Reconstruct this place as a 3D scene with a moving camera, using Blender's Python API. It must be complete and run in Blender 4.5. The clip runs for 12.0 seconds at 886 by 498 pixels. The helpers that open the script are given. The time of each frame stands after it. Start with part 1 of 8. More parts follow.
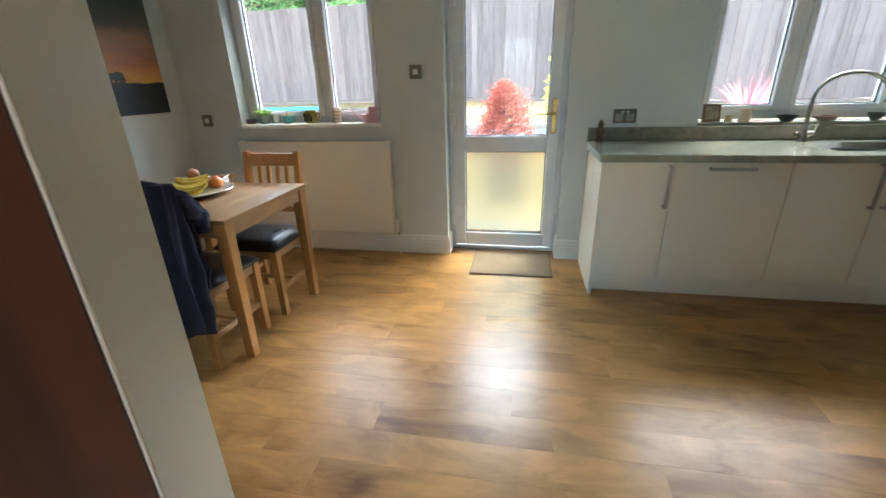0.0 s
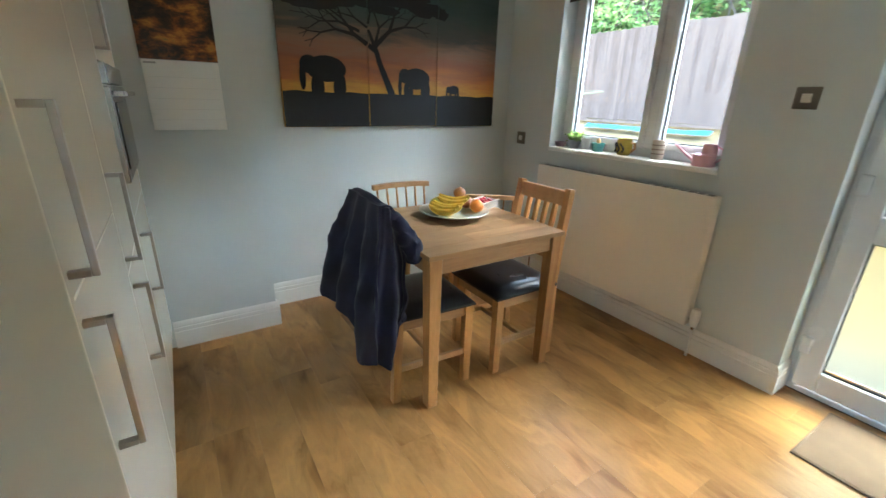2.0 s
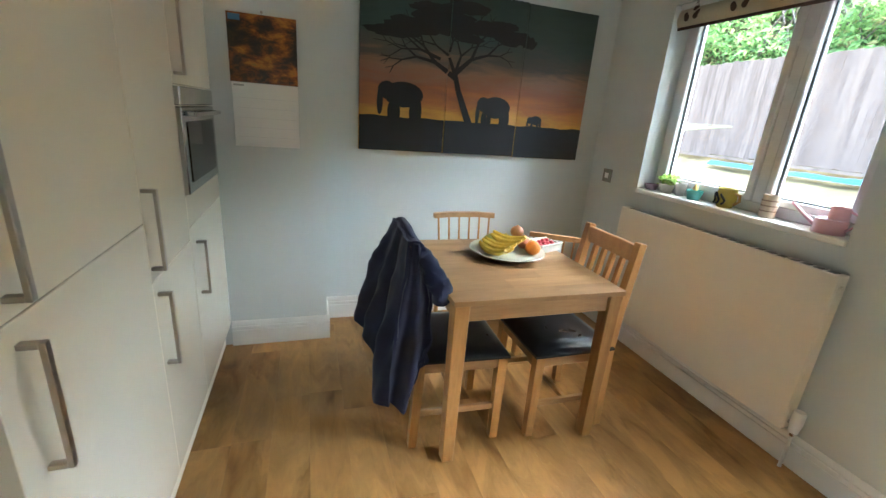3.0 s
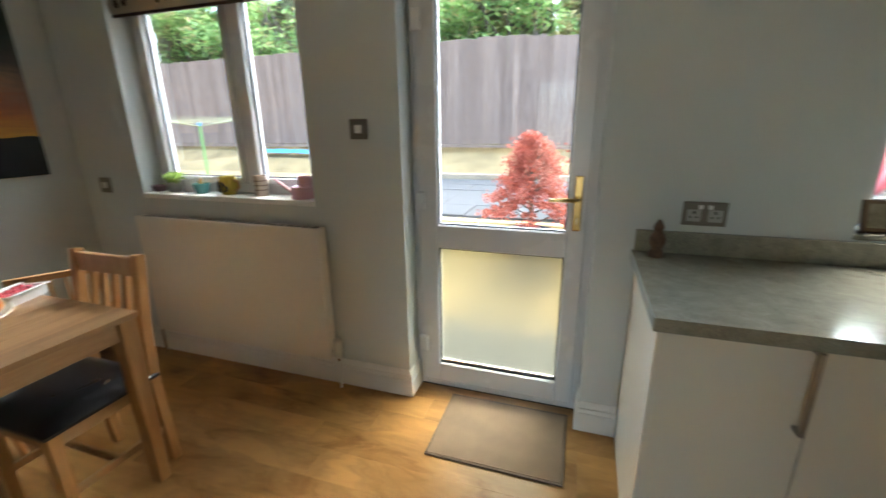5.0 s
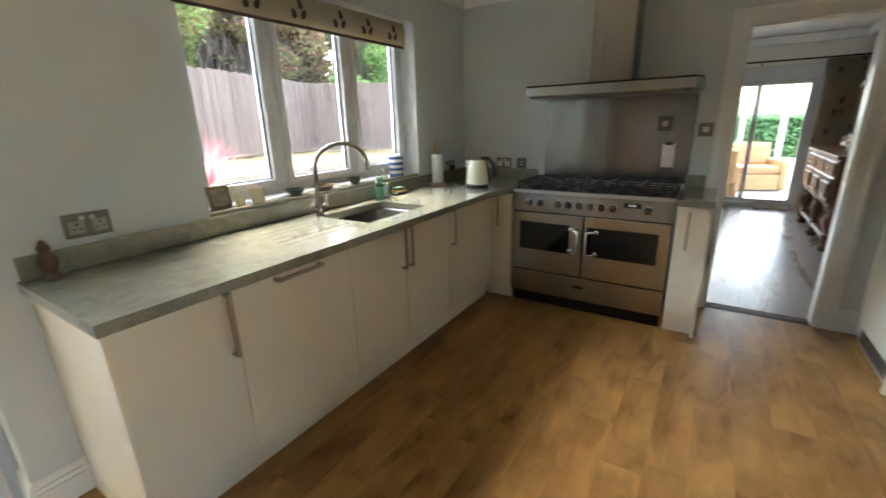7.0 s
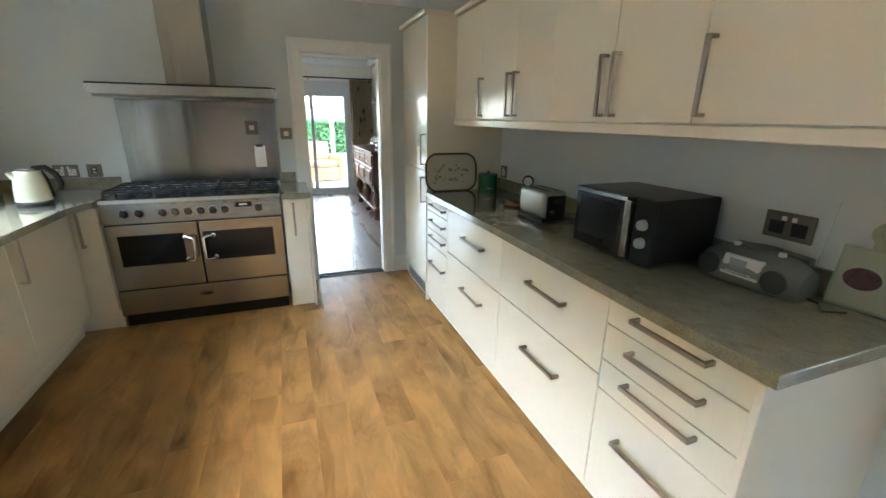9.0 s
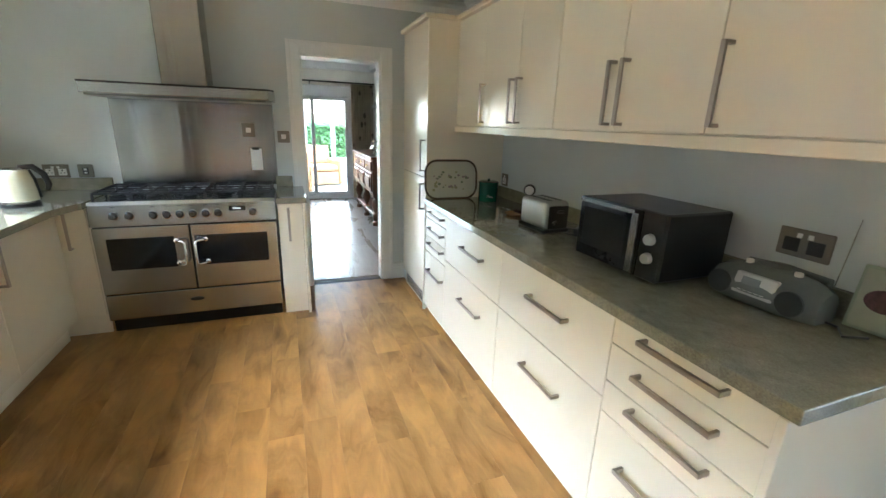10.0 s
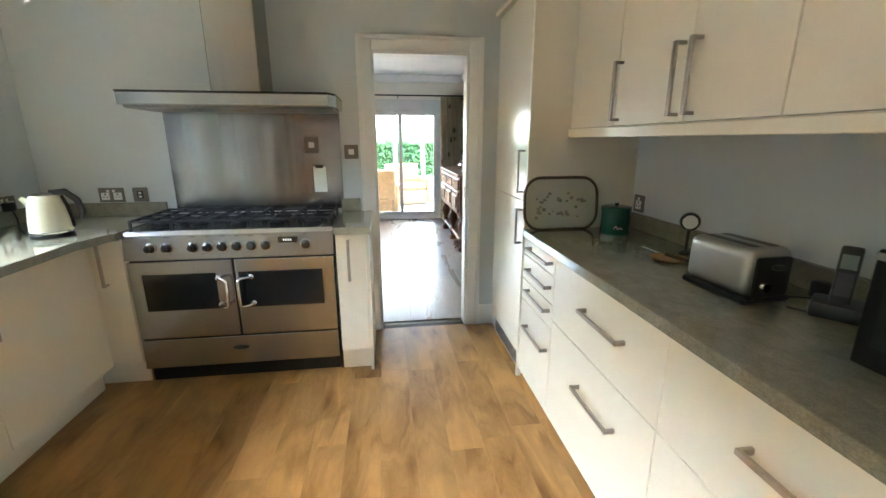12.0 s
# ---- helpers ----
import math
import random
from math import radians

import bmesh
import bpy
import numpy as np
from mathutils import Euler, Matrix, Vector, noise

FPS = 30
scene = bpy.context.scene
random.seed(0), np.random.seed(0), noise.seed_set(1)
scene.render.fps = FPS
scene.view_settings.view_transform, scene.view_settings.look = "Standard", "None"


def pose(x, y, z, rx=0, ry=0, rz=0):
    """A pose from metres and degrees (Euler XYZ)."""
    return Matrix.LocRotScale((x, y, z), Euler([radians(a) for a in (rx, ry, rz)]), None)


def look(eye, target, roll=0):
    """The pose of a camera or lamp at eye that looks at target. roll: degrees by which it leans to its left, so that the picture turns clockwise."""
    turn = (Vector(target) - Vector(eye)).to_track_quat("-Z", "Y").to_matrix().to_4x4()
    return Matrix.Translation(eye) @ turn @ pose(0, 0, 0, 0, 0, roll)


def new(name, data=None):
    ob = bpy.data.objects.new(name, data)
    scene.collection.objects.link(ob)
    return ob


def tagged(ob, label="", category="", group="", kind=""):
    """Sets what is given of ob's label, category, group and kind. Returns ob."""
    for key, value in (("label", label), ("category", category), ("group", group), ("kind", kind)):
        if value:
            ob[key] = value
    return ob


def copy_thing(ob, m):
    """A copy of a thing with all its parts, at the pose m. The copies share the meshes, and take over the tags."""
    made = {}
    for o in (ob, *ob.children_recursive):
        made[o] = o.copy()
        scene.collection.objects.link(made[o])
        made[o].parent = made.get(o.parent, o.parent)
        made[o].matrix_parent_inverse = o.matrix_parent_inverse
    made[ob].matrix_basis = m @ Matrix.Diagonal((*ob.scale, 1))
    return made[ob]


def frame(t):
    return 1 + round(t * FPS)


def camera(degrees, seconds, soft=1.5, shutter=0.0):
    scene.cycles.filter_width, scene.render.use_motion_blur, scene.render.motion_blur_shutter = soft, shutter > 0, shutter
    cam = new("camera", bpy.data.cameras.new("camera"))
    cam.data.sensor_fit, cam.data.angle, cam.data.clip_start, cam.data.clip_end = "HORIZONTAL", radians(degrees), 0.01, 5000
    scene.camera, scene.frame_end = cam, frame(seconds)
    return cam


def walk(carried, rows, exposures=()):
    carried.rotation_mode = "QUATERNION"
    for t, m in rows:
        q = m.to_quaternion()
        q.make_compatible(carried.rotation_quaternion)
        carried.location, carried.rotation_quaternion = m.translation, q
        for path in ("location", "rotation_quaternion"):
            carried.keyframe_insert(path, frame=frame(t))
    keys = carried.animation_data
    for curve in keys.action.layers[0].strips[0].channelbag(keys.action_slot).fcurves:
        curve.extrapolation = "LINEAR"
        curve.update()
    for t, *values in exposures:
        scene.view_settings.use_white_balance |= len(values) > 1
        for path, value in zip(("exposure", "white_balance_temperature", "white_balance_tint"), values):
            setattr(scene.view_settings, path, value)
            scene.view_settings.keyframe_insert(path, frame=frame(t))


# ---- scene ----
cam = camera(93.6, 12.0, soft=1.45, shutter=0.25)
PATH = [
    (0, (0.217, 0.92, 1.307), (-0.141, 2.744, 0.57), -1.7),
    (0.5, (0.175, 1.106, 1.283), (-0.424, 2.855, 0.519), -1.0),
    (1, (0.134, 1.295, 1.314), (-0.799, 2.916, 0.604), 0.3),
    (1.5, (0.17, 1.49, 1.328), (-1.135, 2.851, 0.661), 1.5),
    (2, (0.22, 1.722, 1.343), (-1.366, 2.738, 0.67), 1.6),
    (2.5, (0.186, 1.897, 1.374), (-1.577, 2.595, 0.737), 3.3),
    (2.7, (0.184, 1.948, 1.393), (-1.625, 2.54, 0.779), 4.5),
    (4.3, (0.365, 2.195, 1.414), (-1.099, 3.438, 0.856), 1.4),
    (4.5, (0.395, 2.228, 1.426), (-0.89, 3.652, 0.86), 0.2),
    (5, (0.437, 2.284, 1.409), (-0.17, 4.101, 0.835), -0.8),
    (5.5, (0.417, 2.294, 1.4), (0.545, 4.203, 0.818), -1.2),
    (6, (0.393, 2.262, 1.379), (1.133, 4.036, 0.827), -1.2),
    (6.5, (0.369, 2.181, 1.392), (1.595, 3.661, 0.84), -1.6),
    (7, (0.312, 2.075, 1.405), (1.919, 3.113, 0.824), -1.6),
    (7.5, (0.242, 2.022, 1.416), (2.076, 2.542, 0.812), -1.7),
    (7.7, (0.197, 2.042, 1.418), (2.079, 2.346, 0.813), -1.6),
    (9.3, (0.025, 2.182, 1.451), (1.787, 1.442, 0.861), 1.4),
    (9.5, (0.038, 2.176, 1.449), (1.798, 1.427, 0.864), 1.6),
    (10, (0.102, 2.14, 1.446), (1.894, 1.462, 0.873), 1.9),
    (10.5, (0.206, 2.075, 1.449), (2.051, 1.541, 0.892), 1.9),
    (11, (0.374, 1.995, 1.42), (2.271, 1.635, 0.902), 1.5),
    (11.5, (0.646, 1.986, 1.414), (2.559, 1.666, 0.924), 0.3),
    (12, (0.889, 1.93, 1.384), (2.806, 1.663, 0.879), -0.0),
]
walk(cam, [(t, look(eye, target, roll)) for t, eye, target, roll in PATH], [(0, 4.12, 5400, -3), (1.5, 4.15, 5300, -4), (2.7, 4.5, 5350, -4), (4.5, 3.96, 5650, -2), (5.5, 3.5, 5900, 1), (6.0, 3.72, 6000, 1), (6.5, 4.0, 6300, 4), (7.7, 4.42, 5950, 2), (9.5, 5.02, 5650, -1), (12, 5.25, 5900, 1)])

# ---- daylight: an overcast sky and a broad soft sun over the garden ----
world = bpy.data.worlds.new("overcast_sky")
scene.world = world
world.use_nodes = True
_nt = world.node_tree
_sky = _nt.nodes.new("ShaderNodeTexSky")
_sky.sky_type = "NISHITA"
_sky.sun_disc = False
_sky.sun_elevation, _sky.sun_rotation = radians(53), radians(24)
_sky.air_density, _sky.dust_density, _sky.ozone_density = 1.0, 4.0, 1.0
_nt.links.new(_sky.outputs[0], _nt.nodes["Background"].inputs[0])
_nt.nodes["Background"].inputs[1].default_value = 0.15
sun = new("sun", bpy.data.lights.new("sun", "SUN"))
sun.data.energy, sun.data.angle, sun.data.color = 1.5, radians(150), (0.95, 0.98, 1.0)
sun.matrix_basis = look((3.56, 8.0, 11.62), (0, 0, 0))

# ---- materials ----
MATS = {}


def nodes_of(name):
    m = bpy.data.materials.new(name)
    m.use_nodes = True
    nt = m.node_tree
    return m, nt, nt.nodes["Principled BSDF"]


def ramp(nt, stops):
    r = nt.nodes.new("ShaderNodeValToRGB")
    e = r.color_ramp.elements
    while len(e) < len(stops):
        e.new(0.5)
    for el, (p, c) in zip(e, stops):
        el.position, el.color = p, (*c, 1) if len(c) == 3 else c
    return r


def coords(nt, kind="Object", scale=(1, 1, 1), rot=(0, 0, 0)):
    tc = nt.nodes.new("ShaderNodeTexCoord")
    mp = nt.nodes.new("ShaderNodeMapping")
    mp.inputs["Scale"].default_value = scale
    mp.inputs["Rotation"].default_value = rot
    if kind == "World":
        g = nt.nodes.new("ShaderNodeNewGeometry")
        nt.links.new(g.outputs["Position"], mp.inputs[0])
    else:
        nt.links.new(tc.outputs[kind], mp.inputs[0])
    return mp


def tex(nt, mp, scale, detail=4, rough=0.55, dist=0.0):
    n = nt.nodes.new("ShaderNodeTexNoise")
    n.inputs["Scale"].default_value, n.inputs["Detail"].default_value = scale, detail
    n.inputs["Roughness"].default_value, n.inputs["Distortion"].default_value = rough, dist
    nt.links.new(mp.outputs[0], n.inputs["Vector"])
    return n


def mixc(nt, fac, a, b, mode="MIX"):
    m = nt.nodes.new("ShaderNodeMix")
    m.data_type, m.blend_type = "RGBA", mode
    for sock, v in ((m.inputs["Factor"], fac), (m.inputs[6], a), (m.inputs[7], b)):
        if isinstance(v, (int, float)):
            sock.default_value = v
        elif isinstance(v, tuple):
            sock.default_value = (*v, 1)
        else:
            nt.links.new(v, sock)
    return m.outputs[2]


def bumped(nt, bsdf, height, strength, dist=0.002):
    b = nt.nodes.new("ShaderNodeBump")
    b.inputs["Strength"].default_value, b.inputs["Distance"].default_value = strength, dist
    nt.links.new(height, b.inputs["Height"])
    nt.links.new(b.outputs[0], bsdf.inputs["Normal"])


def surface(name, col, rough=0.5, metal=0.0, var=0.08, scale=3.0, grain=60.0, bump=0.1, coat=0.0, stretch=(1, 1, 1), spec=0.5, rvar=0.08, kind="World", sheen=0.0):
    """A painted, cast or woven surface: colour with variation at two scales, varied gloss, fine relief."""
    if name in MATS:
        return MATS[name]
    m, nt, b = nodes_of(name)
    mp = coords(nt, kind, stretch)
    big, fine = tex(nt, mp, scale, 3), tex(nt, mp, grain, 5)
    dark = tuple(c * (1 - var) for c in col)
    lite = tuple(min(1, c * (1 + var)) for c in col)
    r1 = ramp(nt, [(0.3, dark), (0.7, lite)])
    nt.links.new(big.outputs[0], r1.inputs[0])
    r2 = ramp(nt, [(0.3, (1 - var * 0.7,) * 3), (0.7, (1, 1, 1))])
    nt.links.new(fine.outputs[0], r2.inputs[0])
    nt.links.new(mixc(nt, 1.0, r1.outputs[0], r2.outputs[0], "MULTIPLY"), b.inputs["Base Color"])
    mr = nt.nodes.new("ShaderNodeMapRange")
    mr.inputs["To Min"].default_value, mr.inputs["To Max"].default_value = max(0.02, rough - rvar), min(1, rough + rvar)
    nt.links.new(big.outputs[0], mr.inputs[0])
    nt.links.new(mr.outputs[0], b.inputs["Roughness"])
    b.inputs["Metallic"].default_value = metal
    b.inputs["Coat Weight"].default_value, b.inputs["Coat Roughness"].default_value = coat, 0.06
    b.inputs["Specular IOR Level"].default_value = spec
    if sheen:
        b.inputs["Sheen Weight"].default_value = sheen
    if bump:
        bumped(nt, b, fine.outputs[0], bump)
    MATS[name] = m
    return m


def wood(name, light, dark, rough=0.4, along="X", knots=False, scale=1.0, kind="Object", coat=0.0, grain=0.7):
    """Sawn timber: long grain along one axis, growth bands, pores, piece-to-piece shift."""
    if name in MATS:
        return MATS[name]
    m, nt, b = nodes_of(name)
    st = {"X": (0.8, 5, 5), "Y": (5, 0.8, 5), "Z": (5, 5, 0.8)}[along]
    mp = coords(nt, kind, tuple(s * scale for s in st))
    oi = nt.nodes.new("ShaderNodeObjectInfo")
    shift = nt.nodes.new("ShaderNodeVectorMath")
    shift.operation = "MULTIPLY_ADD"
    comb = nt.nodes.new("ShaderNodeCombineXYZ")
    for i in range(3):
        nt.links.new(oi.outputs["Random"], comb.inputs[i])
    nt.links.new(comb.outputs[0], shift.inputs[0])
    shift.inputs[1].default_value = (37, 53, 71)
    nt.links.new(mp.outputs[0], shift.inputs[2])
    g1, g2 = tex(nt, shift, 1.1, 6, 0.6, 0.8), tex(nt, shift, 7, 6, 0.7, 0.3)
    mid = tuple((a * 0.6 + c * 0.4) for a, c in zip(light, dark))
    r = ramp(nt, [(0.28, dark), (0.45, mid), (0.62, light), (0.85, tuple(min(1, c * 1.1) for c in light))])
    nt.links.new(g1.outputs[0], r.inputs[0])
    r2 = ramp(nt, [(0.35, (0.78, 0.74, 0.7)), (0.6, (1, 1, 1))])
    nt.links.new(g2.outputs[0], r2.inputs[0])
    c = mixc(nt, grain, r.outputs[0], r2.outputs[0], "MULTIPLY")
    r3 = ramp(nt, [(0.0, (0.8, 0.77, 0.74)), (0.5, (0.98, 0.98, 0.98)), (1.0, (1.12, 1.1, 1.06))])
    nt.links.new(oi.outputs["Random"], r3.inputs[0])
    c = mixc(nt, 0.28 if knots else 0.85, c, r3.outputs[0], "MULTIPLY")
    if knots:
        blot = tex(nt, shift, 1.7, 5, 0.6, 1.2)
        r5 = ramp(nt, [(0.31, (0.58, 0.50, 0.44)), (0.42, (0.86, 0.825, 0.795)), (0.5, (1, 1, 1)), (0.62, (1.26, 1.23, 1.16))])
        nt.links.new(blot.outputs[0], r5.inputs[0])
        c = mixc(nt, 0.9, c, r5.outputs[0], "MULTIPLY")
        v = nt.nodes.new("ShaderNodeTexVoronoi")
        v.voronoi_dimensions = "2D"
        v.inputs["Scale"].default_value = 1.0
        kp = nt.nodes.new("ShaderNodeVectorMath")
        kp.operation = "MULTIPLY"
        kp.inputs[1].default_value = (2.1, 0.55, 0.55)
        wob = nt.nodes.new("ShaderNodeVectorMath")
        wob.operation = "MULTIPLY_ADD"
        wn = tex(nt, shift, 2.2, 3, 0.6)
        nt.links.new(wn.outputs["Color"], wob.inputs[0])
        wob.inputs[1].default_value = (0.25, 0.8, 0.0)
        nt.links.new(shift.outputs[0], wob.inputs[2])
        nt.links.new(wob.outputs[0], kp.inputs[0])
        nt.links.new(kp.outputs[0], v.inputs["Vector"])
        nt.links.new(kp.outputs[0], blot.inputs["Vector"])
        b.inputs["Specular IOR Level"].default_value = 0.26
        r4 = ramp(nt, [(0.0, (0.22, 0.15, 0.1)), (0.04, (0.42, 0.33, 0.26)), (0.09, (0.74, 0.68, 0.62)), (0.2, (1, 1, 1))])
        nt.links.new(v.outputs["Distance"], r4.inputs[0])
        c = mixc(nt, 0.6, c, r4.outputs[0], "MULTIPLY")
    nt.links.new(c, b.inputs["Base Color"])
    mr = nt.nodes.new("ShaderNodeMapRange")
    mr.inputs["To Min"].default_value, mr.inputs["To Max"].default_value = rough + 0.08, rough - 0.07
    nt.links.new(g1.outputs[0], mr.inputs[0])
    nt.links.new(mr.outputs[0], b.inputs["Roughness"])
    b.inputs["Coat Weight"].default_value = coat
    bumped(nt, b, g2.outputs[0], 0.12, 0.001)
    MATS[name] = m
    return m


def stone(name, cols, rough=0.2, scale=9.0, coat=0.2, stretch=(1, 2.2, 1), bump=0.02):
    if name in MATS:
        return MATS[name]
    m, nt, b = nodes_of(name)
    mp = coords(nt, "World", stretch)
    n1, n2 = tex(nt, mp, scale, 8, 0.7, 0.5), tex(nt, mp, scale * 14, 6, 0.7)
    r = ramp(nt, [(0.25, cols[0]), (0.45, cols[1]), (0.6, cols[2]), (0.8, cols[3])])
    nt.links.new(n1.outputs[0], r.inputs[0])
    r2 = ramp(nt, [(0.3, (0.6, 0.6, 0.6)), (0.52, (1, 1, 1)), (0.72, (1.35, 1.35, 1.3))])
    nt.links.new(n2.outputs[0], r2.inputs[0])
    nt.links.new(mixc(nt, 0.8, r.outputs[0], r2.outputs[0], "MULTIPLY"), b.inputs["Base Color"])
    b.inputs["Roughness"].default_value = rough
    b.inputs["Coat Weight"].default_value = coat
    b.inputs["Coat Roughness"].default_value = 0.1
    bumped(nt, b, n2.outputs[0], bump)
    MATS[name] = m
    return m


def glass(name, rough=0.0, tint=(1, 1, 1)):
    """Thin pane: mostly clear, with a mirror sheen that rises at grazing angles."""
    if name in MATS:
        return MATS[name]
    m, nt, b = nodes_of(name)
    out = nt.nodes["Material Output"]
    tr = nt.nodes.new("ShaderNodeBsdfTransparent")
    tr.inputs[0].default_value = (*tint, 1)
    gl = nt.nodes.new("ShaderNodeBsdfGlossy")
    gl.inputs["Roughness"].default_value = 0.02
    fr = nt.nodes.new("ShaderNodeFresnel")
    fr.inputs[0].default_value = 1.25
    mx = nt.nodes.new("ShaderNodeMixShader")
    nt.links.new(fr.outputs[0], mx.inputs[0])
    nt.links.new(tr.outputs[0], mx.inputs[1])
    nt.links.new(gl.outputs[0], mx.inputs[2])
    nt.links.new(mx.outputs[0], out.inputs[0])
    MATS[name] = m
    return m


def solid_glass(name, col, rough=0.02, ior=1.45):
    if name in MATS:
        return MATS[name]
    m, nt, b = nodes_of(name)
    b.inputs["Base Color"].default_value = (*col, 1)
    b.inputs["Roughness"].default_value = rough
    b.inputs["Transmission Weight"].default_value = 1.0
    b.inputs["IOR"].default_value = ior
    MATS[name] = m
    return m


def steel(name="brushed_steel", col=(0.6, 0.58, 0.55), rough=0.28, axis="Y", turn=0.0, wave=0.0):
    if name in MATS:
        return MATS[name]
    m, nt, b = nodes_of(name)
    st = {"Y": (220, 1.5, 220), "X": (1.5, 220, 220), "Z": (220, 220, 1.5)}[axis]
    mp = coords(nt, "World", st)
    n = tex(nt, mp, 1.0, 3)
    mp2 = coords(nt, "World", (1, 1, 1))
    sm = tex(nt, mp2, 4, 4)
    mr = nt.nodes.new("ShaderNodeMapRange")
    mr.inputs["To Min"].default_value, mr.inputs["To Max"].default_value = rough - 0.02, rough + 0.02
    nt.links.new(n.outputs[0], mr.inputs[0])
    add = nt.nodes.new("ShaderNodeMath")
    add.operation = "MULTIPLY_ADD"
    nt.links.new(sm.outputs[0], add.inputs[0])
    add.inputs[1].default_value = 0.03
    nt.links.new(mr.outputs[0], add.inputs[2])
    if wave:
        b.inputs["Roughness"].default_value = rough
    else:
        nt.links.new(add.outputs[0], b.inputs["Roughness"])
    b.inputs["Base Color"].default_value = (*col, 1)
    b.inputs["Metallic"].default_value = 1.0
    b.inputs["Anisotropic"].default_value = 0.6
    b.inputs["Anisotropic Rotation"].default_value = turn
    height = n.outputs[0]
    if wave:
        b.inputs["Anisotropic"].default_value = 0.92
        wv = tex(nt, coords(nt, "World", (5, 9, 0.25)), 1.0, 2)
        sc = nt.nodes.new("ShaderNodeMath")
        sc.operation = "MULTIPLY_ADD"
        nt.links.new(wv.outputs[0], sc.inputs[0])
        sc.inputs[1].default_value = wave
        sc.inputs[2].default_value = 0.0
        height = sc.outputs[0]
    if wave:
        bumped(nt, b, height, 0.5, 0.002)
    MATS[name] = m
    return m


WALL = surface("grey_wall_paint", (0.625, 0.66, 0.655), 0.75, var=0.03, scale=1.2, grain=180, bump=0.08)
CEIL = surface("white_ceiling_paint", (0.90, 0.90, 0.89), 0.85, var=0.02, grain=150, bump=0.06)
TRIM = surface("white_gloss_trim", (0.80, 0.80, 0.78), 0.35, var=0.02, grain=90, bump=0.03)
UPVC = surface("white_upvc", (0.70, 0.71, 0.725), 0.25, var=0.02, grain=40, bump=0.01)
CREAM = surface("cream_gloss_laminate", (0.83, 0.775, 0.645), 0.2, var=0.003, scale=0.6, grain=25, bump=0.002, coat=0.1, rvar=0.0)
CREAM_SIDE = surface("cream_satin_laminate", (0.78, 0.735, 0.62), 0.3, var=0.004, scale=0.6, grain=30, bump=0.008, rvar=0.0)
GRANITE = stone("grey_green_granite", [(0.2, 0.188, 0.138), (0.265, 0.253, 0.19), (0.305, 0.293, 0.222), (0.40, 0.385, 0.305)], 0.1, 15.0, 0.6, (1, 1.2, 1), 0.008)
OAKFLOOR = wood("oak_floorboard", (0.41, 0.232, 0.082), (0.285, 0.158, 0.055), 0.30, "X", True, 0.72, grain=0.28)
OAK = wood("oiled_oak", (0.52, 0.28, 0.10), (0.33, 0.16, 0.05), 0.36, "Z", False, 1.6)
OAK_TOP = wood("oiled_oak_top", (0.46, 0.275, 0.125), (0.30, 0.165, 0.07), 0.36, "Y", False, 1.0)
DARKWOOD = wood("dark_red_brown_wood", (0.085, 0.024, 0.010), (0.045, 0.013, 0.006), 0.35, "Z", False, 1.2)
CARVED = wood("dark_carved_oak", (0.20, 0.075, 0.03), (0.08, 0.03, 0.013), 0.35, "X", False, 1.5)
STEEL = steel("brushed_steel", (0.49, 0.50, 0.505), 0.21, "Y", 0.25)
STEELZ = steel("brushed_steel_upright", (0.36, 0.36, 0.365), 0.24, "Z")
SHEET = steel("brushed_steel_sheet", (0.365, 0.385, 0.405), 0.17, "Y", 0.25, 1.6)
CHIMNEY = steel("brushed_chimney_steel", (0.37, 0.36, 0.335), 0.19, "Y", 0.25, 2.4)
BRIGHTSTEEL = steel("satin_steel", (0.48, 0.475, 0.46), 0.32)
NICKEL = steel("brushed_nickel", (0.42, 0.37, 0.32), 0.32, "X")
CHROME = surface("polished_chrome", (0.75, 0.75, 0.75), 0.1, 1.0, var=0.03, bump=0)
BRASS = surface("polished_brass", (0.75, 0.55, 0.22), 0.2, 1.0, var=0.08, bump=0.01)
BLACK = surface("black_enamel", (0.012, 0.012, 0.012), 0.3, var=0.2, bump=0.03)
IRON = surface("cast_iron", (0.016, 0.016, 0.018), 0.55, var=0.25, grain=120, bump=0.2)
BLACKGLASS = surface("black_oven_glass", (0.008, 0.009, 0.010), 0.06, var=0.1, bump=0)
BLACKPLASTIC = surface("black_plastic", (0.015, 0.015, 0.016), 0.35, var=0.15, bump=0.05)
WHITEPLASTIC = surface("white_plastic", (0.78, 0.77, 0.74), 0.35, var=0.02, bump=0.01)
RADIATOR = surface("cream_radiator_enamel", (0.80, 0.76, 0.68), 0.35, var=0.02, grain=40, bump=0.02)
LEATHER = surface("black_leatherette", (0.007, 0.0065, 0.007), 0.3, var=0.2, scale=8, grain=140, bump=0.2, spec=0.45)
PANE = glass("window_glass")


# ---- building helpers ----
PLACE = {}


def thing(name, label, category, at=(0, 0, 0), group="", kind=""):
    ob = new(name)
    ob.empty_display_size = 0.05
    ob.location = at
    PLACE[ob.name] = Vector(at)
    return tagged(ob, label, category, group, kind)


def mesh_of(bm, name, material, smooth=False, shift=None):
    if shift is not None:
        bmesh.ops.translate(bm, verts=bm.verts, vec=-shift)
    bmesh.ops.recalc_face_normals(bm, faces=bm.faces)
    me = bpy.data.meshes.new(name)
    bm.to_mesh(me)
    bm.free()
    for mt in material if isinstance(material, (list, tuple)) else [material]:
        me.materials.append(mt)
    if smooth:
        me.shade_smooth()
        me.set_sharp_from_angle(angle=radians(38))
    return me


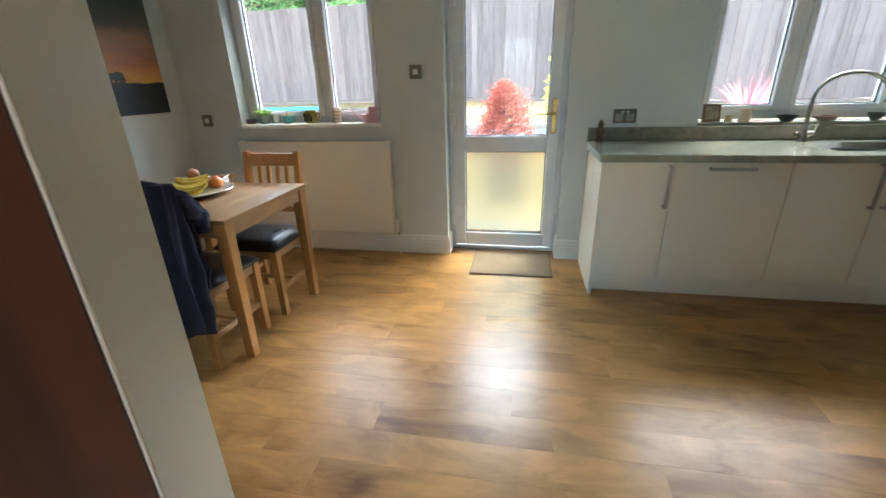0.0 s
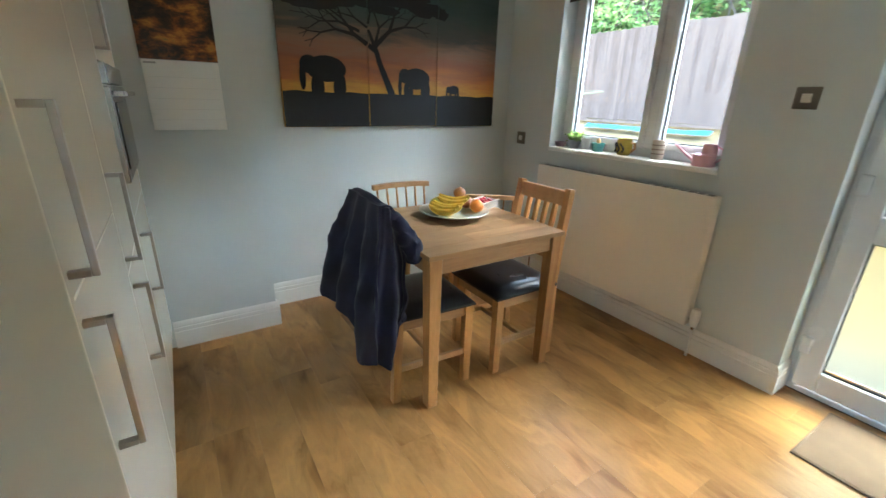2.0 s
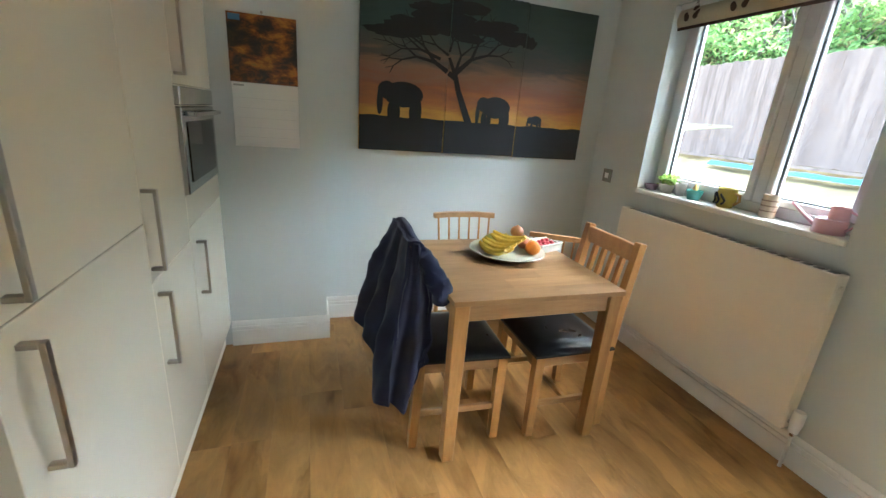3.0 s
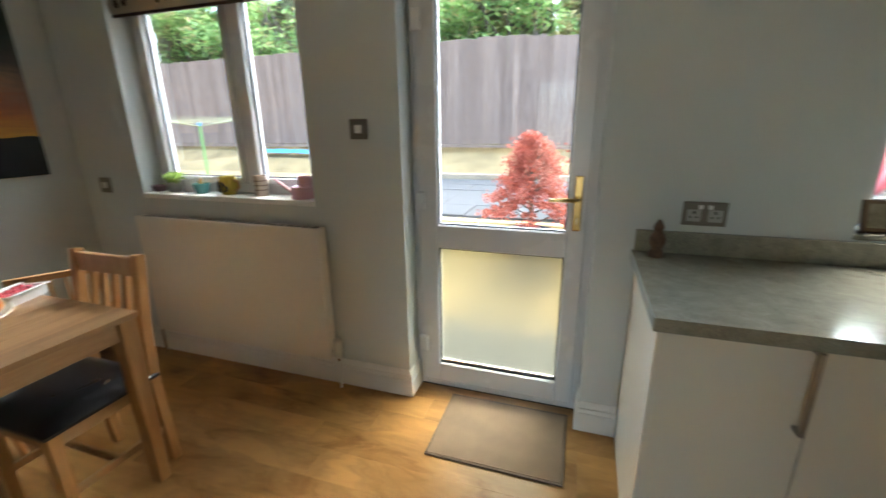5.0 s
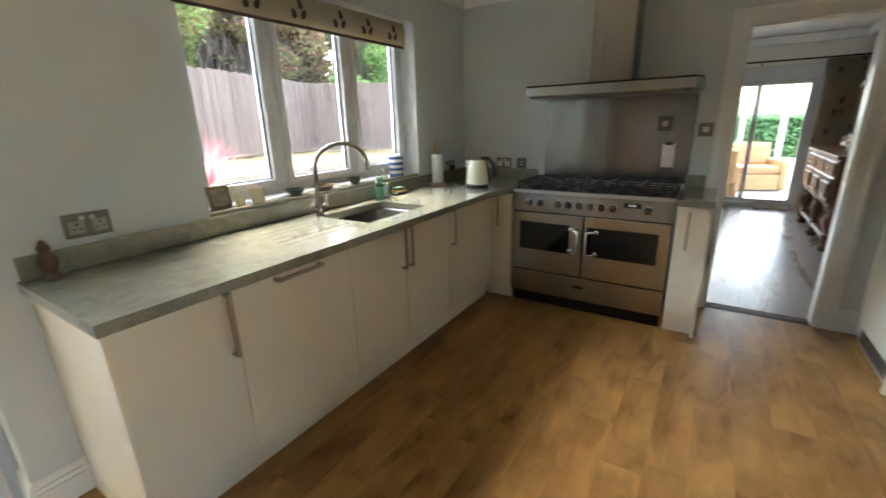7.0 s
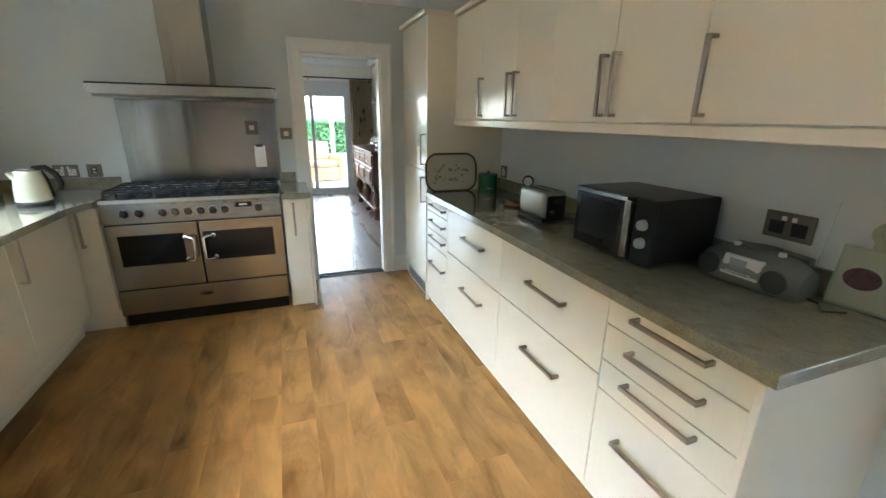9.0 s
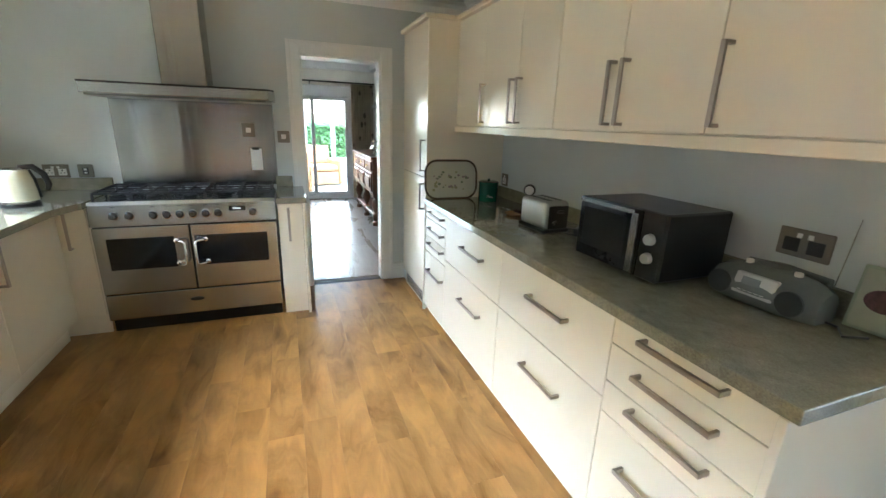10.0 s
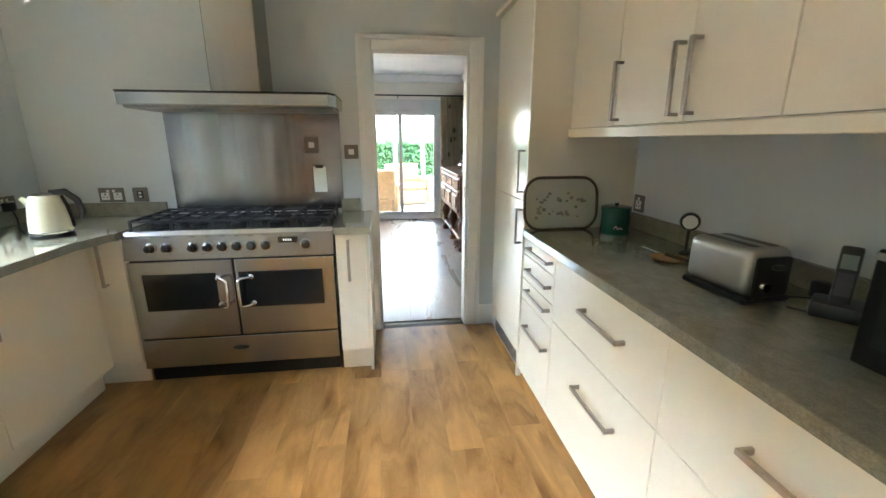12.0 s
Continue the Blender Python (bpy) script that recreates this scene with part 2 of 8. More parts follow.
def part(name, bm, material, parent, label="", smooth=False):
    """One mesh under a thing or a part; the bmesh is in the same coordinates as the thing's base."""
    base = PLACE.get(parent.name, Vector((0, 0, 0)))
    ob = new(name, mesh_of(bm, name, material, smooth, base))
    ob.parent = parent
    PLACE[ob.name] = base
    return tagged(ob, label)


def single(name, bm, material, label, category, group="", kind="", smooth=False):
    """A thing or a piece of the setting of one mesh, its origin at its base."""
    co = [v.co for v in bm.verts]
    lo = Vector([min(c[i] for c in co) for i in range(3)])
    hi = Vector([max(c[i] for c in co) for i in range(3)])
    base = Vector(((lo.x + hi.x) / 2, (lo.y + hi.y) / 2, lo.z))
    ob = new(name, mesh_of(bm, name, material, smooth, base))
    ob.location = base
    PLACE[ob.name] = base
    return tagged(ob, label, category, group, kind)


def box(x0, x1, y0, y1, z0, z1, bevel=0.0, bm=None, seg=1):
    bm = bm or bmesh.new()
    b2 = bmesh.new()
    bmesh.ops.create_cube(b2, size=1)
    for v in b2.verts:
        v.co = Vector((x0 + (v.co.x + 0.5) * (x1 - x0), y0 + (v.co.y + 0.5) * (y1 - y0), z0 + (v.co.z + 0.5) * (z1 - z0)))
    if bevel:
        bmesh.ops.bevel(b2, geom=b2.edges[:], offset=bevel, segments=seg, affect="EDGES", profile=0.6)
    return join(bm, b2)


def join(bm, b2, m=None):
    vs = {}
    for v in b2.verts:
        vs[v.index] = bm.verts.new(m @ v.co if m is not None else v.co)
    b2.verts.index_update()
    for f in b2.faces:
        try:
            nf = bm.faces.new([vs[v.index] for v in f.verts])
            nf.material_index = f.material_index
        except ValueError:
            pass
    b2.free()
    return bm


def lathe(profile, at=(0, 0, 0), seg=24, bm=None, axis="Z", cap=True):
    """A turned shape from (radius, height) pairs."""
    bm = bm or bmesh.new()
    rings = []
    for r, h in profile:
        ring = []
        for i in range(seg):
            a = 2 * math.pi * i / seg
            p = (r * math.cos(a), r * math.sin(a), h)
            p = {"Z": p, "X": (p[2], p[0], p[1]), "Y": (p[0], p[2], p[1])}[axis]
            ring.append(bm.verts.new(Vector(p) + Vector(at)))
        rings.append(ring)
    for a, b in zip(rings, rings[1:]):
        for i in range(seg):
            bm.faces.new((a[i], a[(i + 1) % seg], b[(i + 1) % seg], b[i]))
    if cap:
        for ring in (rings[0], rings[-1]):
            if (ring[0].co - ring[seg // 2].co).length > 1e-5:
                bm.faces.new(ring)
    return bm


def tube(points, r, seg=8, bm=None, square=False):
    """A bar or pipe along a line of points; r may be a list."""
    bm = bm or bmesh.new()
    pts = [Vector(p) for p in points]
    rs = r if isinstance(r, (list, tuple)) else [r] * len(pts)
    n = 4 if square else seg
    up = None
    rings = []
    for i, p in enumerate(pts):
        d = (pts[min(i + 1, len(pts) - 1)] - pts[max(i - 1, 0)]).normalized()
        if up is None:
            up = Vector((0, 0, 1)) if abs(d.z) < 0.9 else Vector((0, 1, 0))
        s = d.cross(up).normalized()
        up = s.cross(d).normalized()
        off = math.pi / 4 if square else 0
        k = 1.414 if square else 1
        rings.append([bm.verts.new(p + k * rs[i] * (math.cos(off + 2 * math.pi * j / n) * s + math.sin(off + 2 * math.pi * j / n) * up)) for j in range(n)])
    for a, b in zip(rings, rings[1:]):
        for j in range(n):
            bm.faces.new((a[j], a[(j + 1) % n], b[(j + 1) % n], b[j]))
    bm.faces.new(rings[0])
    bm.faces.new(rings[-1])
    return bm


def prism(outline, z0, z1, bm=None, bevel=0.0):
    """An upright slab with the given plan."""
    b2 = bmesh.new()
    lo = [b2.verts.new((x, y, z0)) for x, y in outline]
    hi = [b2.verts.new((x, y, z1)) for x, y in outline]
    b2.faces.new(lo)
    b2.faces.new(hi)
    n = len(lo)
    for i in range(n):
        b2.faces.new((lo[i], lo[(i + 1) % n], hi[(i + 1) % n], hi[i]))
    if bevel:
        bmesh.ops.bevel(b2, geom=b2.edges[:], offset=bevel, segments=2, affect="EDGES", profile=0.6)
    bmesh.ops.recalc_face_normals(b2, faces=b2.faces)
    return join(bm or bmesh.new(), b2)


def turned(bm, m):
    bmesh.ops.transform(bm, matrix=m, verts=bm.verts)
    return bm


def bow_handle(a, b, out, parent, r=0.0055, depth=0.035, mat=None):
    """A square-section bow handle between the points a and b, standing out along the vector out."""
    a, b, o = Vector(a), Vector(b), Vector(out) * depth
    d = (b - a).normalized() * r
    bm = bmesh.new()

    def block(p, q, w, h, wdir, hdir):
        vs = []
        for e in (p, q):
            for s, t in ((-1, -1), (1, -1), (1, 1), (-1, 1)):
                vs.append(bm.verts.new(e + wdir * w * s + hdir * h * t))
        for f in ((0, 1, 2, 3), (7, 6, 5, 4), (0, 4, 5, 1), (1, 5, 6, 2), (2, 6, 7, 3), (3, 7, 4, 0)):
            bm.faces.new([vs[i] for i in f])

    along = (b - a).normalized()
    side = along.cross(Vector(out)).normalized()
    block(a + o - along * r, b + o + along * r, 0.008, 0.005, side, Vector(out))
    block(a, a + o * 0.86, 0.008, 0.0055, side, along)
    block(b, b + o * 0.86, 0.008, 0.0055, side, along)
    bmesh.ops.bevel(bm, geom=bm.edges[:], offset=0.0012, segments=1, affect="EDGES")
    return part("handle", bm, mat or NICKEL, parent, "brushed nickel bow handle", smooth=False)


# ---- the shell of the kitchen ----
YW, YR, XE, XW, XN, ZC = 4.07, 0.55, 3.83, -2.53, -2.26, 2.44
W1, W2, DR = (-2.03, -0.845, 1.015, 2.11), (1.355, 3.075, 1.0, 2.12), (-0.355, 0.508, 0.0, 2.12)


def wall_with_holes(name, label, lo, hi, fixed, holes, axis="x", mat=None):
    """A wall along x (fixed = y0, y1) or along y (fixed = x0, x1) with rectangular openings (a0, a1, z0, z1)."""
    bm = bmesh.new()
    z0, z1 = 0.0, ZC

    def slab(a0, a1, b0, b1):
        if a1 - a0 < 1e-4 or b1 - b0 < 1e-4:
            return
        if axis == "x":
            box(a0, a1, fixed[0], fixed[1], b0, b1, bm=bm)
        else:
            box(fixed[0], fixed[1], a0, a1, b0, b1, bm=bm)

    at = lo
    for a0, a1, b0, b1 in sorted(holes):
        slab(at, a0, z0, z1)
        slab(a0, a1, z0, b0)
        slab(a0, a1, b1, z1)
        at = a1
    slab(at, hi, z0, z1)
    return single(name, bm, mat or WALL, label, "wall", kind="structure")


wall_with_holes("wall_north", "pale grey painted wall with two windows and a back door", XW - 0.25, XE + 0.12, (YW, YW + 0.215), [W1, DR, W2])
wall_with_holes("wall_east", "pale grey painted wall with an open doorway", YR - 0.12, YW, (XE, XE + 0.12), [(1.345, 1.987, 0.0, 1.94)], "y")
wall_with_holes("wall_south", "pale grey painted wall behind the fitted units", -0.40, XE, (YR - 0.12, YR), [(-0.40, 0.32, 0.0, 2.03)])
wall_with_holes("wall_south_2", "pale grey painted wall behind the tall units", XN - 0.3, -0.40, (YR - 0.12, YR), [])
single("wall_west", box(XW - 0.25, XW, 2.10, YW, 0, ZC), WALL, "pale blue-grey painted wall behind a canvas picture", "wall", kind="structure")
single("wall_west_2", box(XW - 0.25, XN, YR, 2.10, 0, ZC), WALL, "pale blue-grey painted projecting wall with a calendar", "wall", kind="structure")
single("ceiling", box(XW - 0.25, XE + 0.12, YR - 0.12, YW + 0.215, ZC, ZC + 0.1), CEIL, "smooth white painted ceiling", "ceiling", kind="structure")

# a short hall behind the entrance
single("hall_wall_west", box(-0.62, -0.52, -1.2, YR - 0.12, 0, ZC), WALL, "plain painted hall wall", "wall", kind="structure")
single("hall_wall_east", box(0.52, 0.62, -1.2, YR - 0.12, 0, ZC), WALL, "plain painted hall wall", "wall", kind="structure")
# unseen end wall; its opening and area lamp are added to brighten jamb and kitchen
_hw = box(-0.62, -0.40, -1.3, -1.2, 0, ZC)
box(0.40, 0.62, -1.3, -1.2, 0, ZC, bm=_hw)
box(-0.40, 0.40, -1.3, -1.2, 2.05, ZC, bm=_hw)
box(-0.40, 0.40, -1.3, -1.2, 0, 0.3, bm=_hw)
hall_light = new("hall_fill_lamp", bpy.data.lights.new("hall_fill_lamp", "AREA"))
hall_light.data.shape, hall_light.data.size, hall_light.data.size_y, hall_light.data.energy = "RECTANGLE", 0.78, 1.7, 0.9
hall_light.matrix_basis = look((0, -1.25, 1.175), (0, 2, 1.175))
single("hall_wall_south", _hw, WALL, "plain unseen hall wall with an added opening for a fill lamp", "wall", kind="structure")
single("hall_ceiling", box(-0.62, 0.62, -1.3, YR - 0.12, ZC, ZC + 0.1), CEIL, "plain white hall ceiling", "ceiling", kind="structure")


def coving(name, a, b, inward):
    """A plaster cove along the top of a wall from a to b (x, y)."""
    a, b, n = Vector((*a, 0)), Vector((*b, 0)), Vector((*inward, 0))
    prof = [(0.0, 0.0), (0.0, -0.105), (0.012, -0.105), (0.018, -0.09), (0.035, -0.055), (0.06, -0.03), (0.09, -0.018), (0.105, -0.012), (0.105, 0.0)]
    bm = bmesh.new()
    rows = [[bm.verts.new(p + n * u + Vector((0, 0, ZC + w))) for u, w in prof] for p in (a, b)]
    for i in range(len(prof)):
        j = (i + 1) % len(prof)
        bm.faces.new((rows[0][i], rows[0][j], rows[1][j], rows[1][i]))
    bm.faces.new(rows[0])
    bm.faces.new(rows[1])
    return single(name, bm, CEIL, "white plaster coving along the ceiling", "coving", kind="structure")


coving("trim_coving", (XW, YW), (XE, YW), (0, -1))
coving("trim_coving_2", (XE, YR), (XE, YW), (-1, 0))
coving("trim_coving_3", (XN, YR), (XE, YR), (0, 1))
coving("trim_coving_4", (XW, 2.1), (XW, YW), (1, 0))


def skirting(name, a, b, inward, h=0.155):
    """A torus skirting board with two grooves."""
    a, b, n = Vector((*a, 0)), Vector((*b, 0)), Vector((*inward, 0))
    prof = [(0, 0), (0.018, 0), (0.018, h * 0.62), (0.014, h * 0.64), (0.017, h * 0.67), (0.017, h * 0.78), (0.012, h * 0.80), (0.014, h * 0.84), (0.010, h * 0.94), (0.004, h), (0, h)]
    bm = bmesh.new()
    rows = [[bm.verts.new(p + n * u + Vector((0, 0, w))) for u, w in prof] for p in (a, b)]
    for i in range(len(prof)):
        j = (i + 1) % len(prof)
        bm.faces.new((rows[0][i], rows[0][j], rows[1][j], rows[1][i]))
    bm.faces.new(rows[0])
    bm.faces.new(rows[1])
    return single(name, bm, TRIM, "white moulded skirting board along the wall", "skirting", kind="structure")


skirting("baseboard", (XW, YW), (DR[0], YW), (0, -1))
skirting("baseboard_2", (DR[1], YW), (0.69, YW), (0, -1))
skirting("baseboard_3", (DR[0], YW - 0.018), (DR[0], YW + 0.16), (1, 0))
skirting("baseboard_4", (DR[1], YW - 0.018), (DR[1], YW + 0.16), (-1, 0))
skirting("baseboard_5", (XW, 2.10), (XW, YW), (1, 0))
skirting("baseboard_6", (XN, 1.56), (XN, 2.118), (1, 0))
skirting("baseboard_7", (XW, 2.10), (XN, 2.10), (0, 1))
skirting("baseboard_8", (XE, 1.02), (XE, 1.25), (-1, 0))


def architrave():
    th = thing("trim_architrave", "white moulded architrave round the open doorway", "architrave", (XE, 1.666, 0), kind="structure")
    y0, y1, z1, w = 1.345, 1.987, 1.94, 0.098
    for a, b, c, d in ((y1, y1 + w, 0, z1 + w), (y0 - w, y0, 0, z1 + w), (y0, y1, z1, z1 + w)):
        part("board", box(XE - 0.018, XE, a, b, c, d, 0.004), TRIM, th)
    for a, b in ((y1 + w - 0.03, y1 + w), (y0 - w, y0 - w + 0.03)):
        part("bead", box(XE - 0.026, XE - 0.018, a, b, 0, z1 + w, 0.003), TRIM, th)
    part("bead", box(XE - 0.026, XE - 0.018, y0 - w + 0.03, y1 + w - 0.03, z1 + w - 0.03, z1 + w, 0.003), TRIM, th)
    part("lining", box(XE, XE + 0.12, y1 - 0.012, y1 - 0.0005, 0, z1), TRIM, th)
    part("lining", box(XE, XE + 0.12, y0 + 0.0005, y0 + 0.012, 0, z1), TRIM, th)
    part("lining", box(XE, XE + 0.12, y0 + 0.012, y1 - 0.012, z1 - 0.012, z1 - 0.0005), TRIM, th)
    part("strike_plate", box(XE + 0.03, XE + 0.055, y0 + 0.012, y0 + 0.0145, 0.98, 1.06, 0.001), BRASS, th, "small brass strike plate")


architrave()


# ---- windows and back door ----
def window_unit(name, label, hole, mull, y=4.235):
    """A white plastic window in its reveal: outer frame, mullions, sashes, double panes and handles."""
    x0, x1, z0, z1 = hole
    th = thing(name, label, "window", ((x0 + x1) / 2, y, z0), kind="structure")
    f = 0.052
    zb = z0 + 0.03
    part("window_frame", box(x0, x0 + f, y - 0.035, y + 0.035, zb, z1, 0.004), UPVC, th)
    part("window_frame", box(x1 - f, x1, y - 0.035, y + 0.035, zb, z1, 0.004), UPVC, th)
    part("window_frame", box(x0 + f, x1 - f, y - 0.035, y + 0.035, zb, zb + f, 0.004), UPVC, th)
    part("window_frame", box(x0 + f, x1 - f, y - 0.035, y + 0.035, z1 - f, z1, 0.004), UPVC, th)
    edges = [x0 + f] + [e for m in mull for e in (m - 0.03, m + 0.03)] + [x1 - f]
    for m in mull:
        part("mullion", box(m - 0.03, m + 0.03, y - 0.035, y + 0.035, zb + f, z1 - f, 0.004), UPVC, th)
    for i in range(0, len(edges), 2):
        a, b = edges[i], edges[i + 1]
        s, c, d = 0.038, zb + f, z1 - f
        bm = box(a, a + s, y - 0.048, y + 0.02, c, d, 0.005)
        box(b - s, b, y - 0.048, y + 0.02, c, d, 0.005, bm)
        box(a + s, b - s, y - 0.048, y + 0.02, c, c + s, 0.005, bm)
        box(a + s, b - s, y - 0.048, y + 0.02, d - s, d, 0.005, bm)
        sash = part("sash", bm, UPVC, th)
        g = part("pane", box(a + s - 0.004, b - s + 0.004, y - 0.012, y - 0.008, c + s - 0.004, d - s + 0.004), PANE, sash, "clear double-glazed pane")
        g.visible_shadow = False
        bm = bmesh.new()
        for u0, u1, v0, v1 in ((a + s, a + s + 0.006, c + s, d - s), (b - s - 0.006, b - s, c + s, d - s), (a + s, b - s, c + s, c + s + 0.006), (a + s, b - s, d - s - 0.006, d - s)):
            box(u0, u1, y - 0.02, y - 0.006, v0, v1, bm=bm)
        part("gasket", bm, BLACKPLASTIC, sash, "black rubber gasket")
    return th


window_unit("window_1", "white plastic casement window over the radiator", W1, [-1.335])
window_unit("window_2", "white plastic three-light window over the sink", W2, [1.895, 2.50])
single("window_sill", box(W1[0] + 0.001, W1[1] - 0.001, YW - 0.012, 4.24, W1[2] + 0.001, W1[2] + 0.03, 0.004), TRIM, "white painted sill carrying small pots and ornaments", "window sill", kind="structure")
single("window_sill_2", box(W2[0] + 0.001, W2[1] - 0.001, YW + 0.001, 4.24, W2[2] + 0.001, W2[2] + 0.02, 0.003), GRANITE, "polished grey granite sill behind the sink", "window sill", kind="structure")


def frosted():
    m, nt, b = nodes_of("frosted_glass")
    b.inputs["Base Color"].default_value = (0.52, 0.495, 0.35, 1)
    b.inputs["Transmission Weight"].default_value = 1.0
    b.inputs["IOR"].default_value = 1.25
    b.inputs["Roughness"].default_value = 0.45
    n = tex(nt, coords(nt, "World"), 160, 3)
    bumped(nt, b, n.outputs[0], 0.25, 0.002)
    return m


FROST = frosted()


def back_door():
    y = 4.235
    x0, x1, z1 = DR[0], DR[1], DR[3]
    fr = thing("door_frame", "white plastic outer frame of the back door", "door frame", ((x0 + x1) / 2, y, 0), kind="structure")
    part("frame_post", box(x0, x0 + 0.05, y - 0.03, y + 0.04, 0, z1, 0.004), UPVC, fr)
    part("frame_post", box(x1 - 0.05, x1, y - 0.03, y + 0.04, 0, z1, 0.004), UPVC, fr)
    part("frame_head", box(x0 + 0.05, x1 - 0.05, y - 0.03, y + 0.04, z1 - 0.05, z1, 0.004), UPVC, fr)
    part("threshold", box(x0 + 0.05, x1 - 0.05, y - 0.03, y + 0.05, 0, 0.03, 0.004), UPVC, fr)
    th = thing("door_1", "closed white plastic back door with clear upper and frosted lower glass", "door", ((x0 + x1) / 2, y, 0.03), kind="structure")
    a, b, c, d = x0 + 0.035, x1 - 0.035, 0.045, z1 - 0.03
    ga, gb = -0.222, 0.388
    part("stile", box(a, ga, y - 0.055, y + 0.012, c, d, 0.006), UPVC, th)
    part("stile", box(gb, b, y - 0.055, y + 0.012, c, d, 0.006), UPVC, th)
    part("bottom_rail", box(ga, gb, y - 0.055, y + 0.012, c, 0.155, 0.006), UPVC, th)
    part("middle_rail", box(ga, gb, y - 0.055, y + 0.012, 0.812, 0.932, 0.006), UPVC, th)
    part("top_rail", box(ga, gb, y - 0.055, y + 0.012, d - 0.1, d, 0.006), UPVC, th)
    for v0, v1, mt, lb in ((0.155, 0.812, FROST, "frosted lower pane"), (0.932, d - 0.1, PANE, "clear upper pane")):
        g = part("pane", box(ga - 0.005, gb + 0.005, y - 0.024, y - 0.018, v0 - 0.005, v1 + 0.005), mt, th, lb)
        g.visible_shadow = False
        bm = bmesh.new()
        for u0, u1, w0, w1 in ((ga, ga + 0.006, v0, v1), (gb - 0.006, gb, v0, v1), (ga + 0.006, gb - 0.006, v0, v0 + 0.006), (ga + 0.006, gb - 0.006, v1 - 0.006, v1)):
            box(u0, u1, y - 0.04, y - 0.026, w0, w1, bm=bm)
        part("gasket", bm, BLACKPLASTIC, th, "black rubber gasket")
    for u0, u1, w0, w1 in ((ga + 0.006, gb - 0.006, 0.161, 0.172),):
        part("spacer_bar", box(u0, u1, y - 0.034, y - 0.028, w0, w1), CHROME, th, "silver spacer bar")
    for zc in (0.27, 1.05, 1.85):
        hg = part("hinge", box(x0 + 0.022, x0 + 0.07, y - 0.075, y - 0.045, zc - 0.045, zc + 0.045, 0.006), UPVC, th, "white plastic hinge")
    xh = 0.43
    pl = part("handle_plate", box(xh - 0.018, xh + 0.018, y - 0.064, y - 0.055, 0.945, 1.19, 0.006, seg=2), BRASS, th, "polished brass handle plate")
    part("lever", tube([(xh, y - 0.06, 1.09), (xh, y - 0.10, 1.09), (xh - 0.03, y - 0.112, 1.09), (xh - 0.12, y - 0.105, 1.085)], [0.009, 0.009, 0.009, 0.007], 10), BRASS, pl, "brass lever", True)
    part("cylinder", lathe([(0.009, 0), (0.009, -0.012)], (xh, y - 0.064, 1.0), 12, axis="Y"), BRASS, pl, "brass lock cylinder", True)
    key = part("key", box(xh - 0.002, xh + 0.002, y - 0.10, y - 0.075, 0.985, 1.012, 0.001), CHROME, pl, "steel key in the lock")


back_door()


# ---- fitted units ----
def front_panel(name, parent, x0, x1, y, z0, z1, facing, mat=None):
    """A slab door or drawer front with a 2 mm shadow gap, lying on the plane y (facing along y) or x."""
    g, t = 0.0016, 0.019
    if facing in ("+y", "-y"):
        s = 1 if facing == "+y" else -1
        bm = box(x0 + g, x1 - g, min(y, y - s * t), max(y, y - s * t), z0 + g, z1 - g, 0.0018)
    else:
        s = 1 if facing == "+x" else -1
        bm = box(min(y, y - s * t), max(y, y - s * t), x0 + g, x1 - g, z0 + g, z1 - g, 0.0018)
    return part(name, bm, mat or CREAM, parent)


def base_unit(label, x0, x1, yb, yf, facing, fronts, ztop=0.868, zp=0.14, group="", name="base_cabinet"):
    """A floor cabinet along x: carcass, plinth, fronts [(kind, z0, z1, handle)] with bow handles."""
    s = 1 if facing == "+y" else -1
    th = thing(name, label, "cabinet", ((x0 + x1) / 2, (yb + yf) / 2, 0), group)
    ys = sorted((yb, yf - s * 0.0195))
    part("body", box(x0 + 0.0006, x1 - 0.0006, ys[0], ys[1], zp, ztop), CREAM_SIDE, th)
    yk = yf - s * (0.07 if facing == "-y" else 0.035)
    kk = sorted((yk, yk - s * 0.018))
    part("plinth", box(x0, x1, kk[0], kk[1], 0.0, zp - 0.002), CREAM_SIDE, th)
    for kind, z0, z1, hd in fronts:
        fp = front_panel(kind, th, x0, x1, yf, z0, z1, facing)
        if hd:
            if hd[0] == "v":
                bow_handle((hd[1], yf, hd[2]), (hd[1], yf, hd[3]), (0, s, 0), fp)
            else:
                bow_handle((hd[1], yf, hd[3]), (hd[2], yf, hd[3]), (0, s, 0), fp)
    return th


FS, WS = 3.49, 3.412
GRP = "cream units under the window"
base_unit("cream gloss base cabinet with one door, beside the back door", 0.692, 1.072, YW - 0.005, FS, "-y", [("door", 0.14, 0.866, ("v", 1.045, 0.60, 0.84))], group=GRP)
base_unit("cream gloss dishwasher front with a horizontal handle", 1.072, 1.668, YW - 0.005, FS, "-y", [("door", 0.14, 0.866, ("h", 1.255, 1.475, 0.825))], group=GRP, name="dishwasher")
base_unit("cream gloss sink cabinet door below the sink", 1.668, 2.105, YW - 0.005, FS, "-y", [("door", 0.14, 0.866, ("v", 2.075, 0.62, 0.85))], ztop=0.68, group=GRP)
base_unit("cream gloss sink cabinet door below the sink", 2.105, 2.575, YW - 0.005, FS, "-y", [("door", 0.14, 0.866, ("v", 2.135, 0.62, 0.85))], ztop=0.68, group=GRP)
base_unit("cream gloss corner cabinet beside the cooker", 2.575, 3.2495, YW - 0.005, FS, "-y", [("door", 0.14, 0.866, ("v", 2.61, 0.62, 0.85))], group=GRP)
single("end_panel", box(0.672, 0.6915, FS - 0.012, YW - 0.001, 0, 0.868, 0.0015), CREAM, "cream end panel of the units beside the back door", "panel")

